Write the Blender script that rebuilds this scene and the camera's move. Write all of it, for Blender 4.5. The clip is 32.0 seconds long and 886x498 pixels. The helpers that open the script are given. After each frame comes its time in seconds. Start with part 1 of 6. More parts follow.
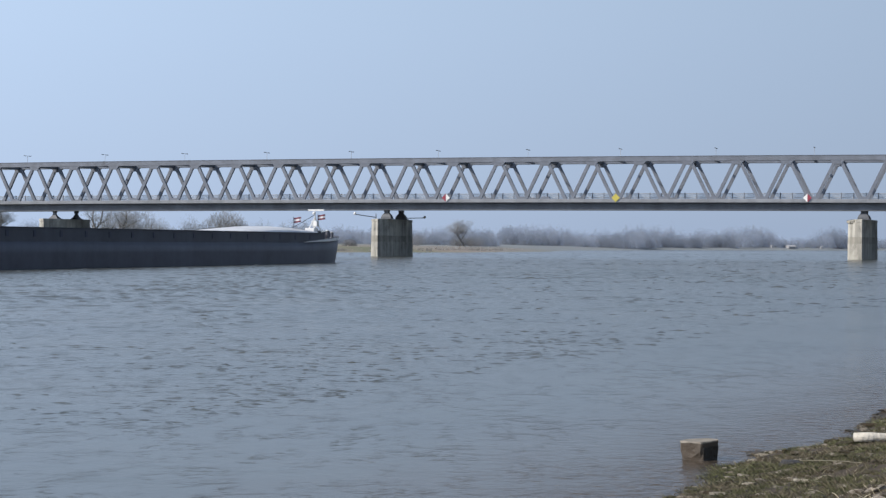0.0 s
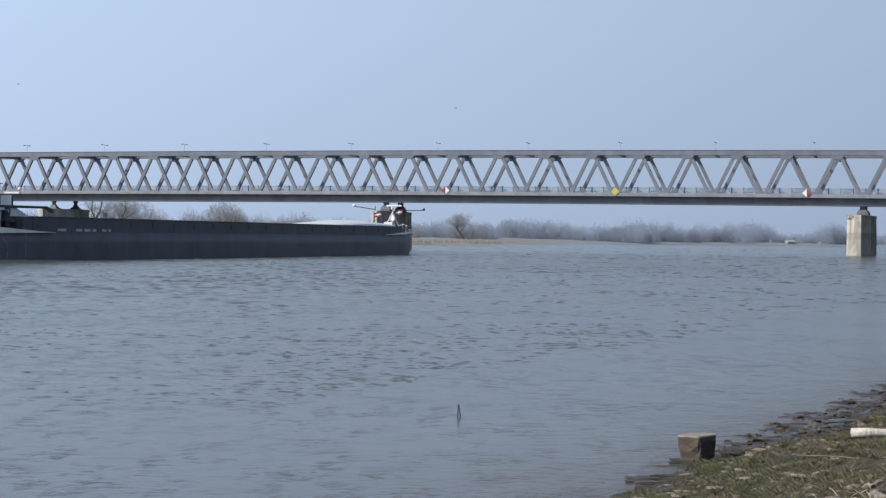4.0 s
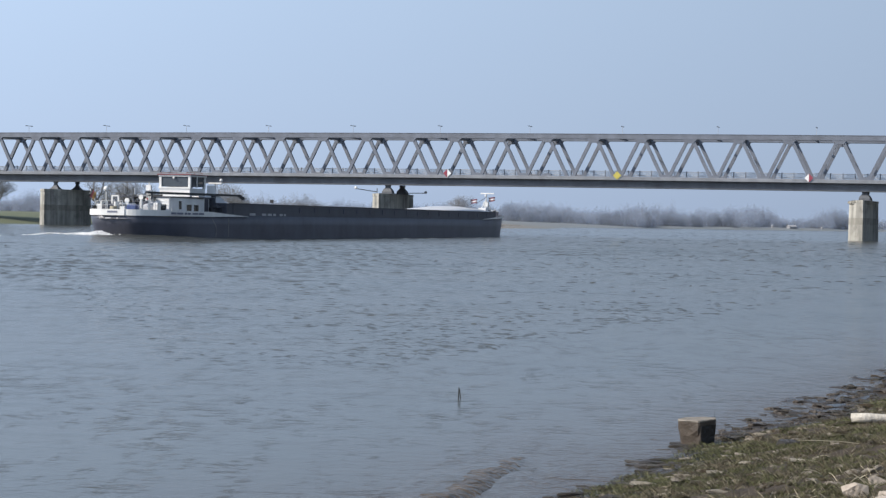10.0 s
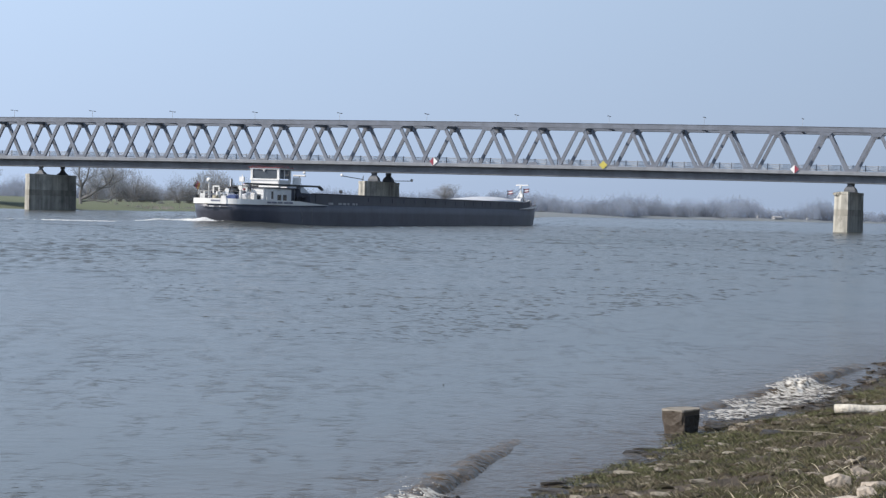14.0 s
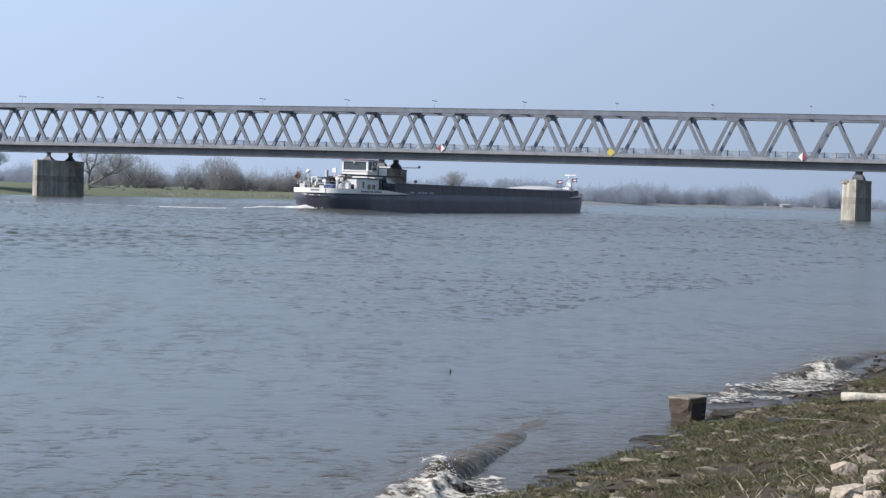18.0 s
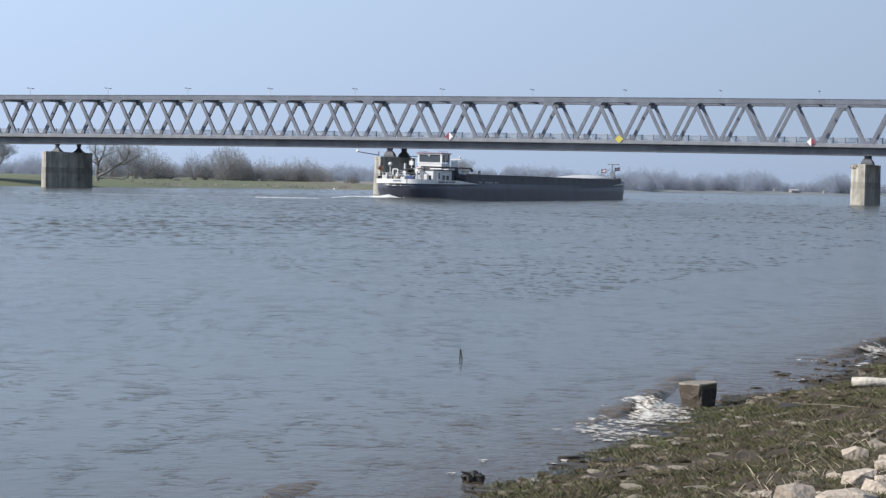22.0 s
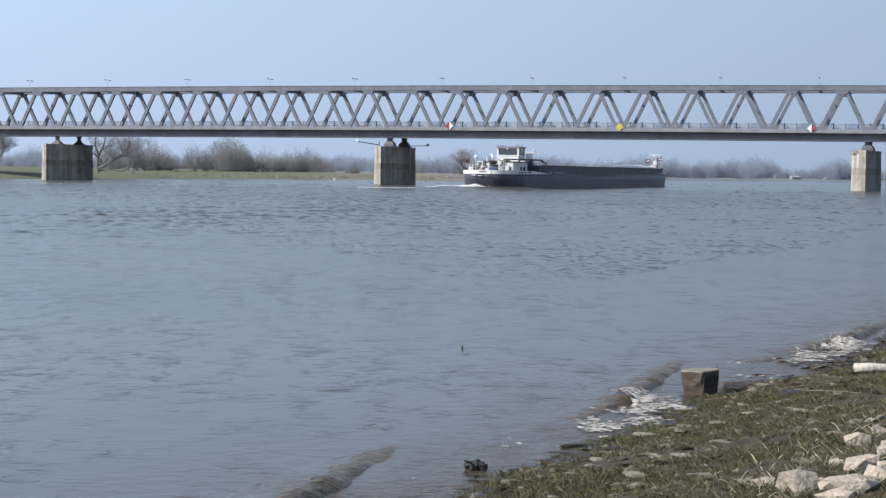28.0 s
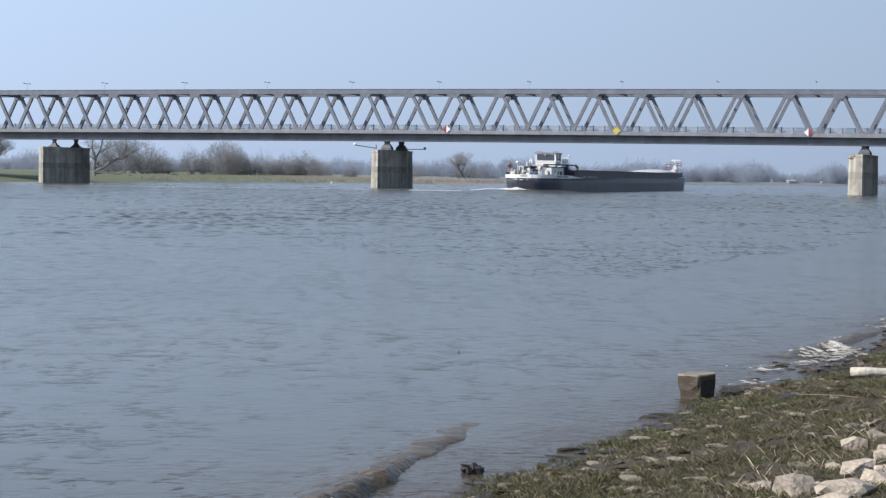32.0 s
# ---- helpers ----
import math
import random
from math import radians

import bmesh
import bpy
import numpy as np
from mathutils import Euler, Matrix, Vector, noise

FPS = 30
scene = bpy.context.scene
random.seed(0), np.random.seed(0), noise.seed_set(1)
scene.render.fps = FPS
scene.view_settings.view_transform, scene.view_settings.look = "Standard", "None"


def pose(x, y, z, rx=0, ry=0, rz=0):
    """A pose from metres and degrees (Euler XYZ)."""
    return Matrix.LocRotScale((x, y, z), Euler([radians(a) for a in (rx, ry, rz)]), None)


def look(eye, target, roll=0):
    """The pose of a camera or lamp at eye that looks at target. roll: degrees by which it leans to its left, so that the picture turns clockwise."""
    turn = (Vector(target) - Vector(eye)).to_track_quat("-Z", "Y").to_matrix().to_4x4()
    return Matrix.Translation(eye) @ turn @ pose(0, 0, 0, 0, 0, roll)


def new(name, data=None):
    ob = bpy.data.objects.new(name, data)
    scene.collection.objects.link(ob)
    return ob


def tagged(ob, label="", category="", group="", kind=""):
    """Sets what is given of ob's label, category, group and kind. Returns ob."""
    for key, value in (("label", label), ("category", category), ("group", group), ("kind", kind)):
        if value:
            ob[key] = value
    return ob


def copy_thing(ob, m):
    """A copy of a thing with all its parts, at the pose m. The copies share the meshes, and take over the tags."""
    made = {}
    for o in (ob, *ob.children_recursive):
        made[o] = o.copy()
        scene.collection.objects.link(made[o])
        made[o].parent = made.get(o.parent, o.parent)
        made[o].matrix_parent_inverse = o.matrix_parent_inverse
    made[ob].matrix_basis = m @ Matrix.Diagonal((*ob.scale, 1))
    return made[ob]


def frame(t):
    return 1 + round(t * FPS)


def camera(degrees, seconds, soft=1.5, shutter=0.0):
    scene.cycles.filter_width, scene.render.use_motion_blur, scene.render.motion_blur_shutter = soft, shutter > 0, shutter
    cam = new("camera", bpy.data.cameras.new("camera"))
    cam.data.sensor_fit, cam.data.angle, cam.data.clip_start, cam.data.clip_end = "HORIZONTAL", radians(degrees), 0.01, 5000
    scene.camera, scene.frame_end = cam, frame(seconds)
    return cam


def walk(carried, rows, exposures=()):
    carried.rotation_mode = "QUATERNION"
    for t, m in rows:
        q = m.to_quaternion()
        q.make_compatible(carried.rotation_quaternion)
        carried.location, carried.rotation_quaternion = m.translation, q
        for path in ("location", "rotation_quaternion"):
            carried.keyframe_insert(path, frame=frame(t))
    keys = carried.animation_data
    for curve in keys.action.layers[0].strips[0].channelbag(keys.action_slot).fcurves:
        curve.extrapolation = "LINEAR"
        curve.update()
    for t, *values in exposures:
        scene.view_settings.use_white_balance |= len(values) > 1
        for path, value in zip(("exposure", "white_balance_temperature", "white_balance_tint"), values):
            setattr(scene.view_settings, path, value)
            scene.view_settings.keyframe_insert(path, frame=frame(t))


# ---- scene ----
# The camera stands on the bank, 1.93 m over the water, held by hand
EYE = (0.0, 0.0, 1.93)
PATH = (
    (0, -0.153, -0.138, 0.286), (0.5, -0.159, -0.254, 0.285), (1, -0.228, -0.332, 0.384), (1.5, -0.210, -0.424, 0.384),
    (2, -0.204, -0.445, 0.483), (2.5, -0.180, -0.416, 0.485), (3, -0.098, -0.375, 0.415), (3.5, -0.150, -0.370, 0.577),
    (5.5, -0.173, -0.502, 0.843), (6, -0.141, -0.545, 0.922), (6.5, -0.073, -0.645, 0.794), (7, -0.052, -0.657, 0.561),
    (7.5, 0.007, -0.596, 0.516), (8, 0.010, -0.565, 0.535), (8.5, 0.030, -0.574, 0.538), (9, -0.026, -0.721, 0.753),
    (9.5, -0.054, -0.876, 0.962), (10, -0.146, -0.960, 1.031), (10.5, -0.228, -0.975, 0.983), (11, -0.323, -0.962, 0.980),
    (11.5, -0.421, -0.985, 1.070), (12, -0.515, -0.979, 1.063), (12.5, -0.565, -1.029, 1.208), (13, -0.588, -1.141, 1.370),
    (13.5, -0.605, -1.227, 1.370), (14, -0.638, -1.345, 1.495), (14.5, -0.637, -1.396, 1.512), (16.5, -0.462, -1.568, 1.555),
    (17, -0.484, -1.584, 1.631), (17.5, -0.465, -1.671, 1.629), (18, -0.406, -1.788, 1.634), (18.5, -0.362, -1.803, 1.594),
    (19, -0.333, -1.819, 1.629), (19.5, -0.341, -1.841, 1.633), (20, -0.378, -1.926, 1.631), (20.5, -0.329, -2.001, 1.425),
    (21, -0.251, -2.057, 1.209), (21.5, -0.174, -2.123, 1.185), (22, -0.113, -2.188, 1.140), (22.5, -0.107, -2.238, 0.981),
    (23, -0.043, -2.260, 0.812), (23.5, -0.126, -2.332, 0.780), (24, -0.123, -2.407, 0.716), (24.5, -0.120, -2.428, 0.666),
    (25, -0.115, -2.468, 0.592), (25.5, -0.104, -2.528, 0.416), (27.5, -0.101, -2.588, 0.766), (28, -0.082, -2.545, 0.685),
    (28.5, -0.072, -2.453, 0.596), (29, -0.078, -2.370, 0.501), (29.5, 0.016, -2.313, 0.276), (30, 0.022, -2.255, 0.230),
    (30.5, -0.005, -2.217, 0.274), (31, -0.077, -2.235, 0.462), (31.5, -0.136, -2.307, 0.553), (32, -0.184, -2.427, 0.780),
)


def held(yaw, pitch, roll):
    return Matrix.Translation(EYE) @ Matrix.Rotation(radians(yaw), 4, "Z") @ Matrix.Rotation(radians(90 + pitch), 4, "X") @ Matrix.Rotation(radians(roll), 4, "Z")


cam = camera(29.02, 32.0, soft=1.35)
walk(cam, [(t, held(a, b, c)) for t, a, b, c in PATH], exposures=((0, -0.1), (7, -0.08), (10, -0.06), (13, 0.0), (32, 0.03)))

# ---- light ----
SUN_TO = Vector((-0.93, -0.36, 0.75)).normalized()
world = bpy.data.worlds.new("hazy_sky")
scene.world = world
world.use_nodes = True
wn = world.node_tree
wn.nodes.clear()
w_out = wn.nodes.new("ShaderNodeOutputWorld")
w_bg = wn.nodes.new("ShaderNodeBackground")
w_sky = wn.nodes.new("ShaderNodeTexSky")
w_sky.sky_type = "NISHITA"
w_sky.sun_disc = False
w_sky.sun_elevation = math.asin(SUN_TO.z)
w_sky.sun_rotation = math.atan2(SUN_TO.x, SUN_TO.y)
w_sky.dust_density = 1.0
w_sky.air_density = 1.0
# spring haze: the sky is veiled towards the horizon
w_geo = wn.nodes.new("ShaderNodeTexCoord")
w_sep = wn.nodes.new("ShaderNodeSeparateXYZ")
w_ramp = wn.nodes.new("ShaderNodeValToRGB")
w_mix = wn.nodes.new("ShaderNodeMix")
w_mix.data_type = "RGBA"
w_veil = wn.nodes.new("ShaderNodeMapRange")
w_ramp.color_ramp.elements[0].position = 0.0
w_ramp.color_ramp.elements[0].color = (3.75, 4.8, 6.75, 1)
w_ramp.color_ramp.elements[1].position = 0.16
w_ramp.color_ramp.elements[1].color = (4.55, 5.85, 7.85, 1)
w_veil.inputs["From Min"].default_value = 0.12
w_veil.inputs["From Max"].default_value = 0.6
w_veil.inputs["To Min"].default_value = 0.92
w_veil.inputs["To Max"].default_value = 0.25
wn.links.new(w_geo.outputs["Generated"], w_sep.inputs[0])
wn.links.new(w_sep.outputs["Z"], w_ramp.inputs[0])
wn.links.new(w_sep.outputs["Z"], w_veil.inputs["Value"])
wn.links.new(w_veil.outputs[0], w_mix.inputs["Factor"])
wn.links.new(w_sky.outputs[0], w_mix.inputs["A"])
wn.links.new(w_ramp.outputs[0], w_mix.inputs["B"])
# the haze is brighter on the sun's side
w_dot = wn.nodes.new("ShaderNodeVectorMath")
w_dot.operation = "DOT_PRODUCT"
w_dot.inputs[1].default_value = (SUN_TO.x, SUN_TO.y, 0)
w_side = wn.nodes.new("ShaderNodeMath")
w_side.operation = "MULTIPLY_ADD"
w_side.inputs[1].default_value, w_side.inputs[2].default_value = 0.95, 1.385
w_lit = wn.nodes.new("ShaderNodeVectorMath")
w_lit.operation = "SCALE"
wn.links.new(w_geo.outputs["Generated"], w_dot.inputs[0])
wn.links.new(w_dot.outputs["Value"], w_side.inputs[0])
wn.links.new(w_mix.outputs["Result"], w_lit.inputs[0])
wn.links.new(w_side.outputs[0], w_lit.inputs["Scale"])
wn.links.new(w_lit.outputs[0], w_bg.inputs["Color"])
w_bg.inputs["Strength"].default_value = 0.1
wn.links.new(w_bg.outputs[0], w_out.inputs[0])

sun = new("sun", bpy.data.lights.new("sun", "SUN"))
sun.data.energy = 4.9
sun.data.angle = radians(1.2)
sun.data.color = (1.0, 0.93, 0.84)
sun.matrix_world = look(SUN_TO * 400, (0, 0, 0))


# ---- materials ----
def mat(name, base, rough=0.7, metal=0.0, vary=0.25, scale=3.0, bump=0.0, bump_scale=20.0, dark=None, streak=0.0, random_value=0.0, coords="Object"):
    """A surface with a base colour that varies at two scales, optional streaks of dirt, and fine relief."""
    m = bpy.data.materials.new(name)
    m.use_nodes = True
    nt = m.node_tree
    b = nt.nodes["Principled BSDF"]
    b.inputs["Roughness"].default_value = rough
    b.inputs["Metallic"].default_value = metal
    tc = nt.nodes.new("ShaderNodeTexCoord")
    n1 = nt.nodes.new("ShaderNodeTexNoise")
    n1.inputs["Scale"].default_value = scale
    n1.inputs["Detail"].default_value = 6
    n2 = nt.nodes.new("ShaderNodeTexNoise")
    n2.inputs["Scale"].default_value = scale * 9
    n2.inputs["Detail"].default_value = 3
    nt.links.new(tc.outputs[coords], n1.inputs["Vector"])
    nt.links.new(tc.outputs[coords], n2.inputs["Vector"])
    add = nt.nodes.new("ShaderNodeMath")
    add.operation = "MULTIPLY_ADD"
    add.inputs[1].default_value = 0.35
    nt.links.new(n2.outputs["Fac"], add.inputs[0])
    nt.links.new(n1.outputs["Fac"], add.inputs[2])
    ramp = nt.nodes.new("ShaderNodeValToRGB")
    d = dark or tuple(c * (1 - vary) for c in base)
    l = tuple(min(1, c * (1 + vary * 0.6)) for c in base)
    ramp.color_ramp.elements[0].position, ramp.color_ramp.elements[0].color = 0.42, (*d, 1)
    ramp.color_ramp.elements[1].position, ramp.color_ramp.elements[1].color = 0.9, (*l, 1)
    e = ramp.color_ramp.elements.new(0.66)
    e.color = (*base, 1)
    nt.links.new(add.outputs[0], ramp.inputs[0])
    colour = ramp.outputs[0]
    if streak:
        mp = nt.nodes.new("ShaderNodeMapping")
        mp.inputs["Scale"].default_value = (0.8, 0.8, 0.08)
        ns = nt.nodes.new("ShaderNodeTexNoise")
        ns.inputs["Scale"].default_value = 1.0
        ns.inputs["Detail"].default_value = 5
        nt.links.new(tc.outputs[coords], mp.inputs[0])
        nt.links.new(mp.outputs[0], ns.inputs["Vector"])
        mr = nt.nodes.new("ShaderNodeMapRange")
        mr.inputs["From Min"].default_value, mr.inputs["From Max"].default_value = 0.4, 0.7
        mr.inputs["To Min"].default_value, mr.inputs["To Max"].default_value = 1.0 - streak, 1.0
        nt.links.new(ns.outputs["Fac"], mr.inputs["Value"])
        mx = nt.nodes.new("ShaderNodeMix")
        mx.data_type, mx.blend_type = "RGBA", "MULTIPLY"
        mx.inputs["Factor"].default_value = 1.0
        nt.links.new(colour, mx.inputs["A"])
        nt.links.new(mr.outputs[0], mx.inputs["B"])
        colour = mx.outputs["Result"]
    if random_value:
        oi = nt.nodes.new("ShaderNodeObjectInfo")
        mr = nt.nodes.new("ShaderNodeMapRange")
        mr.inputs["To Min"].default_value, mr.inputs["To Max"].default_value = 1 - random_value, 1 + random_value * 0.5
        nt.links.new(oi.outputs["Random"], mr.inputs["Value"])
        mx = nt.nodes.new("ShaderNodeMix")
        mx.data_type, mx.blend_type = "RGBA", "MULTIPLY"
        mx.inputs["Factor"].default_value = 1.0
        nt.links.new(colour, mx.inputs["A"])
        nt.links.new(mr.outputs[0], mx.inputs["B"])
        colour = mx.outputs["Result"]
    nt.links.new(colour, b.inputs["Base Color"])
    if bump:
        n3 = nt.nodes.new("ShaderNodeTexNoise")
        n3.inputs["Scale"].default_value = bump_scale
        n3.inputs["Detail"].default_value = 8
        nt.links.new(tc.outputs[coords], n3.inputs["Vector"])
        bp = nt.nodes.new("ShaderNodeBump")
        bp.inputs["Strength"].default_value = bump
        bp.inputs["Distance"].default_value = 0.05
        nt.links.new(n3.outputs["Fac"], bp.inputs["Height"])
        nt.links.new(bp.outputs[0], b.inputs["Normal"])
    return m


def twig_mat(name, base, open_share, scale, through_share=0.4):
    """Crowns of hair-thin twigs, partly see-through; on far trees this stands in for haze."""
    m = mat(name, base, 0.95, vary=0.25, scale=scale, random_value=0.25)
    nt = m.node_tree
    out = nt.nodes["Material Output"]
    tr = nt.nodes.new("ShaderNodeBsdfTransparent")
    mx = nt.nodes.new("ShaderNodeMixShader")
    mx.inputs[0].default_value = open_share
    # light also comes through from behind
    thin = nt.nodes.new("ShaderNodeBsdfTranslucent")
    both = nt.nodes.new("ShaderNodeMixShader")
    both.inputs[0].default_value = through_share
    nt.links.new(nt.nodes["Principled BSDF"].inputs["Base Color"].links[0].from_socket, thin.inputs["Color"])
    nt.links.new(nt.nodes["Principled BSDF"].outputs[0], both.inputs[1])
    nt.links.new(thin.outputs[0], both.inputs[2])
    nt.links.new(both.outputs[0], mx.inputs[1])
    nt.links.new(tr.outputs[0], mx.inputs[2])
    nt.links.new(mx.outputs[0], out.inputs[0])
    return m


def blade_mat(name, tones):
    """Grass whose blades differ one by one in tone."""
    m = mat(name, tones[1], 0.9)
    nt = m.node_tree
    geo = nt.nodes.new("ShaderNodeNewGeometry")
    rm = nt.nodes.new("ShaderNodeValToRGB")
    for i, c in enumerate(tones):
        e = rm.color_ramp.elements[i] if i < 2 else rm.color_ramp.elements.new(1.0)
        e.position = i / (len(tones) - 1)
        e.color = (*c, 1)
    nt.links.new(geo.outputs["Random Per Island"], rm.inputs[0])
    mx = nt.nodes.new("ShaderNodeMix")
    mx.data_type = "RGBA"
    mx.inputs["Factor"].default_value = 0.7
    b = nt.nodes["Principled BSDF"]
    nt.links.new(b.inputs["Base Color"].links[0].from_socket, mx.inputs["A"])
    nt.links.new(rm.outputs[0], mx.inputs["B"])
    nt.links.new(mx.outputs["Result"], b.inputs["Base Color"])
    return m


steel_grey = mat("weathered_grey_bridge_paint", (0.168, 0.184, 0.218), 0.6, vary=0.2, scale=0.25, streak=0.2)
steel_dark = mat("dark_and_shaded_steel_paint", (0.105, 0.115, 0.13), 0.6, vary=0.25, scale=0.3, streak=0.25)
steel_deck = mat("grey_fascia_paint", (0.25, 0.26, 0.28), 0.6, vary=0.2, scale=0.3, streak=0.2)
# darker than the fascia: the shade under the walkway is put into this colour
shaded_girder_paint = mat("shaded_grey_girder_paint", (0.15, 0.16, 0.18), 0.6, vary=0.2, scale=0.3, streak=0.25)
bearing_steel = mat("dark_bearing_steel", (0.10, 0.105, 0.115), 0.6, vary=0.3)
concrete = mat("weathered_pier_concrete", (0.55, 0.53, 0.47), 0.9, vary=0.42, scale=0.5, bump=0.4, bump_scale=6, streak=0.55)
concrete_low = mat("washed_pier_concrete", (0.47, 0.45, 0.395), 0.88, vary=0.4, scale=0.6, bump=0.4, bump_scale=6, streak=0.5)
concrete_wet = mat("water_stained_pier_concrete", (0.38, 0.36, 0.31), 0.85, vary=0.4, scale=0.7, bump=0.4, bump_scale=6, streak=0.5)
rail_paint = mat("pale_grey_rail_paint", (0.38, 0.39, 0.41), 0.5)
sign_yellow = mat("yellow_sign_enamel", (0.52, 0.44, 0.09), 0.4, vary=0.1)
sign_white = mat("white_sign_enamel", (0.8, 0.79, 0.76), 0.4, vary=0.08)
sign_red = mat("red_sign_enamel", (0.28, 0.05, 0.07), 0.4, vary=0.1)
white_paint = mat("white_marine_paint", (0.78, 0.77, 0.74), 0.4, vary=0.12, scale=0.8, streak=0.12)
cream_paint = mat("off_white_cabin_paint", (0.76, 0.76, 0.75), 0.45, vary=0.12, scale=0.8, streak=0.1)
hull_paint = mat("dark_blue_black_hull_paint", (0.068, 0.072, 0.096), 0.45, vary=0.35, scale=0.35, streak=0.18)
hull_stripe = mat("navy_hull_paint", (0.016, 0.022, 0.05), 0.35, vary=0.3, scale=0.4)
coaming_paint = mat("dark_grey_coaming_paint", (0.062, 0.066, 0.085), 0.5, vary=0.35, scale=0.4, streak=0.2)
rust_paint = mat("scraped_pale_hull_metal", (0.20, 0.19, 0.19), 0.7, vary=0.5, scale=4)
black_paint = mat("black_deck_fittings", (0.015, 0.016, 0.018), 0.5)
red_paint = mat("red_roof_trim_paint", (0.24, 0.045, 0.05), 0.5, vary=0.2)
blue_cover = mat("blue_tarpaulin", (0.05, 0.08, 0.2), 0.6, vary=0.3)
gold_cloth = mat("gold_flag_cloth", (0.2, 0.12, 0.04), 0.8)
glass_dark = mat("dark_window_glass", (0.02, 0.025, 0.03), 0.08, vary=0.2)
glass_pale = mat("wheelhouse_window_glass", (0.05, 0.06, 0.07), 0.06, vary=0.2)
hatch_grey = mat("pale_hatch_cover_metal", (0.55, 0.56, 0.58), 0.5, vary=0.15, scale=0.8, streak=0.1)
bark = mat("grey_willow_bark", (0.19, 0.185, 0.185), 0.9, vary=0.3, scale=1.0, random_value=0.2)
wire_mesh = twig_mat("fine_wire_mesh", (0.62, 0.62, 0.62), 0.82, 0.5, 0.3)
twigs = twig_mat("bare_grey_twigs", (0.32, 0.32, 0.325), 0.52, 0.15)
# far woods: distance haze is put into this pale lilac colour
haze_twigs = twig_mat("bare_haze_lilac_twigs", (0.42, 0.46, 0.53), 0.58, 0.08, 0.6)
twigs_green = twig_mat("budding_olive_twigs", (0.31, 0.31, 0.31), 0.36, 0.15)
stone_pale = mat("pale_riprap_stone", (0.43, 0.365, 0.295), 0.9, vary=0.3, scale=6, bump=0.6, bump_scale=30, random_value=0.35)
def moss_mat(name, stone, moss, rough, piece="Random"):
    """Stone under moss: how much is bare differs from stone to stone."""
    m = mat(name, stone, rough, vary=0.45, scale=11, bump=0.7, bump_scale=45)
    nt = m.node_tree
    b = nt.nodes["Principled BSDF"]
    own = b.inputs["Base Color"].links[0].from_socket
    geo = nt.nodes.new("ShaderNodeNewGeometry")
    nz = nt.nodes.new("ShaderNodeTexNoise")
    nz.inputs["Scale"].default_value = 16.0
    nz.inputs["Detail"].default_value = 6
    nt.links.new(geo.outputs["Position"], nz.inputs["Vector"])
    each = nt.nodes.new("ShaderNodeObjectInfo").outputs["Random"] if piece == "Random" else geo.outputs["Random Per Island"]
    ad = nt.nodes.new("ShaderNodeMath")
    ad.operation = "MULTIPLY_ADD"
    ad.inputs[1].default_value = 0.55
    nt.links.new(each, ad.inputs[0])
    nt.links.new(nz.outputs["Fac"], ad.inputs[2])
    rm = nt.nodes.new("ShaderNodeMapRange")
    rm.inputs["From Min"].default_value, rm.inputs["From Max"].default_value = 0.84, 1.0
    nt.links.new(ad.outputs[0], rm.inputs["Value"])
    tone = nt.nodes.new("ShaderNodeMix")
    tone.data_type = "RGBA"
    tone.inputs["A"].default_value = (*moss, 1)
    tone.inputs["B"].default_value = (moss[0] * 1.0, moss[1] * 0.72, moss[2] * 0.75, 1)
    nt.links.new(each, tone.inputs["Factor"])
    mx = nt.nodes.new("ShaderNodeMix")
    mx.data_type = "RGBA"
    nt.links.new(rm.outputs[0], mx.inputs["Factor"])
    nt.links.new(tone.outputs["Result"], mx.inputs["A"])
    nt.links.new(own, mx.inputs["B"])
    nt.links.new(mx.outputs["Result"], b.inputs["Base Color"])
    return m


stone_brown = mat("brown_wet_stone", (0.072, 0.055, 0.04), 0.6, vary=0.35, scale=9, bump=0.3, bump_scale=25)
# near-black stone colour that holds the shade of the block's right face
stone_shaded = mat("shaded_wet_stone", (0.022, 0.02, 0.018), 0.45, vary=0.5, scale=9, bump=0.6, bump_scale=25)
drift_wood = mat("bleached_driftwood", (0.5, 0.46, 0.39), 0.9, vary=0.4, scale=14, bump=0.5, bump_scale=40)
straw = mat("dry_straw_stalks", (0.40, 0.35, 0.25), 0.9, vary=0.35, scale=12, random_value=0.3)
grass_green = blade_mat("short_spring_grass", ((0.038, 0.032, 0.016), (0.062, 0.067, 0.025), (0.108, 0.11, 0.045), (0.19, 0.18, 0.105)))
dark_wood = mat("waterlogged_dark_wood", (0.016, 0.014, 0.012), 0.6, vary=0.4, scale=8)
buoy_white = mat("white_float_plastic", (0.8, 0.8, 0.78), 0.4, vary=0.05)

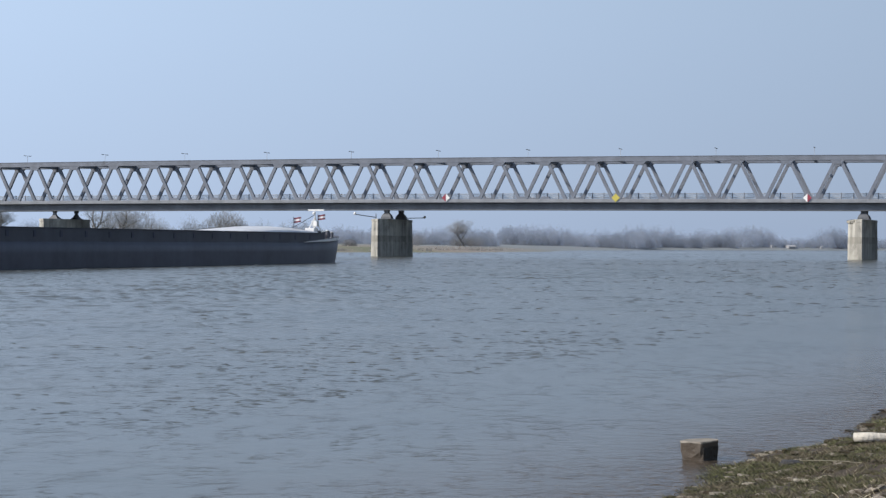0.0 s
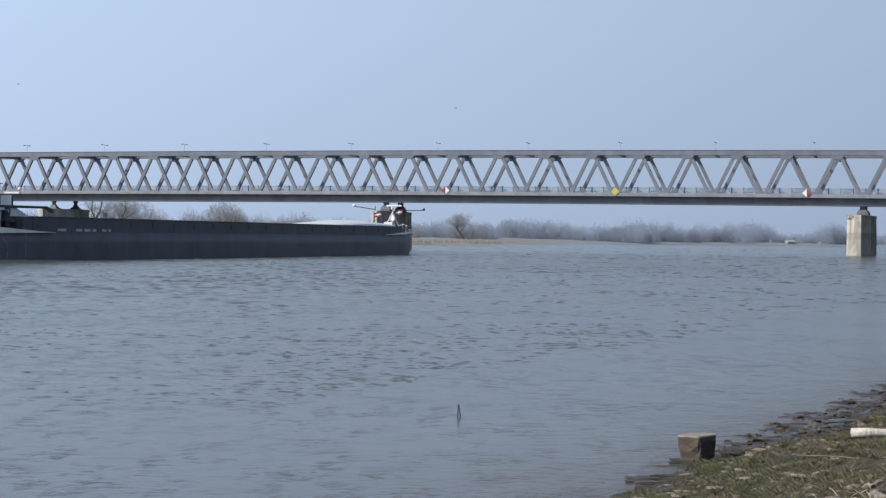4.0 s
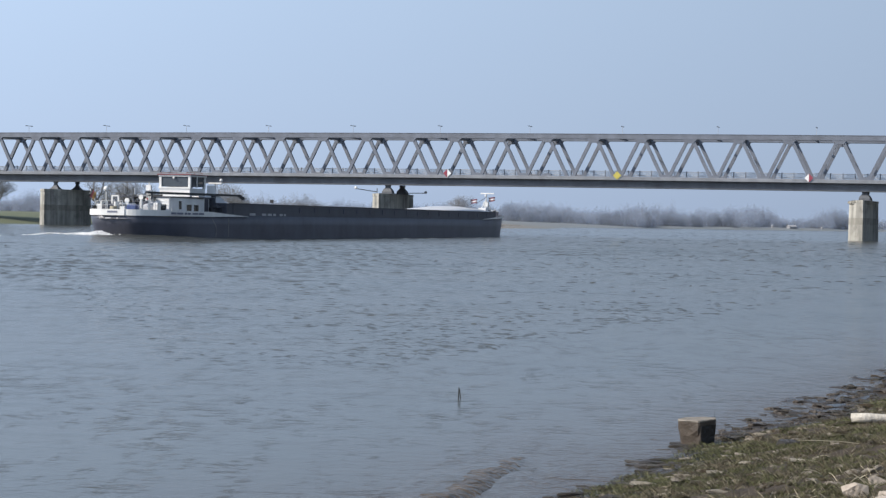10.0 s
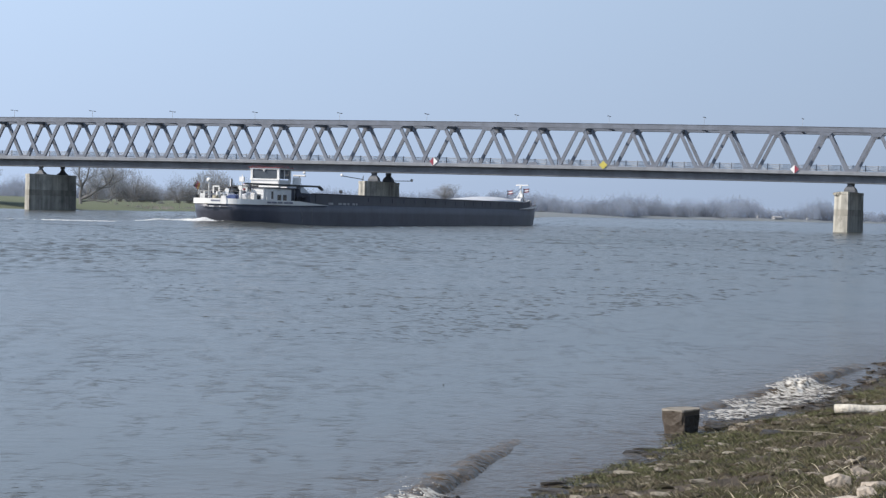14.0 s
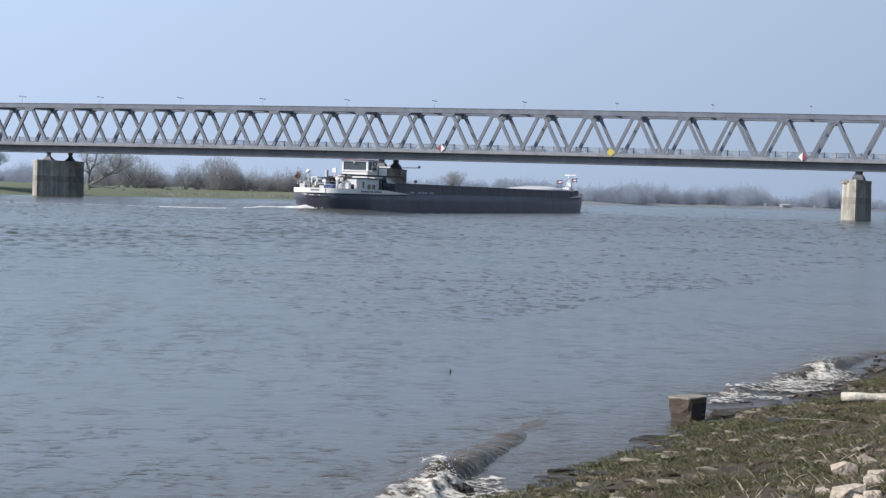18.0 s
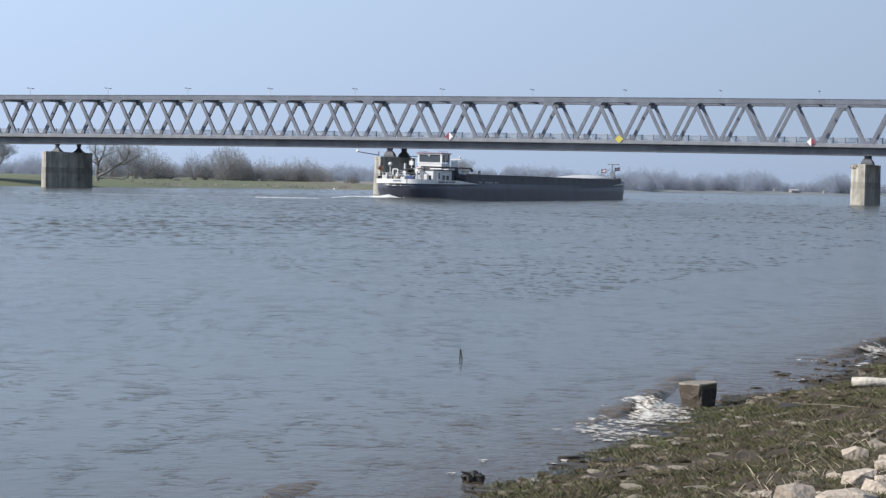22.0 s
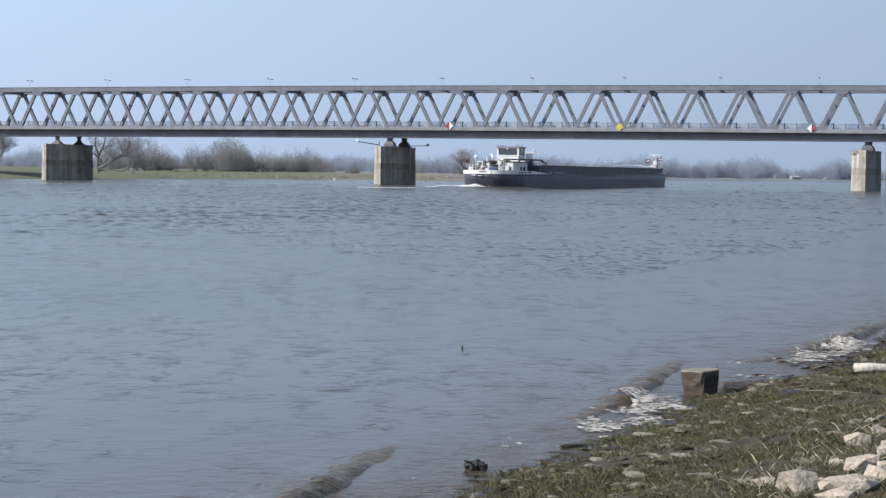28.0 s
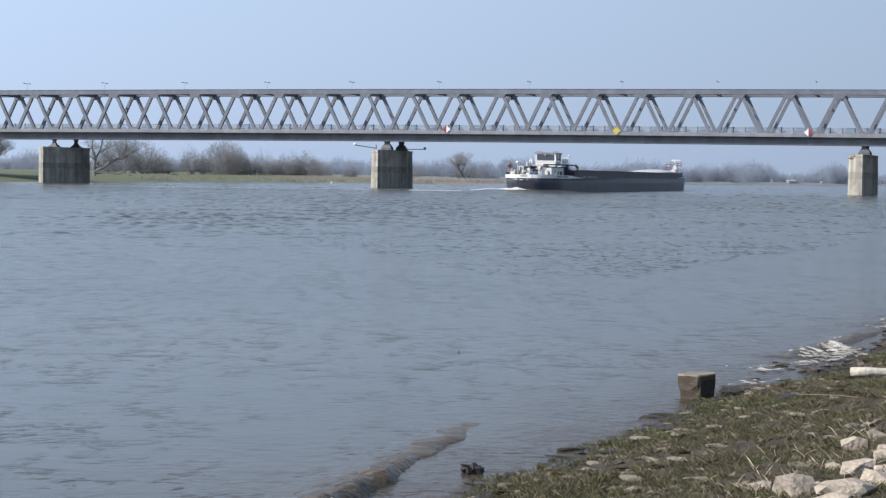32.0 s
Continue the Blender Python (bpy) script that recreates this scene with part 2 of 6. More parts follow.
stone_rim = mat("pale_block_top", (0.22, 0.195, 0.16), 0.85, vary=0.4, scale=12, bump=0.5, bump_scale=40)
reed_straw = mat("pale_tan_reeds", (0.58, 0.50, 0.43), 0.95, vary=0.25, scale=0.1)
flag_red = mat("dark_red_flag_cloth", (0.13, 0.03, 0.045), 0.8)
flag_pale = mat("greyed_white_flag_cloth", (0.5, 0.5, 0.5), 0.8)
letter_navy = mat("faded_navy_letter_paint", (0.16, 0.17, 0.22), 0.6, vary=0.3, scale=5)
letter_paint = mat("faded_white_letter_paint", (0.40, 0.40, 0.41), 0.6, vary=0.2)
def foam_mat(name, low, high, cells, tones):
    """Froth: cream flecks and a torn lace of bubbles, with open water between."""
    m = mat(name, (0.5, 0.5, 0.5), 0.6, bump=0.15, bump_scale=60)
    nt = m.node_tree
    b = nt.nodes["Principled BSDF"]
    b.inputs["Specular IOR Level"].default_value = 0.25
    tc = nt.nodes.new("ShaderNodeTexCoord")
    big, small = nt.nodes.new("ShaderNodeTexNoise"), nt.nodes.new("ShaderNodeTexNoise")
    big.inputs["Scale"].default_value, small.inputs["Scale"].default_value = 5.0, 24.0
    big.inputs["Detail"].default_value, small.inputs["Detail"].default_value = 3, 7
    nt.links.new(tc.outputs["Object"], big.inputs["Vector"])
    drag = nt.nodes.new("ShaderNodeMapping")
    drag.inputs["Scale"].default_value = (0.85, 1.1, 1.0)
    drag.inputs["Rotation"].default_value = (0, 0, 0.5)
    nt.links.new(tc.outputs["Object"], drag.inputs[0])
    nt.links.new(drag.outputs[0], small.inputs["Vector"])
    # the lace follows the edges of bubble rafts, pulled about by the swash
    warp = nt.nodes.new("ShaderNodeVectorMath")
    warp.operation = "MULTIPLY_ADD"
    warp.inputs[1].default_value = (0.22, 0.22, 0.0)
    nt.links.new(big.outputs["Color"], warp.inputs[0])
    nt.links.new(tc.outputs["Object"], warp.inputs[2])
    cell = nt.nodes.new("ShaderNodeTexVoronoi")
    cell.feature = "DISTANCE_TO_EDGE"
    cell.inputs["Scale"].default_value = 9.0
    nt.links.new(warp.outputs[0], cell.inputs["Vector"])
    edge = nt.nodes.new("ShaderNodeMapRange")
    edge.inputs["From Min"].default_value, edge.inputs["From Max"].default_value = 0.0, 0.3
    edge.inputs["To Min"].default_value, edge.inputs["To Max"].default_value = cells, -cells
    nt.links.new(cell.outputs["Distance"], edge.inputs["Value"])
    ad = nt.nodes.new("ShaderNodeMath")
    ad.operation = "MULTIPLY_ADD"
    ad.inputs[1].default_value = 0.8
    nt.links.new(big.outputs["Fac"], ad.inputs[0])
    nt.links.new(small.outputs["Fac"], ad.inputs[2])
    al = nt.nodes.new("ShaderNodeMath")
    nt.links.new(ad.outputs[0], al.inputs[0])
    nt.links.new(edge.outputs[0], al.inputs[1])
    rm = nt.nodes.new("ShaderNodeValToRGB")
    for k, (at_, c) in enumerate(zip((low, (low + high) / 2 + 0.02, high + 0.12), tones)):
        e = rm.color_ramp.elements[k] if k < 2 else rm.color_ramp.elements.new(at_)
        e.position, e.color = at_, (*c, 1)
    nt.links.new(al.outputs[0], rm.inputs[0])
    nt.links.new(rm.outputs[0], b.inputs["Base Color"])
    hole = nt.nodes.new("ShaderNodeMapRange")
    hole.inputs["From Min"].default_value, hole.inputs["From Max"].default_value = low, high
    nt.links.new(al.outputs[0], hole.inputs["Value"])
    nt.links.new(hole.outputs[0], b.inputs["Alpha"])
    return m


foam_white = foam_mat("cream_broken_foam", 0.56, 0.92, 0.07, ((0.13, 0.10, 0.07), (0.29, 0.255, 0.205), (0.62, 0.59, 0.53)))
foam_lace = foam_mat("thin_foam_lace", 0.70, 1.12, 0.17, ((0.12, 0.095, 0.07), (0.23, 0.205, 0.17), (0.47, 0.445, 0.40)))
foam_drop = mat("cream_foam_drops", (0.5, 0.48, 0.44), 0.6, vary=0.2, scale=8)
wake_white = mat("white_wake_foam", (0.72, 0.72, 0.71), 0.75, vary=0.2, scale=4)
wave_brown = mat("silty_brown_wave_water", (0.085, 0.06, 0.035), 0.2, vary=0.6, scale=7, bump=1.0, bump_scale=14)
wave_brown.node_tree.nodes["Principled BSDF"].inputs["Specular IOR Level"].default_value = 0.22
house_white = mat("white_house_plaster", (0.32, 0.32, 0.33), 0.85)
grass_dry = blade_mat("dry_winter_grass", ((0.045, 0.034, 0.022), (0.085, 0.068, 0.042), (0.15, 0.13, 0.085), (0.26, 0.225, 0.155)))
wet_slab = mat("wet_sunk_stone", (0.05, 0.042, 0.034), 0.45, vary=0.5, scale=12, bump=0.6, bump_scale=40, random_value=0.4)
slab_stone = moss_mat("mossy_paving_stone", (0.30, 0.26, 0.195), (0.055, 0.045, 0.021), 0.9)
slab_bare = mat("bare_paving_stone", (0.40, 0.35, 0.27), 0.9, vary=0.4, scale=12, bump=0.7, bump_scale=45, random_value=0.3)
wet_rubble = moss_mat("wet_shore_rubble", (0.085, 0.07, 0.055), (0.035, 0.03, 0.018), 0.5, "Island")
moss_rubble = moss_mat("mossy_rubble", (0.22, 0.19, 0.15), (0.05, 0.046, 0.022), 0.9, "Island")


# ---- building helpers ----
def part(name, bm, material, parent=None, label="", smooth=False):
    """Links a bmesh as one mesh object under a thing or a part."""
    me = bpy.data.meshes.new(name)
    bmesh.ops.recalc_face_normals(bm, faces=bm.faces[:])
    bm.to_mesh(me)
    bm.free()
    if smooth:
        me.polygons.foreach_set("use_smooth", [True] * len(me.polygons))
    me.materials.append(material)
    ob = new(name, me)
    if parent:
        ob.parent = parent
    if label:
        ob["label"] = label
    return ob


def raw(name, verts, faces, material, parent=None, label="", smooth=False):
    me = bpy.data.meshes.new(name)
    me.from_pydata(verts, [], faces)
    me.update()
    if smooth:
        me.polygons.foreach_set("use_smooth", [True] * len(me.polygons))
    me.materials.append(material)
    ob = new(name, me)
    if parent:
        ob.parent = parent
    if label:
        ob["label"] = label
    return ob


def thing(name, m=None, label="", category="", group="", kind=""):
    ob = new(name)
    ob.empty_display_size = 0.3
    if m is not None:
        ob.matrix_basis = m
    return tagged(ob, label, category, group, kind)


def add_box(bm, x0, x1, y0, y1, z0, z1, bevel=0.0, m=None):
    r = bmesh.ops.create_cube(bm, size=1.0)
    t = Matrix.Translation(((x0 + x1) / 2, (y0 + y1) / 2, (z0 + z1) / 2)) @ Matrix.Diagonal((x1 - x0, y1 - y0, z1 - z0, 1))
    bmesh.ops.transform(bm, matrix=(m @ t) if m else t, verts=r["verts"])
    if bevel:
        es = list({e for v in r["verts"] for e in v.link_edges})
        bmesh.ops.bevel(bm, geom=es, offset=bevel, segments=1, affect="EDGES")
    return bm


def box(x0, x1, y0, y1, z0, z1, bevel=0.0):
    return add_box(bmesh.new(), x0, x1, y0, y1, z0, z1, bevel)


def add_bar(bm, p, q, w, h, up=(0, 0, 1)):
    """A straight box member from p to q, w across and h along up."""
    p, q = Vector(p), Vector(q)
    d = (q - p).normalized()
    side = d.cross(Vector(up))
    if side.length < 1e-4:
        side = Vector((1, 0, 0))
    side.normalize()
    top = side.cross(d)
    vs = []
    for c in (p, q):
        for a, b in ((-1, -1), (1, -1), (1, 1), (-1, 1)):
            vs.append(bm.verts.new(c + side * a * w / 2 + top * b * h / 2))
    for f in ((0, 1, 2, 3), (7, 6, 5, 4), (0, 4, 5, 1), (1, 5, 6, 2), (2, 6, 7, 3), (3, 7, 4, 0)):
        bm.faces.new([vs[i] for i in f])
    return bm


def bar(p, q, w, h, up=(0, 0, 1)):
    return add_bar(bmesh.new(), p, q, w, h, up)


def add_rod(bm, p, q, r0, r1=None, n=8):
    p, q = Vector(p), Vector(q)
    r1 = r0 if r1 is None else r1
    m = Matrix.Translation((p + q) / 2) @ (q - p).to_track_quat("Z", "Y").to_matrix().to_4x4()
    bmesh.ops.create_cone(bm, cap_ends=True, segments=n, radius1=r0, radius2=r1, depth=(q - p).length, matrix=m)
    return bm


def rod(p, q, r0, r1=None, n=8):
    return add_rod(bmesh.new(), p, q, r0, r1, n)


def ball(c, r, squash=1.0, seg=12):
    bm = bmesh.new()
    bmesh.ops.create_uvsphere(bm, u_segments=seg, v_segments=seg // 2 + 2, radius=r, matrix=Matrix.Translation(c) @ Matrix.Diagonal((1, 1, squash, 1)))
    return bm


def prism(pts, z0, z1, taper=None):
    """An upright prism on a plan polygon; taper: the plan at the top, if it differs."""
    bm = bmesh.new()
    lo = [bm.verts.new((x, y, z0)) for x, y in pts]
    hi = [bm.verts.new((x, y, z1)) for x, y in (taper or pts)]
    n = len(pts)
    bm.faces.new(lo[::-1])
    bm.faces.new(hi)
    for i in range(n):
        bm.faces.new((lo[i], lo[(i + 1) % n], hi[(i + 1) % n], hi[i]))
    return bm


def loft(rings, cap=True):
    """A skin through rings of equal count."""
    bm = bmesh.new()
    vs = [[bm.verts.new(p) for p in r] for r in rings]
    n = len(rings[0])
    for a, b in zip(vs, vs[1:]):
        for i in range(n):
            bm.faces.new((a[i], a[(i + 1) % n], b[(i + 1) % n], b[i]))
    if cap:
        bm.faces.new(vs[0][::-1])
        bm.faces.new(vs[-1])
    return bm


def rock(rng, sx, sy, sz, cuts=5):
    """A broken stone: a rough block with chipped sides."""
    bm = bmesh.new()
    bmesh.ops.create_cube(bm, size=1.0)
    bmesh.ops.subdivide_edges(bm, edges=bm.edges[:], cuts=1, use_grid_fill=True)
    for v in bm.verts:
        c = v.co.normalized() * 0.62
        v.co = v.co.lerp(c, 0.35) + Vector([rng.uniform(-0.09, 0.09) for _ in range(3)])
        v.co = Vector((v.co.x * sx, v.co.y * sy, v.co.z * sz))
    return bm


def chip(rng, sx, sy, sz, n=15):
    """An angular broken stone: the hull of a few points round a block."""
    bm = bmesh.new()
    for _ in range(n):
        v = Vector([rng.gauss(0, 1) for _ in range(3)]).normalized()
        k = max(abs(v.x), abs(v.y), abs(v.z))
        v = v * (0.5 * 0.55 / k + 0.5 * 0.52)
        bm.verts.new((v.x * sx, v.y * sy, v.z * sz))
    r = bmesh.ops.convex_hull(bm, input=bm.verts[:])
    bmesh.ops.delete(bm, geom=[g for g in r["geom_interior"] if isinstance(g, bmesh.types.BMVert)], context="VERTS")
    return bm


# ---- ground and water ----
SHORE = np.array((0.33, 10.3))
ALONG = np.array((0.42, 0.907))
INLAND = np.array((0.907, -0.42))
FAR = np.array(((-900, 90), (-400, 190), (-120, 272), (-82, 288), (-70, 296), (-61, 318), (-55, 350), (-51, 375), (-42, 392), (-30, 400), (-18, 418), (1, 426), (11, 457), (28, 517), (48, 650), (100, 790), (130, 825), (195, 880), (260, 980), (350, 1150), (800, 1700), (3600, 4600)), float)


def far_side(x, y):
    """Signed distance from the far shoreline, positive on the land."""
    p = np.stack((x, y), -1)
    best = np.full(x.shape, 1e9)
    for a, b in zip(FAR, FAR[1:]):
        d = b - a
        t = np.clip(((p - a) @ d) / (d @ d), 0, 1)
        off = p - (a + t[..., None] * d)
        r = np.hypot(off[..., 0], off[..., 1])
        best = np.minimum(best, r)
    return np.where(x < np.interp(y, FAR[:, 1], FAR[:, 0]), best, -best)


def wob(a, b, k):
    return np.sin(a * 1.3 * k + 1.7 * np.sin(b * 0.9 * k)) + 0.6 * np.sin(a * 2.9 * k - b * 2.1 * k + 0.7) + 0.4 * np.sin(a * 5.3 * k + b * 4.7 * k + 2.1)


def height(x, y):
    x, y = np.asarray(x, float), np.asarray(y, float)
    a = (x - SHORE[0]) * ALONG[0] + (y - SHORE[1]) * ALONG[1]
    e = (x - SHORE[0]) * INLAND[0] + (y - SHORE[1]) * INLAND[1]
    e = e + 0.06 * wob(a, e * 0.3, 1.1) + 0.05 * wob(a, e, 3.3)
    near = np.where(e < 8, 0.15 * e, 1.2 + 0.04 * (e - 8))
    near = np.minimum(near, 3.0 + 0.002 * e)
    # downstream of the block the foot of the bank is a flat wet shelf, broken by puddles
    w = np.clip((a - 5.7) / 1.2, 0, 1)
    near = near - 0.062 * w * np.exp(-((e - 0.3) / 0.6) ** 2)
    shelf = -0.040 + 0.03 * e + 0.012 * wob(a, e, 3.1) + 0.006 * wob(e, a, 8.0) - 0.3 * np.maximum(0, -0.5 - e)
    near = near + w * np.maximum(0, shelf - near)
    near = near + np.where(np.abs(e) < 14, (0.007 + 0.015 * np.clip(e - 0.4, 0, 1)) * wob(a, e, 4.2) + (0.006 + 0.006 * np.clip(e - 0.4, 0, 1)) * wob(a, e, 13.0), 0)
    f = far_side(x, y) + 1.2 * wob(x, y, 0.05)
    far = np.where(f < 0, 0.05 * f, np.minimum(0.14 * f, 1.0 + 0.018 * f))
    far = np.minimum(far, 2.1 + 0.0003 * f) + np.where(f > 2, 0.12 * wob(x, y, 0.06), 0)
    return np.maximum(np.maximum(near, far), -1.6)


def steps(lo, hi, fine, a, b, grow=1.09, top=14.0, far=1.25):
    """Grid lines: fine between a and b, coarser away from there."""
    out = list(np.arange(a, b, fine))
    for sign, end in ((1, hi), (-1, lo)):
        v, d, line = (b if sign > 0 else a), fine, []
        while (end - v) * sign > 0:
            d = min(d * grow, top) if abs(v) < 1300 else d * far
            v += sign * d
            line.append(v)
        out = out + line if sign > 0 else line[::-1] + out
    return np.array(out)


def sheet(name, al, ac, zfun, material):
    A, C = np.meshgrid(al, ac, indexing="ij")
    X = SHORE[0] + A * ALONG[0] + C * INLAND[0]
    Y = SHORE[1] + A * ALONG[1] + C * INLAND[1]
    Z = zfun(X, Y, A, C)
    verts = np.stack((X, Y, Z), -1).reshape(-1, 3)
    n, m = A.shape
    i = np.arange(n * m).reshape(n, m)
    quads = np.stack((i[:-1, :-1], i[:-1, 1:], i[1:, 1:], i[1:, :-1]), -1).reshape(-1, 4)
    ob = raw(name, verts.tolist(), quads.tolist(), material, smooth=True)
    return ob


def ground_material():
    m = mat("river_bank_ground", (0.055, 0.042, 0.030), 0.95, vary=0.5, scale=1.2, bump=0.8, bump_scale=9)
    nt = m.node_tree
    b = nt.nodes["Principled BSDF"]
    own = b.inputs["Base Color"].links[0].from_socket
    geo = nt.nodes.new("ShaderNodeNewGeometry")
    sep = nt.nodes.new("ShaderNodeSeparateXYZ")
    nt.links.new(geo.outputs["Position"], sep.inputs[0])
    # far meadow: green and straw patches
    n = nt.nodes.new("ShaderNodeTexNoise")
    n.inputs["Scale"].default_value = 0.02
    n.inputs["Detail"].default_value = 5
    nt.links.new(geo.outputs["Position"], n.inputs["Vector"])
    rm = nt.nodes.new("ShaderNodeValToRGB")
    rm.color_ramp.elements[0].position, rm.color_ramp.elements[0].color = 0.4, (0.112, 0.128, 0.072, 1)
    rm.color_ramp.elements[1].position, rm.color_ramp.elements[1].color = 0.62, (0.205, 0.175, 0.14, 1)
    # the meadow by the far pier is greener, the reeds downstream are tan
    sx = nt.nodes.new("ShaderNodeMapRange")
    sx.inputs["From Min"].default_value, sx.inputs["From Max"].default_value = -56, -22
    sx.inputs["To Min"].default_value, sx.inputs["To Max"].default_value = -0.22, 0.16
    nt.links.new(sep.outputs["X"], sx.inputs["Value"])
    ad = nt.nodes.new("ShaderNodeMath")
    nt.links.new(n.outputs["Fac"], ad.inputs[0])
    nt.links.new(sx.outputs[0], ad.inputs[1])
    nt.links.new(ad.outputs[0], rm.inputs[0])
    fy = nt.nodes.new("ShaderNodeMapRange")
    fy.inputs["From Min"].default_value, fy.inputs["From Max"].default_value = 60, 150
    nt.links.new(sep.outputs["Y"], fy.inputs["Value"])
    # beyond 440 m the ground pales to grey: distance haze put into its colour
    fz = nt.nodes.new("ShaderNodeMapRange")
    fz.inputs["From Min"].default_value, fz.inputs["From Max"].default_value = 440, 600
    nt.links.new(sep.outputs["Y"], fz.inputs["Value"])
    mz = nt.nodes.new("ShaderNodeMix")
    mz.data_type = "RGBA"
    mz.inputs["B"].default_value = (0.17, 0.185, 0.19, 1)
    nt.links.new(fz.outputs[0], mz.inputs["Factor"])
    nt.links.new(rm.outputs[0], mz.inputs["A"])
    mx = nt.nodes.new("ShaderNodeMix")
    mx.data_type = "RGBA"
    nt.links.new(fy.outputs[0], mx.inputs["Factor"])
    nt.links.new(own, mx.inputs["A"])
    nt.links.new(mz.outputs["Result"], mx.inputs["B"])
    # wet mud close to the water line
    wet = nt.nodes.new("ShaderNodeMapRange")
    wet.inputs["From Min"].default_value, wet.inputs["From Max"].default_value = 0.03, 0.11
    wet.inputs["To Min"].default_value, wet.inputs["To Max"].default_value = 0.62, 1.0
    nt.links.new(sep.outputs["Z"], wet.inputs["Value"])
    mw = nt.nodes.new("ShaderNodeMix")
    mw.data_type, mw.blend_type = "RGBA", "MULTIPLY"
    mw.inputs["Factor"].default_value = 1.0
    nt.links.new(mx.outputs["Result"], mw.inputs["A"])
    nt.links.new(wet.outputs[0], mw.inputs["B"])
    nt.links.new(mw.outputs["Result"], b.inputs["Base Color"])
    rr = nt.nodes.new("ShaderNodeMapRange")
    rr.inputs["From Min"].default_value, rr.inputs["From Max"].default_value = 0.03, 0.1
    rr.inputs["To Max"].default_value = 0.95
    nt.links.new(sep.outputs["Z"], rr.inputs["Value"])
    # puddles in the mud
    pud = nt.nodes.new("ShaderNodeTexNoise")
    pud.inputs["Scale"].default_value = 5.0
    pud.inputs["Detail"].default_value = 5
    nt.links.new(geo.outputs["Position"], pud.inputs["Vector"])
    pr = nt.nodes.new("ShaderNodeMapRange")
    pr.inputs["From Min"].default_value, pr.inputs["From Max"].default_value = 0.42, 0.58
    pr.inputs["To Min"].default_value, pr.inputs["To Max"].default_value = 0.12, 0.75
    nt.links.new(pud.outputs["Fac"], pr.inputs["Value"])
    nt.links.new(pr.outputs[0], rr.inputs["To Min"])
    nt.links.new(rr.outputs[0], b.inputs["Roughness"])
    return m


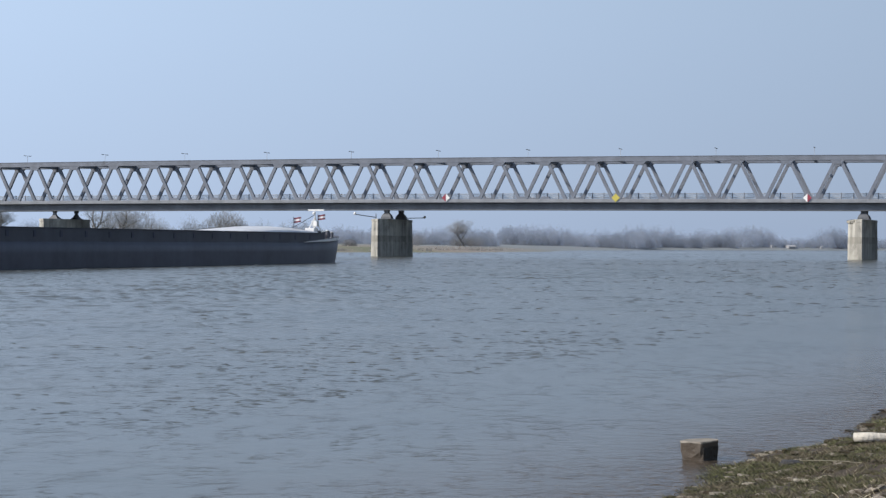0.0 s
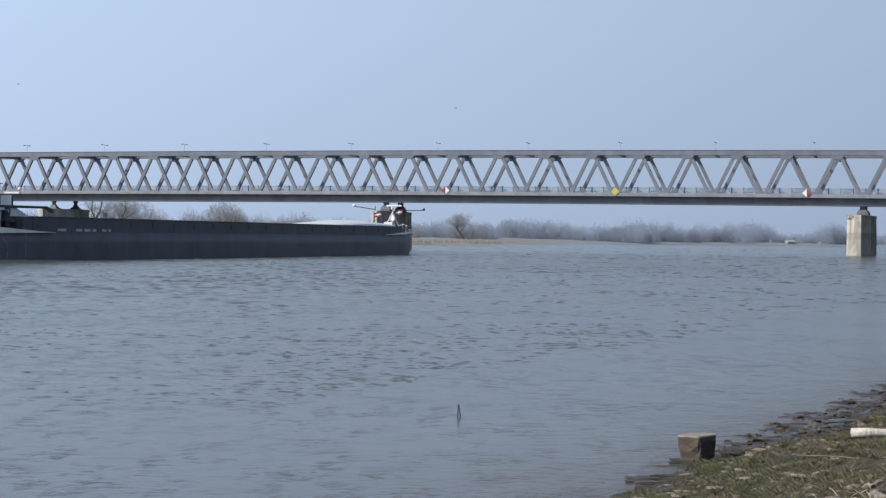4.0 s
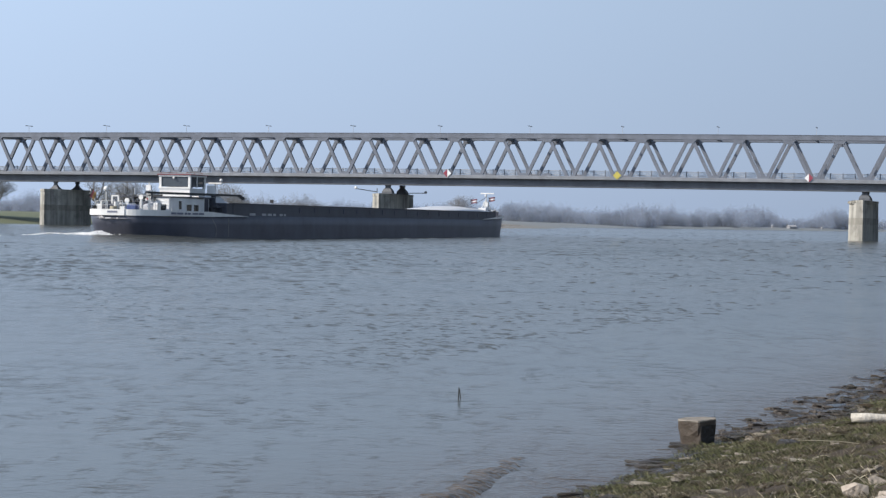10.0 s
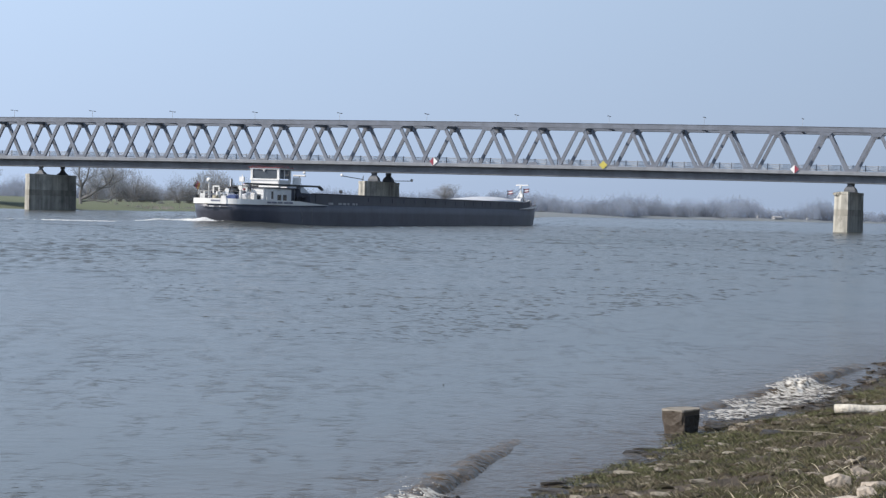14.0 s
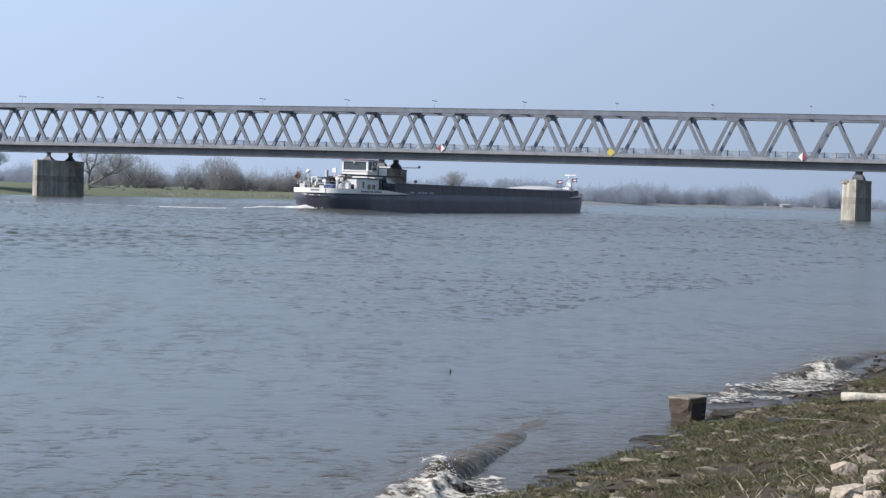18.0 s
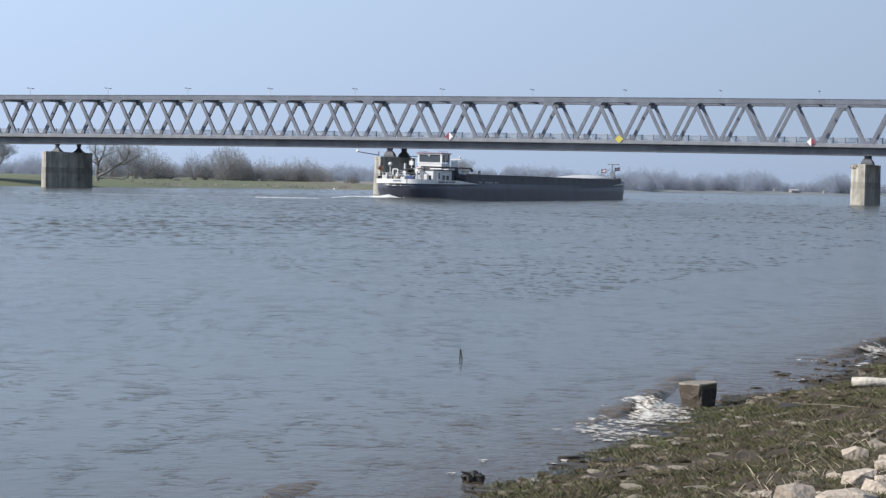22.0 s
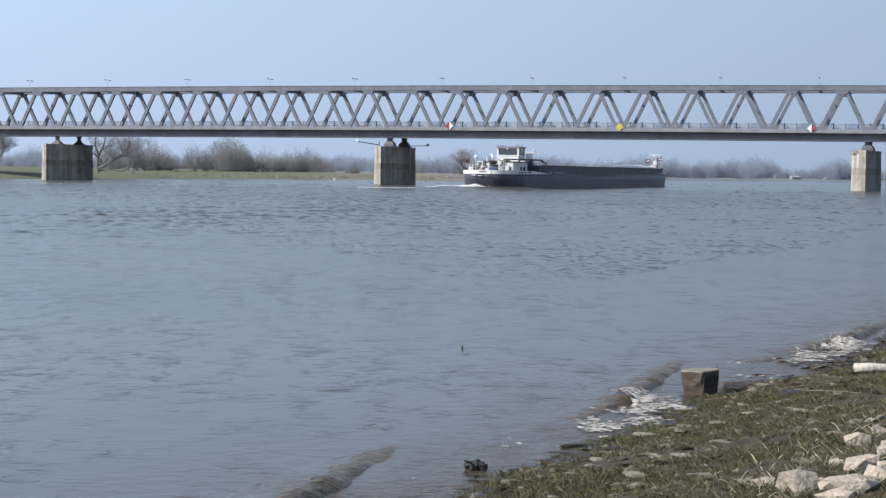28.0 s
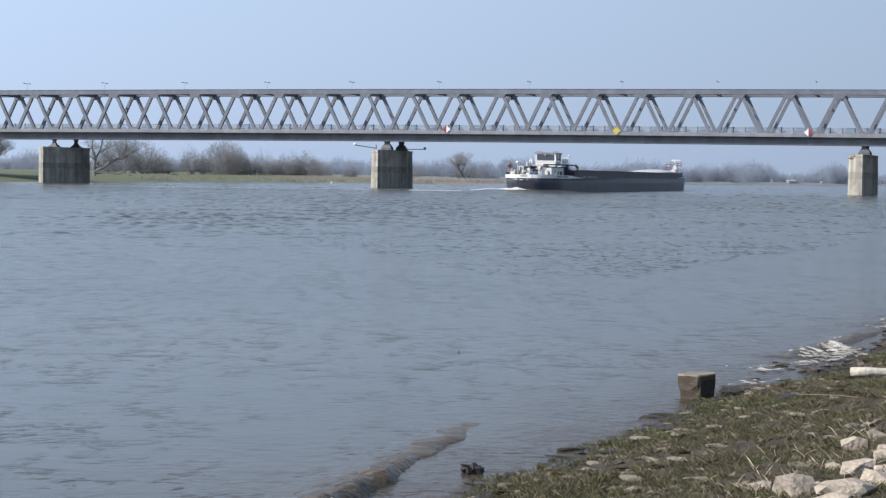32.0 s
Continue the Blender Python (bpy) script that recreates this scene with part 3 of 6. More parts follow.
def water_material():
    m = bpy.data.materials.new("silty_river_water")
    m.use_nodes = True
    nt = m.node_tree
    b = nt.nodes["Principled BSDF"]
    b.inputs["Roughness"].default_value = 0.2
    b.inputs["IOR"].default_value = 1.33
    tc = nt.nodes.new("ShaderNodeTexCoord")
    rot = nt.nodes.new("ShaderNodeMapping")
    rot.inputs["Scale"].default_value = (0.85, 1.0, 1.0)
    nt.links.new(tc.outputs["Object"], rot.inputs[0])
    # rough and slick patches drift side by side
    pn = nt.nodes.new("ShaderNodeTexNoise")
    pn.inputs["Scale"].default_value = 0.22
    pn.inputs["Detail"].default_value = 4
    pn.inputs["Roughness"].default_value = 0.65
    nt.links.new(rot.outputs[0], pn.inputs["Vector"])
    patch = nt.nodes.new("ShaderNodeMapRange")
    patch.inputs["From Min"].default_value, patch.inputs["From Max"].default_value = 0.33, 0.6
    nt.links.new(pn.outputs["Fac"], patch.inputs["Value"])
    # short dashes of ripples inside the rough patches
    dm = nt.nodes.new("ShaderNodeMapping")
    dm.inputs["Scale"].default_value = (0.95, 0.3, 1.0)
    nt.links.new(tc.outputs["Object"], dm.inputs[0])
    dn = nt.nodes.new("ShaderNodeTexNoise")
    dn.inputs["Scale"].default_value = 1.0
    dn.inputs["Detail"].default_value = 5
    dn.inputs["Roughness"].default_value = 0.62
    nt.links.new(dm.outputs[0], dn.inputs["Vector"])
    dash = nt.nodes.new("ShaderNodeMapRange")
    dash.inputs["From Min"].default_value, dash.inputs["From Max"].default_value = 0.48, 0.6
    nt.links.new(dn.outputs["Fac"], dash.inputs["Value"])
    both = nt.nodes.new("ShaderNodeMath")
    both.operation = "MULTIPLY"
    nt.links.new(patch.outputs[0], both.inputs[0])
    nt.links.new(dash.outputs[0], both.inputs[1])
    # finer dashes, which show close by
    fn = nt.nodes.new("ShaderNodeTexNoise")
    fn.inputs["Scale"].default_value = 3.4
    fn.inputs["Detail"].default_value = 3
    nt.links.new(dm.outputs[0], fn.inputs["Vector"])
    fd = nt.nodes.new("ShaderNodeMapRange")
    fd.inputs["From Min"].default_value, fd.inputs["From Max"].default_value = 0.5, 0.62
    nt.links.new(fn.outputs["Fac"], fd.inputs["Value"])
    short = nt.nodes.new("ShaderNodeMath")
    short.operation = "MULTIPLY"
    nt.links.new(patch.outputs[0], short.inputs[0])
    nt.links.new(fd.outputs[0], short.inputs[1])
    last = None
    # scale, depth, detail, threshold, least and most strength
    for sc, dist, det, cut, lo, hi, mask in ((0.3, 0.2, 2, 0.0, 0.12, 0.25, patch), (2.4, 0.1, 3, 0.52, 0.05, 0.6, both), (7.5, 0.04, 2, 0.52, 0.05, 0.9, short)):
        n = nt.nodes.new("ShaderNodeTexNoise")
        n.inputs["Scale"].default_value = sc
        n.inputs["Detail"].default_value = det
        n.inputs["Roughness"].default_value = 0.55
        nt.links.new(rot.outputs[0], n.inputs["Vector"])
        top = nt.nodes.new("ShaderNodeMapRange")
        top.inputs["From Min"].default_value, top.inputs["From Max"].default_value = cut, cut + 0.4
        nt.links.new(n.outputs["Fac"], top.inputs["Value"])
        st = nt.nodes.new("ShaderNodeMapRange")
        st.inputs["To Min"].default_value, st.inputs["To Max"].default_value = lo, hi
        nt.links.new(mask.outputs[0], st.inputs["Value"])
        bp = nt.nodes.new("ShaderNodeBump")
        bp.inputs["Distance"].default_value = dist
        nt.links.new(st.outputs[0], bp.inputs["Strength"])
        nt.links.new(top.outputs[0], bp.inputs["Height"])
        if last:
            nt.links.new(last.outputs[0], bp.inputs["Normal"])
        last = bp
    nt.links.new(last.outputs[0], b.inputs["Normal"])
    # silt clouds, and more stirred mud along the near shore
    n = nt.nodes.new("ShaderNodeTexNoise")
    n.inputs["Scale"].default_value = 0.12
    n.inputs["Detail"].default_value = 5
    nt.links.new(rot.outputs[0], n.inputs["Vector"])
    rm = nt.nodes.new("ShaderNodeValToRGB")
    rm.color_ramp.elements[0].position, rm.color_ramp.elements[0].color = 0.35, (0.053, 0.057, 0.052, 1)
    rm.color_ramp.elements[1].position, rm.color_ramp.elements[1].color = 0.7, (0.073, 0.074, 0.065, 1)
    nt.links.new(n.outputs["Fac"], rm.inputs[0])
    geo = nt.nodes.new("ShaderNodeNewGeometry")
    off = nt.nodes.new("ShaderNodeVectorMath")
    off.operation = "DOT_PRODUCT"
    off.inputs[1].default_value = (0.907, -0.42, 0)
    nt.links.new(geo.outputs["Position"], off.inputs[0])
    n2 = nt.nodes.new("ShaderNodeTexNoise")
    n2.inputs["Scale"].default_value = 0.9
    n2.inputs["Detail"].default_value = 5
    nt.links.new(geo.outputs["Position"], n2.inputs["Vector"])
    jit = nt.nodes.new("ShaderNodeMath")
    jit.operation = "MULTIPLY_ADD"
    jit.inputs[1].default_value = 2.4
    nt.links.new(n2.outputs["Fac"], jit.inputs[0])
    nt.links.new(off.outputs["Value"], jit.inputs[2])
    mr = nt.nodes.new("ShaderNodeMapRange")
    mr.inputs["From Min"].default_value, mr.inputs["From Max"].default_value = -6.2, -2.7
    nt.links.new(jit.outputs[0], mr.inputs["Value"])
    mx = nt.nodes.new("ShaderNodeMix")
    mx.data_type = "RGBA"
    mx.inputs["B"].default_value = (0.066, 0.050, 0.036, 1)
    nt.links.new(mr.outputs[0], mx.inputs["Factor"])
    nt.links.new(rm.outputs[0], mx.inputs["A"])
    nt.links.new(mx.outputs["Result"], b.inputs["Base Color"])
    # broken, stirred surface in the muddy strip
    sn = nt.nodes.new("ShaderNodeTexNoise")
    sn.inputs["Scale"].default_value = 6.0
    sn.inputs["Detail"].default_value = 4
    nt.links.new(tc.outputs["Object"], sn.inputs["Vector"])
    ms = nt.nodes.new("ShaderNodeMath")
    ms.operation = "POWER"
    ms.inputs[1].default_value = 3.0
    nt.links.new(mr.outputs[0], ms.inputs[0])
    sb = nt.nodes.new("ShaderNodeBump")
    sb.inputs["Distance"].default_value = 0.07
    nt.links.new(ms.outputs[0], sb.inputs["Strength"])
    nt.links.new(sn.outputs["Fac"], sb.inputs["Height"])
    nt.links.new(last.outputs[0], sb.inputs["Normal"])
    nt.links.new(sb.outputs[0], b.inputs["Normal"])
    return m


river_water = water_material()
al = steps(-4200, 4600, 0.13, -6, 22)
ac = steps(-4300, 4200, 0.13, -3.0, 7.0)
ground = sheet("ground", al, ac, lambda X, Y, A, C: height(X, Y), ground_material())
tagged(ground, "muddy grassy river bank and far green meadows", "ground", kind="structure")


def chop(X, Y, A, C):
    """Short steep chop in groups, calmer by the near shore."""
    rng = np.random.RandomState(4)
    z = np.zeros(X.shape)
    dist = np.hypot(X, Y)
    for i in range(48):
        lam = rng.uniform(0.45, 1.05) if i < 42 else rng.uniform(1.6, 2.6)
        ang = radians(-25 + rng.normal(0, 32))
        k = 2 * np.pi / lam
        keep = np.clip(1.9 - dist / (lam * 150.0), 0, 1)
        z += keep * np.sin(k * (A * np.cos(ang) + C * np.sin(ang)) + rng.uniform(0, 6.28)) / 4.47
    # low ripples everywhere, and single steeper wavelets
    z = 0.0035 * z + 0.02 * np.maximum(z - 0.75, 0)
    group = np.zeros(X.shape)
    for lam in (9.0, 14.0, 23.0, 37.0, 60.0):
        ang = rng.uniform(0, 3.14)
        group += np.sin(2 * np.pi / lam * (A * np.cos(ang) + C * np.sin(ang)) + rng.uniform(0, 6.28))
    group = 0.45 + 0.75 / (1 + np.exp(-1.8 * group))
    calm = np.clip(0.06 + (-C - 1.5) / 40.0, 0.06, 1.0)
    fade = np.clip((420 - dist) / 160.0, 0.0, 1.0)
    return z * group * calm * fade


wl = steps(-4000, 4200, 0.12, -18, 105, grow=1.025, top=40.0)
wc = np.concatenate((-steps(-4.0, 3900, 0.14, -3.0, 60.0, grow=1.025, top=40.0)[::-1], [4.6]))
water = sheet("water", wl, wc, chop, river_water)
tagged(water, "choppy grey-blue silty river water", "river", kind="structure")


def wavelets(count, seed):
    """Single steep wavelets in groups, more of them far out in the stream."""
    rs = np.random.RandomState(seed)
    row = 14 + 312 * rs.rand(count * 4) ** 1.9
    d = 1.93 * 3029 / row
    bear = rs.uniform(-0.31, 0.33, count * 4)
    X, Y = bear * d, d
    A = (X - SHORE[0]) * ALONG[0] + (Y - SHORE[1]) * ALONG[1]
    C = (X - SHORE[0]) * INLAND[0] + (Y - SHORE[1]) * INLAND[1]
    group = np.zeros(X.shape)
    for lam in (3.1, 4.3, 7.0, 12.0, 29.0, 51.0):
        ang = rs.uniform(0, 3.14)
        group += np.sin(2 * np.pi / lam * (A * np.cos(ang) + C * np.sin(ang)) + rs.uniform(0, 6.28))
    keep = (rs.rand(count * 4) < 0.1 + 0.9 / (1 + np.exp(-1.3 * (group - 1.2)))) & (C < -6.0) & (far_side(X, Y) < -25)
    X, Y, d = X[keep][:count], Y[keep][:count], d[keep][:count]
    n = len(X)
    h = np.clip(0.002 + 0.0005 * d, 0.006, 0.075) * rs.uniform(0.15, 1.0, n) ** 1.3
    half = np.clip(0.12 + 0.0042 * d, 0.12, 0.85) * rs.uniform(0.3, 1.2, n)
    deep = h * rs.uniform(2.6, 6.0, n)
    turn = rs.normal(0.05, 0.3, n)
    u = np.linspace(-1, 1, 9)
    v = np.array((-1.0, -0.4, 0.0, 0.5, 1.2))
    prof = np.array((-0.12, 0.55, 1.0, 0.5, -0.12))
    wig = rs.uniform(0, 6.28, (n, 1))
    taper = np.cos(u * 1.5)[None] ** 1.2 * (0.7 + 0.45 * np.sin(4.1 * u[None] + wig))
    bow = 1.1 * np.sin(2.3 * u[None] + wig * 1.7)
    px = np.repeat((u[None] * half[:, None])[:, :, None], 5, 2)
    py = deep[:, None, None] * (v[None, None] + bow[:, :, None])
    pz = h[:, None, None] * (taper[:, :, None] * (prof[None, None] + 0.12) - 0.12)
    c, s_ = np.cos(turn)[:, None, None], np.sin(turn)[:, None, None]
    V = np.stack((X[:, None, None] + c * px - s_ * py, Y[:, None, None] + s_ * px + c * py, pz), -1).reshape(-1, 3)
    quad = np.array([(i * 5 + j, i * 5 + j + 1, i * 5 + j + 6, i * 5 + j + 5) for i in range(8) for j in range(4)])
    F = (np.arange(n)[:, None, None] * 45 + quad[None]).reshape(-1, 4)
    raw("wavelets", V.tolist(), F[:, ::-1].tolist(), river_water, water, "short steep dark-faced wavelets", smooth=True)["kind"] = "stuff"


wavelets(4800, 12)

# ---- the truss bridge ----
PITCH, WIDE = 7.5, 7.63
BRIDGE = pose(16.83, 269.88, 0, 0, 0, -16.39)
bridge = thing("truss_bridge", BRIDGE, "long grey steel truss bridge on concrete piers over the river", "bridge")
N0, N1 = -20, 17


def crown(u):
    """The deck rises in a flat vertical curve over the river."""
    return -0.0016 * u - 3.03e-5 * u * u


def run(y0, y1, z0, z1, lip=0.0):
    """A member along the whole bridge that follows the vertical curve."""
    rings = []
    for k in range(2 * (N1 - N0) + 1):
        u = (N0 + k / 2) * PITCH
        c = crown(u)
        rings.append([(u, y0, z0 + c + lip), (u, y0 + lip, z0 + c), (u, y1 - lip, z0 + c), (u, y1, z0 + c + lip), (u, y1, z1 + c - lip), (u, y1 - lip, z1 + c), (u, y0 + lip, z1 + c), (u, y0, z1 + c - lip)] if lip else
                     [(u, y0, z0 + c), (u, y1, z0 + c), (u, y1, z1 + c), (u, y0, z1 + c)])
    return loft(rings)


for y in (0.0, WIDE):
    part("top_chord", run(y - 0.33, y + 0.33, 15.06, 15.84, 0.04), steel_grey, bridge)
    part("chord_flange", run(y - 0.38, y + 0.38, 15.84, 15.89), steel_grey, bridge)
    part("bottom_chord", run(y - 0.3, y + 0.3, 7.75, 9.15, 0.04), steel_grey, bridge)
diag_a = bar((0.36, 0, 15.1), (PITCH / 2 - 0.47, 0, 9.1), 0.5, 0.48, up=(0, 1, 0))
diag_b = bar((-0.36, 0, 15.1), (-PITCH / 2 + 0.47, 0, 9.1), 0.5, 0.48, up=(0, 1, 0))
first_a = part("diagonal", diag_a, steel_grey, bridge)
first_b = part("diagonal", diag_b, steel_grey, bridge)


def gusset(z0, z1, low, high):
    """A node plate whose sides sweep out into the chord."""
    rings = []
    for k in range(6):
        f = k / 5
        w = low + (high - low) * f ** 2
        z = z0 + (z1 - z0) * f
        rings.append([(-w, -0.31, z), (w, -0.31, z), (w, 0.31, z), (-w, 0.31, z)])
    return loft(rings)


first_p = part("gusset_plate", gusset(14.5, 15.08, 0.6, 1.05), steel_grey, bridge)
first_f = part("gusset_plate", gusset(9.62, 9.13, 0.62, 1.0), steel_grey, bridge)
# cross beams take the darker paint, which colours in the shade under the bracing
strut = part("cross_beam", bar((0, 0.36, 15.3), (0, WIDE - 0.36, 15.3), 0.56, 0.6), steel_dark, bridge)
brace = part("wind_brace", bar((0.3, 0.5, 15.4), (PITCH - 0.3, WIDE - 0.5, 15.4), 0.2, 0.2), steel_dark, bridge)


def again(ob, m):
    """The same mesh once more as a part of its own."""
    o = ob.copy()
    scene.collection.objects.link(o)
    o.matrix_basis = m
    return o


for i in range(N0 + 1, N1):
    c = crown(i * PITCH)
    for y in (0.0, WIDE):
        if (i, y) == (0, 0.0):
            continue
        m = pose(i * PITCH, y, c)
        again(first_a, m)
        again(first_b, m)
        again(first_p, m)
        again(first_f, pose((i + 0.5) * PITCH, y, crown((i + 0.5) * PITCH)))
    if i:
        again(strut, pose(i * PITCH, 0, c))
        again(brace, pose(i * PITCH, 0, c))
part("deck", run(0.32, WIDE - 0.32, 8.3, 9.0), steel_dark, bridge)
part("fascia", run(-1.55, -0.32, 8.65, 9.2, 0.03), steel_deck, bridge, "pale grey walkway fascia")
part("fascia", run(WIDE + 0.32, WIDE + 2.2, 8.65, 9.2, 0.03), steel_deck, bridge, "pale grey walkway fascia")
part("girder", run(-0.62, -0.32, 7.6, 8.63, 0.03), shaded_girder_paint, bridge, "dark main girder with shade in its paint")
part("girder", run(WIDE + 0.32, WIDE + 0.62, 7.6, 8.63, 0.03), shaded_girder_paint, bridge)
part("girder_ledge", run(-0.74, -0.62, 8.08, 8.16), shaded_girder_paint, bridge)
part("bottom_flange", run(-0.85, 0.4, 7.5, 7.6), shaded_girder_paint, bridge)
# railing along the far walkway
RAIL_Y = WIDE + 2.05
for z in (9.72, 10.38):
    part("handrail", run(RAIL_Y - 0.03, RAIL_Y + 0.03, z - 0.035, z + 0.035), rail_paint, bridge)
bars = bmesh.new()
for k in range(int((N1 - N0) * PITCH / 0.15)):
    u = N0 * PITCH + k * 0.15
    add_bar(bars, (u, RAIL_Y, 9.2 + crown(u)), (u, RAIL_Y, 10.36 + crown(u)), 0.024, 0.024, up=(0, 1, 0))
part("baluster", bars, rail_paint, bridge)["kind"] = "stuff"
part("wire_mesh", run(RAIL_Y + 0.06, RAIL_Y + 0.07, 9.2, 10.34), wire_mesh, bridge, "fine pale wire mesh behind the railing")
post0 = part("rail_post", box(-0.06, 0.06, RAIL_Y - 0.05, RAIL_Y + 0.05, 9.16, 10.5), steel_grey, bridge)
post0.matrix_basis = pose(N0 * PITCH, 0, crown(N0 * PITCH))
for k in range(1, int((N1 - N0) * PITCH / 1.875)):
    u = N0 * PITCH + k * 1.875
    again(post0, pose(u, 0, crown(u)))

# lamps over the road, two heads on one mast, at every second panel
lamp = thing("bridge_lamp", BRIDGE @ pose(-18.5 * PITCH, WIDE / 2, 15.4 + crown(-18.5 * PITCH)), "twin-headed grey road lamp rising above the top chord of the bridge", "street lamp", "lamps along the bridge")
part("mast", rod((0, 0, 0.004), (0, 0, 1.85), 0.03, n=6), rail_paint, lamp)
part("arm", bar((0, -0.7, 1.85), (0, 0.7, 1.85), 0.05, 0.05), steel_dark, lamp)
for y in (-0.85, 0.85):
    part("lamp_head", box(-0.1, 0.1, y - 0.3, y + 0.3, 1.79, 1.9, 0.03), steel_dark, lamp)
part("foot_beam", box(-0.12, 0.12, 0.32 - WIDE / 2, WIDE / 2 - 0.32, -0.25, 0.0), steel_grey, lamp)
for k in range(1, 18):
    copy_thing(lamp, BRIDGE @ pose((-18.5 + 2 * k) * PITCH, WIDE / 2, 15.4 + crown((-18.5 + 2 * k) * PITCH)))


# ---- piers ----
def pier(cx, cy, length, nose, nose_deg, axis_deg, taper, label, chipped=False):
    """A concrete river pier with an oblique upstream nose; cx, cy: its nearest corner."""
    a, g = radians(axis_deg), radians(nose_deg)
    d = Vector((math.sin(a), math.cos(a)))
    c = Vector((cx, cy))
    left = c + Vector((math.sin(g), math.cos(g))) * nose
    back_r = c + d * length
    back_l = left + d * (length - 2.0)
    plan = [tuple(c), tuple(back_r), tuple(back_l), tuple(left)]
    ctr = sum((Vector(q) for q in plan), Vector((0, 0))) / 4
    top = [tuple(ctr + (Vector(q) - ctr) * taper) for q in plan]
    low = [tuple(ctr + (Vector(q) - ctr) * (1 + (1 - taper))) for q in plan]

    def at(f):
        return [tuple(Vector(u).lerp(Vector(v), f)) for u, v in zip(low, top)]

    t = thing("bridge_pier", pose(ctr.x, ctr.y, 0), label, "bridge pier", "piers of the bridge")
    sh = lambda q: [(x - ctr.x, y - ctr.y) for x, y in q]
    part("foot_course", prism(sh(at(0.0)), -2.0, 2.41, sh(at(0.4))), concrete_low, t, "water-washed lower concrete course")
    part("tide_band", prism(sh(at(0.4)), 2.43, 3.37, sh(at(0.56))), concrete_wet, t, "darker water-stained band of concrete")
    part("joint", prism(sh([tuple(ctr + (Vector(q) - ctr) * 0.985) for q in at(0.4)]), 2.3, 3.5), concrete_wet, t)
    part("shaft", prism(sh(at(0.56)), 3.39, 5.58, sh(at(1.0))), concrete, t)
    cap = [tuple(ctr + (Vector(q) - ctr) * (taper * 1.015)) for q in plan]
    if chipped:
        # the cap has broken away at the upstream corner, down to rough rubble
        c1, b1, b2, l1 = [Vector(q) for q in cap]
        cap = [tuple(q) for q in (c1, b1, b2, l1.lerp(b2, 0.16), l1.lerp(c1, 0.62))]
        cr = random.Random(8)
        for k in range(9):
            f, g = cr.random(), cr.random()
            q = l1.lerp(c1, 0.06 + 0.54 * f).lerp(l1.lerp(b2, 0.1), 0.15 + 0.3 * g) - ctr
            bm = chip(cr, cr.uniform(0.5, 1.1), cr.uniform(0.5, 1.0), cr.uniform(0.3, 0.75))
            bmesh.ops.translate(bm, verts=bm.verts[:], vec=(q.x, q.y, 5.62))
            part("broken_concrete", bm, concrete_wet, t, "rough broken concrete at the chipped corner")
    part("cap", prism(sh(cap), 5.6, 6.05), concrete, t)
    return t, ctr


PIERS = []
for x, y, ln, nose, nd, ax, tp, lb in ((-66.53, 288.4, 14.17, 4.42, -22.0, 21.5, 0.99, "broad grey concrete pier standing at the far bank"),
                                       (-9.7, 272.5, 14.96, 3.54, -18.7, 21.0, 0.978, "tall weathered concrete pier with navigation light booms"),
                                       (62.7, 253.4, 13.57, 3.77, -18.7, 24.0, 0.978, "pale weathered concrete pier in the river")):
    PIERS.append(pier(x, y, ln, nose, nd, ax, tp, lb, chipped=x > 50))

# light booms that reach out from the middle pier
for ex, ey, tip, tz in ((-10.06, 275.2, (-13.35, 273.0), 6.75), (-6.27, 284.1, (-2.33, 285.3), 6.4)):
    t0 = PIERS[1][0]
    c0 = PIERS[1][1]
    b0 = part("light_boom", bar((ex - c0.x, ey - c0.y, 6.3), (tip[0] - c0.x, tip[1] - c0.y, tz), 0.12, 0.12), bearing_steel, t0, "thin dark boom with a white light")
    part("boom_light", ball((tip[0] - c0.x, tip[1] - c0.y, tz + 0.12), 0.24), sign_white, b0)
    part("boom_stand", rod((ex - c0.x, ey - c0.y, 6.05), (ex - c0.x, ey - c0.y, 6.9), 0.07), bearing_steel, b0)


def bearing(n, y, pointed):
    b = thing("bearing_pedestal", BRIDGE @ pose(n * PITCH, y, 6.05 + crown(n * PITCH) * 0.5), "dark steel bearing pedestal between pier and girder", "bearing", "bearings of the bridge")
    shape = ((0, 1.0), (0.25, 0.7), (0.55, 0.42), (0.9, 0.26), (1.2, 0.22)) if pointed else ((0, 0.84), (0.35, 0.82), (0.65, 0.68), (0.9, 0.46), (1.15, 0.3))
    part("pedestal", loft([[(-w, -w * 0.8, z), (w, -w * 0.8, z), (w, w * 0.8, z), (-w, w * 0.8, z)] for z, w in shape]), bearing_steel, b)
    part("base_plate", box(-1.05, 1.05, -0.85, 0.85, 0.004, 0.09, 0.02), bearing_steel, b)
    head = 0.28 if pointed else 0.4
    part("bearing_head", box(-head, head, -0.4, 0.4, 1.13, 1.52, 0.04), bearing_steel, b)


for n, pointed in ((-11.5, True), (-3.5, False), (6.5, False)):
    for y in (0.0, WIDE):
        bearing(n, y, pointed)

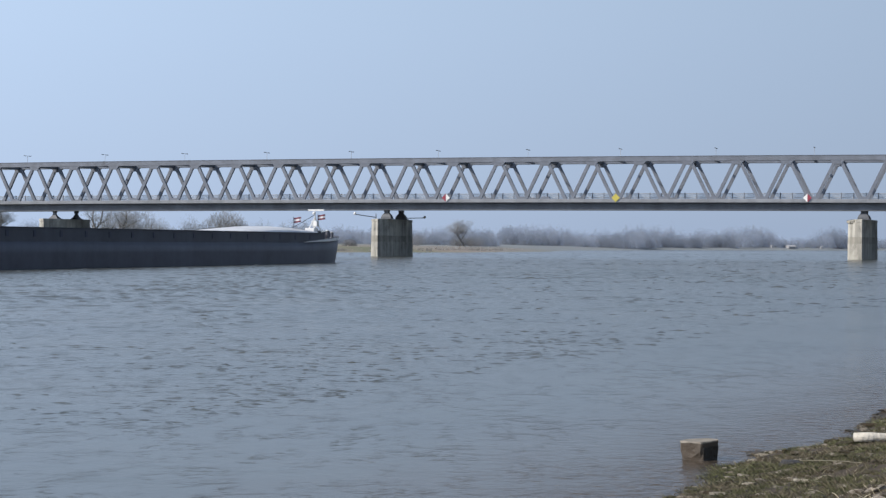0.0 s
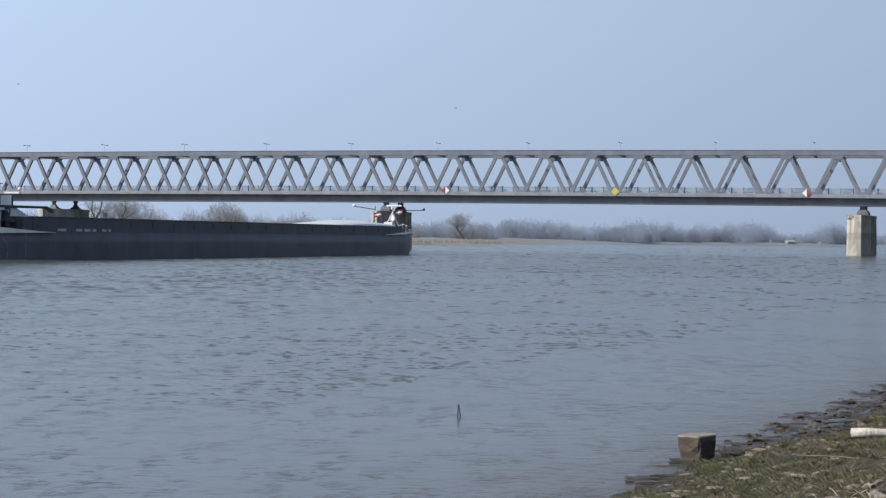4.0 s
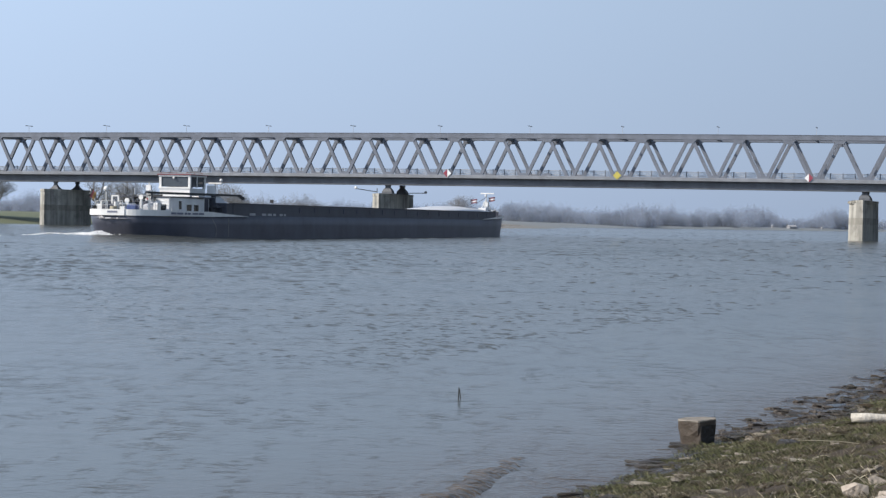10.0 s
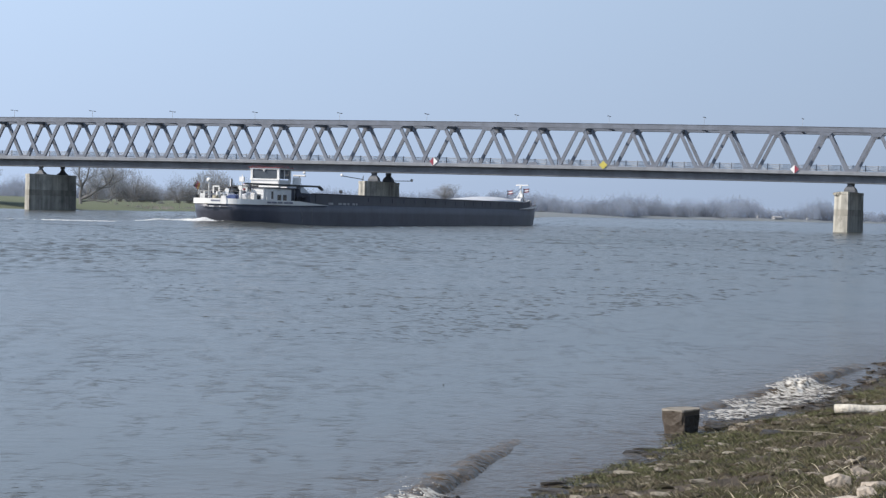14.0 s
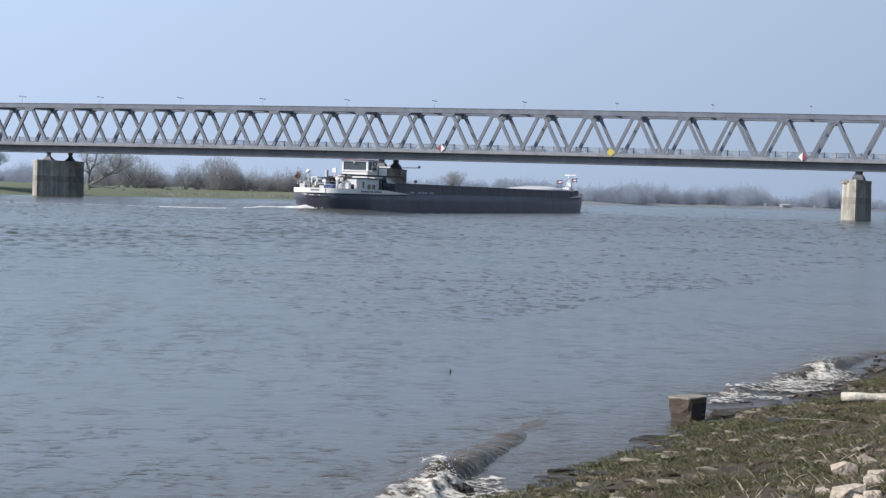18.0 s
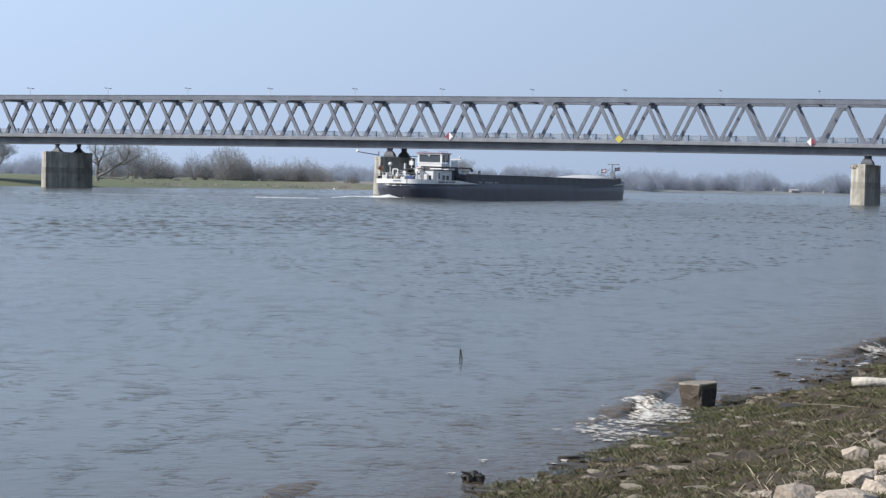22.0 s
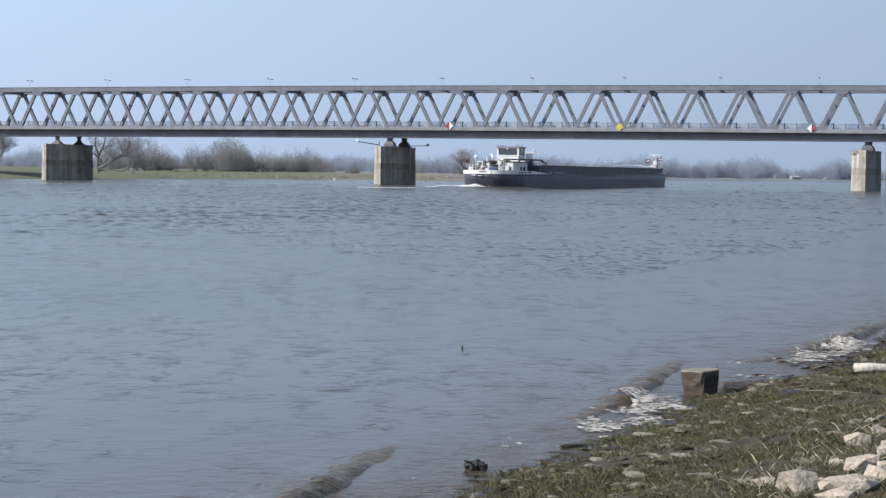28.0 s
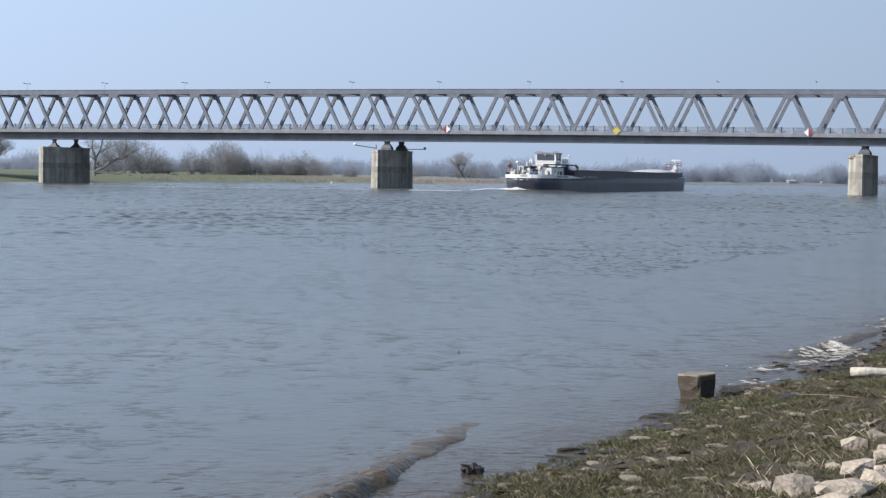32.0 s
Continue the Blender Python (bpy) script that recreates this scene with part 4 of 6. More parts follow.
# ---- signs on the bridge ----
def diamond(n, z, face, label, half=None):
    s = thing("channel_sign", BRIDGE @ pose(n * PITCH, -1.62, z + crown(n * PITCH)), label, "sign", "channel signs on the bridge")
    h = 0.66
    bm = bmesh.new()
    vs = [bm.verts.new(v) for v in ((0, 0, -h), (h, 0, 0), (0, 0, h), (-h, 0, 0), (0, -0.06, -h), (h, -0.06, 0), (0, -0.06, h), (-h, -0.06, 0))]
    for f in ((0, 1, 2, 3), (7, 6, 5, 4), (0, 4, 5, 1), (1, 5, 6, 2), (2, 6, 7, 3), (3, 7, 4, 0)):
        bm.faces.new([vs[i] for i in f])
    part("panel", bm, face, s)
    if half:
        bm = bmesh.new()
        k = 1 if half == "right" else -1
        vs = [bm.verts.new(v) for v in ((0, -0.066, -h), (k * h, -0.066, 0), (0, -0.066, h), (0, -0.086, -h), (k * h, -0.086, 0), (0, -0.086, h))]
        for f in ((0, 1, 2), (5, 4, 3), (0, 3, 4, 1), (1, 4, 5, 2), (2, 5, 3, 0)):
            bm.faces.new([vs[i] for i in f])
        part("red_half", bm, sign_red, s, "red half of the sign")
    part("bracket", bar((0, 0.0, 0), (0, 0.5, 0), 0.1, 0.5), steel_dark, s)
    return s


diamond(1.535, 9.38, sign_yellow, "yellow diamond channel sign on the bridge fascia")
diamond(-2.115, 9.42, sign_white, "white and red diamond limit sign on the bridge", "left")
diamond(5.418, 9.38, sign_white, "white and red diamond limit sign on the bridge", "right")

# ---- the cargo ship ----
SHIP_HEAD = 19.5
GIRTH = 1.06
ship = thing("cargo_ship", Matrix.Scale(GIRTH, 4), "long dark blue inland cargo barge with white wheelhouse under way", "ship")
HB = 3.65


def hull_plan(z, grow=0.0):
    """Half of the plan at a height: (station, half breadth) from stern to bow."""
    rake = max(0.0, 1.0 - z / 1.6)
    st = 0.1 + 0.75 * rake
    out = []
    for i in range(17):
        a = i / 16 * math.pi / 2
        out.append((st + 5.5 * (1 - math.cos(a)), (HB + grow) * (0.25 + 0.75 * math.sin(a))))
    bow = 91.6 - 0.5 * max(0.0, 2.4 - z)
    for s, w in ((78.0, 1.0), (84.0, 0.97), (87.5, 0.86), (89.8, 0.64), (91.0, 0.38)):
        out.append((s + (bow - 91.6), (HB + grow) * w))
    out.append((bow, 0.5))
    return out


def hull_ring(z, grow=0.0, zf=None):
    p = hull_plan(z, grow)
    zz = zf or (lambda s: z)
    return [(w, s, zz(s)) for s, w in p] + [(-w, s, zz(s)) for s, w in reversed(p)]


def sheer(s):
    """Deck edge: a little higher at the stern and at the bow."""
    return 1.82 + 0.0 * s + 0.55 * max(0.0, (s - 74.0) / 16.0) ** 1.5


part("hull", loft([hull_ring(-0.6), hull_ring(0.0), hull_ring(0.5), hull_ring(1.1), hull_ring(1.8, 0.0, sheer)]), hull_paint, ship, "dark blue-black steel hull", smooth=True)


def strip(name, s0, s1, z_lo, z_hi, material, thick=0.06, side=1, label="", out=0.02):
    """A raised band that follows the hull's side between two stations."""
    p = [q for q in hull_plan(1.8) if s0 <= q[0] <= s1]
    bm = bmesh.new()
    prev = None
    for s, w in p:
        x = side * (w + out)
        lo, hi = z_lo(s), z_hi(s)
        ring = [bm.verts.new(v) for v in ((x, s, lo), (x + side * thick, s, lo), (x + side * thick, s, hi), (x, s, hi))]
        if prev:
            for i in range(4):
                bm.faces.new((prev[i], prev[(i + 1) % 4], ring[(i + 1) % 4], ring[i]))
        else:
            bm.faces.new(ring)
        prev = ring
    bm.faces.new(prev)
    return part(name, bm, material, ship, label)


# white bulwark round the stern, running out forward
def bulwark():
    pts = [q for q in hull_plan(1.8) if q[0] <= 6]
    pts += [(9.0, HB), (12.0, HB), (15.5, HB)]
    for side in (1, -1):
        bm = bmesh.new()
        prev = None
        for s, w in pts:
            x = side * (w + 0.015)
            hi = 2.22 - 0.008 * s if s < 9 else 2.148 - (s - 9) * 0.052
            lo = 1.76 if s < 9 else 1.76 + (s - 9) * 0.012
            ring = [bm.verts.new(v) for v in ((x, s, lo), (x + side * 0.07, s, lo), (x + side * 0.07, s, hi), (x, s, hi))]
            if prev:
                for i in range(4):
                    bm.faces.new((prev[i], prev[(i + 1) % 4], ring[(i + 1) % 4], ring[i]))
            else:
                bm.faces.new(ring)
            prev = ring
        bm.faces.new(prev)
        part("bulwark", bm, white_paint, ship, "white painted stern bulwark")
    s0, w0 = pts[0]
    part("transom_bulwark", box(-w0 - 0.08, w0 + 0.08, s0 - 0.08, s0, 1.76, 2.22), white_paint, ship)


bulwark()
part("side_deck", loft([hull_ring(1.8, -0.05, lambda s: sheer(s) + 0.004), hull_ring(1.8, -0.1, lambda s: sheer(s) + 0.05)]), coaming_paint, ship)
# hatch coaming: two long walls and end walls
for side in (1, -1):
    x = side * 3.55
    part("coaming_side", box(min(x, x - side * 0.12), max(x, x - side * 0.12), 13.0, 83.0, 1.84, 2.86, 0.02), coaming_paint, ship, "dark hatch coaming")
    part("coaming_rail", box(min(x - side * 0.2, x + side * 0.08), max(x - side * 0.2, x + side * 0.08), 12.6, 83.2, 2.86, 2.92), coaming_paint, ship)
part("coaming_end", box(-3.5, 3.5, 82.9, 83.1, 1.84, 2.86), coaming_paint, ship)
part("coaming_end", prism([(-3.5, 11.9), (3.5, 11.9), (3.5, 13.1), (-3.5, 13.1)], 1.84, 2.86), coaming_paint, ship)
part("hold_floor", box(-3.4, 3.4, 13.1, 82.9, 1.9, 2.2), coaming_paint, ship)
# pale rolled cover at the forward end of the hold
rings = []
for s in (66.0, 69.0, 73.0, 77.0, 80.5, 83.0):
    hgt = 0.62 * math.sin(math.pi * min(1, max(0, (s - 65.0) / 22.0))) + 0.02
    rings.append([(3.1 * math.cos(a), s, 2.86 + hgt * math.sin(a)) for a in [math.pi * i / 8 for i in range(9)]])
part("hold_cover", loft(rings), hatch_grey, ship, "pale grey arched hold cover")
# forecastle
part("foredeck", loft([hull_ring(1.8, -0.3, lambda s: sheer(s) + 0.02 if s > 83 else 1.5), hull_ring(1.8, -0.3, lambda s: sheer(s) + 0.1 if s > 83 else 1.5)]), hatch_grey, ship)
for side in (1, -1):
    bm = bmesh.new()
    prev = None
    for s, w in [q for q in hull_plan(1.8) if q[0] >= 83.5]:
        x = side * (w + 0.01)
        lo, hi = sheer(s) - 0.16, sheer(s) + 0.3
        ring = [bm.verts.new(v) for v in ((x, s, lo + 0.3), (x + side * 0.06, s, lo + 0.3), (x + side * 0.06, s, hi), (x, s, hi))]
        if prev:
            for i in range(4):
                bm.faces.new((prev[i], prev[(i + 1) % 4], ring[(i + 1) % 4], ring[i]))
        else:
            bm.faces.new(ring)
        prev = ring
    bm.faces.new(prev)
    part("bow_bulwark", bm, coaming_paint, ship)
part("white_sheer_strake", loft([[(HB + 0.02, 78.0, 2.0), (HB + 0.05, 78.0, 2.0), (HB + 0.05, 78.0, 2.03), (HB + 0.02, 78.0, 2.03)], [(HB * 0.97 + 0.02, 84.0, 2.1), (HB * 0.97 + 0.06, 84.0, 2.1), (HB * 0.97 + 0.06, 84.0, 2.34), (HB * 0.97 + 0.02, 84.0, 2.34)], [(HB * 0.86 + 0.03, 87.5, 2.25), (HB * 0.86 + 0.07, 87.5, 2.25), (HB * 0.86 + 0.07, 87.5, 2.5), (HB * 0.86 + 0.03, 87.5, 2.5)]]), white_paint, ship, "white wedge at the bow sheer")
for x in (-1.6, 0.4, 1.7):
    part("winch", box(x - 0.35, x + 0.35, 85.4, 86.3, 2.3, 3.15, 0.06), coaming_paint if x else white_paint, ship)
part("bow_locker", box(1.1, 2.1, 84.0, 84.8, 2.2, 3.4, 0.04), cream_paint, ship)
mast = part("bow_mast", rod((1.9, 84.6, 2.2), (1.9, 84.6, 5.1), 0.07, 0.05), white_paint, ship)
part("radar_bar", box(1.2, 2.9, 84.5, 84.7, 5.06, 5.22, 0.02), white_paint, mast, "white bar antenna")
part("mast_light", ball((1.9, 84.4, 4.85), 0.16), white_paint, mast)
part("stay", rod((1.9, 84.6, 4.7), (0.6, 81.0, 3.1), 0.025), black_paint, mast)
for x, s in ((1.2, 85.6), (2.5, 85.6), (1.0, 83.9)):
    part("mast_leg", rod((x, s, 2.3), (1.9, 84.6, 4.5), 0.055, 0.04), white_paint, mast, "white raking mast leg")
part("mast_box", box(1.6, 2.2, 84.45, 84.9, 3.55, 4.1, 0.04), white_paint, mast)
part("anchor_windlass", rod((1.2, 87.2, 2.75), (2.3, 87.2, 2.75), 0.36, n=12), coaming_paint, ship, "dark anchor windlass on the foredeck")
for x, s, h in ((2.5, 86.4, 0.75), (2.2, 88.2, 0.6), (1.3, 88.9, 0.7), (2.75, 84.9, 0.65)):
    bollard = part("bollard", rod((x, s, 2.3), (x, s, 2.4 + h), 0.13, n=10), coaming_paint, ship)
    part("bollard_head", rod((x, s, 2.4 + h), (x, s, 2.46 + h), 0.18, n=10), white_paint, bollard)
for x, s, z, nm in ((2.3, 84.4, 4.4, "flag"), (0.9, 81.8, 4.1, "flag")):
    pole = part("flag_pole", rod((x, s, 2.9), (x, s, z + 0.35), 0.03), black_paint, ship)
    for k, (mt, z0) in enumerate(((flag_red, 0.17), (flag_pale, 0.0), (flag_red, -0.17))):
        rr_ = [[(x + 0.03 + u * 0.75, s + 0.1 * math.sin(u * 6), z + z0 + 0.08 + 0.1 * u), (x + 0.03 + u * 0.75, s + 0.1 * math.sin(u * 6) + 0.02, z + z0 + 0.08 + 0.1 * u), (x + 0.03 + u * 0.75, s + 0.1 * math.sin(u * 6) + 0.02, z + z0 - 0.08 + 0.1 * u), (x + 0.03 + u * 0.75, s + 0.1 * math.sin(u * 6), z + z0 - 0.08 + 0.1 * u)] for u in (0, 0.25, 0.5, 0.75, 1.0)]
        part("flag_stripe", loft(rr_), mt, pole)

# deckhouse
house = part("deckhouse", box(-2.6, 2.4, 7.4, 11.0, 1.8, 3.22, 0.05), cream_paint, ship, "off-white deckhouse")
part("side_cabin", box(1.15, 2.4, 4.4, 7.4, 1.8, 3.22, 0.05), cream_paint, house)
part("engine_casing", box(-2.1, 1.05, 5.0, 7.35, 1.8, 3.0, 0.05), coaming_paint, house, "dark engine casing")
part("casing_vent", box(-1.4, -0.5, 4.9, 5.0, 2.2, 2.8), black_paint, house)
part("aft_skylight", box(-1.0, 0.2, 2.0, 3.2, 1.8, 2.72, 0.04), white_paint, house)
part("companion_hood", loft([[(1.25 + 0.5 * math.cos(a), s_, 1.85 + hh * math.sin(a)) for a in [math.pi * k_ / 8 for k_ in range(9)]] for s_, hh in ((2.6, 0.7), (3.0, 0.9), (3.6, 1.0), (4.3, 1.0))]), hatch_grey, house, "rounded white companion hood")
part("white_board", box(-0.35, 0.55, 9.25, 9.32, 3.3, 3.42), white_paint, house)
part("white_board", box(1.75, 2.35, 9.25, 9.32, 3.3, 3.4), white_paint, house)
for s, z0, z1, wd in ((7.56, 2.0, 2.68, 0.75), (8.75, 2.0, 2.68, 0.75), (6.1, 2.3, 2.95, 0.4)):
    w_ = part("cabin_window", box(2.38, 2.42, s - wd / 2, s + wd / 2, z0, z1), glass_dark, house)
    part("window_frame", box(2.4, 2.45, s - wd / 2 - 0.07, s + wd / 2 + 0.07, z1, z1 + 0.07), white_paint, w_)
    part("window_frame", box(2.4, 2.45, s - wd / 2 - 0.07, s + wd / 2 + 0.07, z0 - 0.07, z0), white_paint, w_)
part("cabin_window", box(1.62, 2.1, 4.36, 4.4, 2.15, 2.65), glass_dark, house)
part("skylight_window", box(-0.85, 0.06, 1.96, 2.0, 2.25, 2.6), glass_dark, house)
part("cabin_door", box(2.38, 2.44, 10.15, 10.8, 1.9, 3.2), coaming_paint, house)
part("deckhouse_roof", box(-2.75, 2.55, 7.2, 11.2, 3.22, 3.3), coaming_paint, house, "dark roof edge")
part("casing_roof", box(-2.3, 2.5, 4.3, 7.2, 3.22, 3.28), coaming_paint, house)
wheel = part("wheelhouse", box(-1.25, 1.5, 9.4, 12.0, 3.3, 4.0, 0.04), white_paint, ship, "white wheelhouse with wide windows")
for x, s in ((-1.17, 9.48), (1.42, 9.48), (-1.17, 11.92), (1.42, 11.92)):
    part("window_post", box(x - 0.1, x + 0.1, s - 0.1, s + 0.1, 3.98, 4.98), white_paint, wheel)
part("window_post", box(1.36, 1.48, 10.55, 10.7, 4.08, 4.98), cream_paint, wheel)
part("window_sill", box(-1.3, 1.55, 9.34, 9.46, 3.96, 4.1), white_paint, wheel)
part("aft_pane", box(-1.1, 1.35, 9.46, 9.49, 4.14, 4.92), glass_pale, wheel)
part("fore_pane", box(-1.1, 1.35, 11.9, 11.93, 4.14, 4.92), glass_pale, wheel)
for x in (-1.19, 1.42):
    part("side_pane", box(x, x + 0.03, 9.56, 11.84, 4.14, 4.92), glass_pale, wheel)
part("steering_console", box(-0.7, 0.7, 10.8, 11.4, 4.0, 4.5, 0.05), black_paint, wheel)
part("wheelhouse_lintel", box(-1.32, 1.58, 9.32, 12.1, 4.92, 5.06, 0.02), white_paint, wheel)
part("wheelhouse_roof", box(-1.4, 1.66, 9.22, 12.25, 5.06, 5.12, 0.02), red_paint, wheel, "red-edged roof")
part("search_light", ball((0.1, 9.3, 4.82), 0.1), white_paint, wheel)
for x in (-1.1, 1.2):
    part("roof_rail", bar((x, 9.3, 5.28), (x, 12.1, 5.28), 0.03, 0.03), red_paint, wheel)
    for s in (9.4, 10.7, 12.0):
        part("rail_stanchion", rod((x, s, 5.14), (x, s, 5.28), 0.02, n=5), red_paint, wheel)
part("wing_screen", box(1.7, 2.5, 11.9, 12.0, 3.47, 4.3, 0.02), cream_paint, ship)
part("radar_post", rod((1.9, 13.0, 2.86), (1.9, 13.0, 4.45), 0.06), coaming_paint, ship)
part("radar_scanner", box(1.3, 2.5, 12.9, 13.1, 4.4, 4.55, 0.03), white_paint, ship)
part("antenna_lamp", ball((2.2, 13.4, 4.75), 0.13), white_paint, ship)
# crane boom lying forward over the deckhouse
boom = part("crane_boom", bar((2.4, 0.8, 3.5), (2.4, 16.4, 3.56), 0.26, 0.17), black_paint, ship, "dark stowed crane boom")
part("boom_tip", bar((2.4, 16.3, 3.56), (2.4, 17.2, 3.28), 0.2, 0.2), black_paint, boom)
part("boom_post", rod((2.4, 11.7, 1.8), (2.4, 11.7, 3.6), 0.2), coaming_paint, boom)
part("boom_rest", rod((2.4, 1.6, 3.0), (2.4, 1.6, 3.5), 0.07), coaming_paint, boom)
part("spare_cover", prism([(-3.0, 11.25), (3.0, 11.25), (3.0, 15.5), (-3.0, 15.5)], 2.5, 3.3, [(-2.7, 11.25), (2.7, 11.25), (2.0, 12.2), (-2.0, 12.2)]), coaming_paint, ship)
# stern gear
part("blue_locker", box(0.5, 1.3, 1.2, 1.9, 1.9, 2.6, 0.05), blue_cover, ship, "blue covered deck locker")
part("stern_winch", rod((-1.6, 1.5, 2.3), (-0.6, 1.5, 2.3), 0.34, n=10), coaming_paint, ship)
part("winch_frame", box(-1.75, -1.62, 1.2, 1.8, 1.86, 2.8), white_paint, ship)
part("winch_frame", box(-0.58, -0.45, 1.2, 1.8, 1.86, 2.8), white_paint, ship)
part("white_crate", box(-2.5, -2.0, 4.6, 5.2, 1.86, 2.9, 0.03), white_paint, ship)
part("vent_pipe", rod((-0.2, 3.4, 2.7), (-0.2, 3.4, 3.95), 0.05), black_paint, ship)
part("gallows_beam", bar((-0.2, 3.4, 3.3), (2.3, 3.4, 3.34), 0.14, 0.14), black_paint, ship, "dark gallows beam over the after deck")
part("gallows_post", rod((-0.15, 3.4, 1.85), (-0.15, 3.4, 3.3), 0.06), coaming_paint, ship)
part("bollard", rod((-2.3, 2.6, 1.86), (-2.3, 2.6, 2.55), 0.22, n=10), black_paint, ship)
part("bollard", rod((-2.6, 3.4, 1.86), (-2.6, 3.4, 2.5), 0.2, n=10), black_paint, ship)
part("capstan", rod((-1.55, 2.3, 1.86), (-1.55, 2.3, 2.75), 0.24, 0.18, n=12), black_paint, ship)
part("tool_chest", box(-2.3, -1.75, 3.4, 4.1, 1.86, 2.95, 0.04), coaming_paint, ship)
part("davit", rod((1.95, 2.0, 1.86), (1.95, 2.0, 3.25), 0.05), white_paint, ship)
part("davit_arm", rod((1.95, 2.0, 3.22), (1.2, 1.5, 3.3), 0.04), white_paint, ship)
part("fender", rod((-2.9, 2.2, 1.9), (-2.9, 2.2, 2.5), 0.16, n=10), black_paint, ship)
part("rope_coil", rod((-0.5, 1.0, 1.86), (-0.5, 1.0, 2.45), 0.26, n=12), straw, ship, "coiled tan mooring rope")
part("hose_reel", rod((0.3, 4.2, 2.6), (0.9, 4.2, 2.6), 0.3, n=12), black_paint, ship)
part("deck_box", box(-1.9, -1.3, 3.4, 4.2, 1.86, 2.7, 0.04), coaming_paint, ship)
part("gas_bottle", rod((-0.9, 4.3, 1.86), (-0.9, 4.3, 3.0), 0.16, n=10), white_paint, ship)
part("life_raft", rod((0.3, 4.6, 3.0), (1.0, 4.6, 3.0), 0.22, n=10), white_paint, ship, "white life raft canister")
part("life_ring_board", box(0.45, 0.8, 4.3, 4.38, 3.0, 3.55), sign_red, ship, "red and white life ring board")
part("life_ring", ball((0.62, 4.28, 3.3), 0.2), white_paint, ship)
part("exhaust", rod((-1.2, 5.4, 3.0), (-1.2, 5.4, 3.9), 0.13), hatch_grey, ship)
part("rear_mast", rod((-1.5, 8.2, 3.28), (-1.5, 8.2, 4.4), 0.05), white_paint, ship)
part("mast_box", box(-1.75, -1.3, 8.1, 8.3, 3.75, 4.2, 0.02), white_paint, ship)
fpole = part("ensign_staff", rod((-1.7, 0.8, 2.2), (-2.1, 0.3, 3.75), 0.03), white_paint, ship)
for k, mt in enumerate((black_paint, flag_red, gold_cloth)):
    x0 = -2.06 + 0.15 * k
    rg = []
    for u in (0, 0.25, 0.5, 0.75, 1.0):
        w_ = 0.05 * math.sin(u * 5 + k)
        px, pz = x0 - 0.2 * u, 3.75 - 0.1 * k - 0.55 * u
        rg.append([(px, 0.34 + w_, pz), (px + 0.15, 0.34 - w_, pz - 0.1), (px + 0.15, 0.36 - w_, pz - 0.1), (px, 0.36 + w_, pz)])
    part("ensign_stripe", loft(rg), mt, fpole)
part("dome_mast", rod((-1.25, 1.2, 1.86), (-1.25, 1.2, 3.6), 0.04), white_paint, ship)
part("radar_dome", ball((-1.25, 1.2, 3.75), 0.21, seg=16), white_paint, ship, "white radar dome at the stern")
for x_ in (-1.35, -0.8):
    part("frame_post", box(x_ - 0.05, x_ + 0.05, 2.2, 2.3, 1.86, 3.3), white_paint, ship)
part("frame_beam", box(-1.4, -0.75, 2.2, 2.3, 3.2, 3.3), white_paint, ship)
for x_, s_, z_ in ((1.55, 1.6, 3.15), (0.95, 4.0, 3.3), (-0.1, 2.4, 2.9)):
    cowl = part("vent_pipe", rod((x_, s_, 1.86), (x_, s_, z_), 0.11, n=10), white_paint, ship)
    part("cowl", loft([[(x_ + (r_ * math.cos(a)), s_ - 0.12 + q_, z_ + r_ * math.sin(a)) for a in [2 * math.pi * k_ / 10 for k_ in range(10)]] for q_, r_ in ((0.0, 0.2), (0.08, 0.2), (0.2, 0.15), (0.3, 0.05))]), white_paint, cowl, "white vent cowl")
for x_, s_, w_, h_, mt in ((-2.1, 1.9, 0.45, 0.75, white_paint), (0.1, 1.5, 0.5, 0.6, white_paint), (-0.55, 3.0, 0.4, 0.85, coaming_paint), (1.1, 3.1, 0.35, 1.0, coaming_paint), (2.1, 3.0, 0.4, 0.9, white_paint), (-1.0, 3.9, 0.6, 1.15, black_paint)):
    part("deck_locker", box(x_ - w_ / 2, x_ + w_ / 2, s_ - 0.25, s_ + 0.25, 1.86, 1.86 + h_, 0.04), mt, ship)
part("folded_cover", loft([[(-2.6, 11.3, 2.9), (2.6, 11.3, 2.9), (2.6, 11.3, 3.3), (-2.6, 11.3, 3.35)], [(-2.6, 12.6, 2.9), (2.6, 12.6, 2.9), (2.4, 12.6, 3.5), (-2.4, 12.6, 3.55)], [(-2.6, 14.2, 2.88), (2.6, 14.2, 2.88), (2.3, 14.2, 3.0), (-2.3, 14.2, 3.0)]]), hatch_grey, ship, "pale folded hatch cover")
# rails round the stern
pts_ = [(-2.9, 2.5), (-2.2, 1.5), (-1.0, 0.95), (0.35, 0.85), (1.65, 1.1), (2.6, 1.8), (3.3, 3.1)]
for q in pts_:
    part("rail_stanchion", rod((q[0], q[1], 2.2), (q[0], q[1], 2.85), 0.022, n=5), white_paint, ship)
for q, r in zip(pts_, pts_[1:]):
    for z in (2.55, 2.85):
        part("rail_bar", bar((q[0], q[1], z), (r[0], r[1], z), 0.014, 0.014), white_paint, ship)
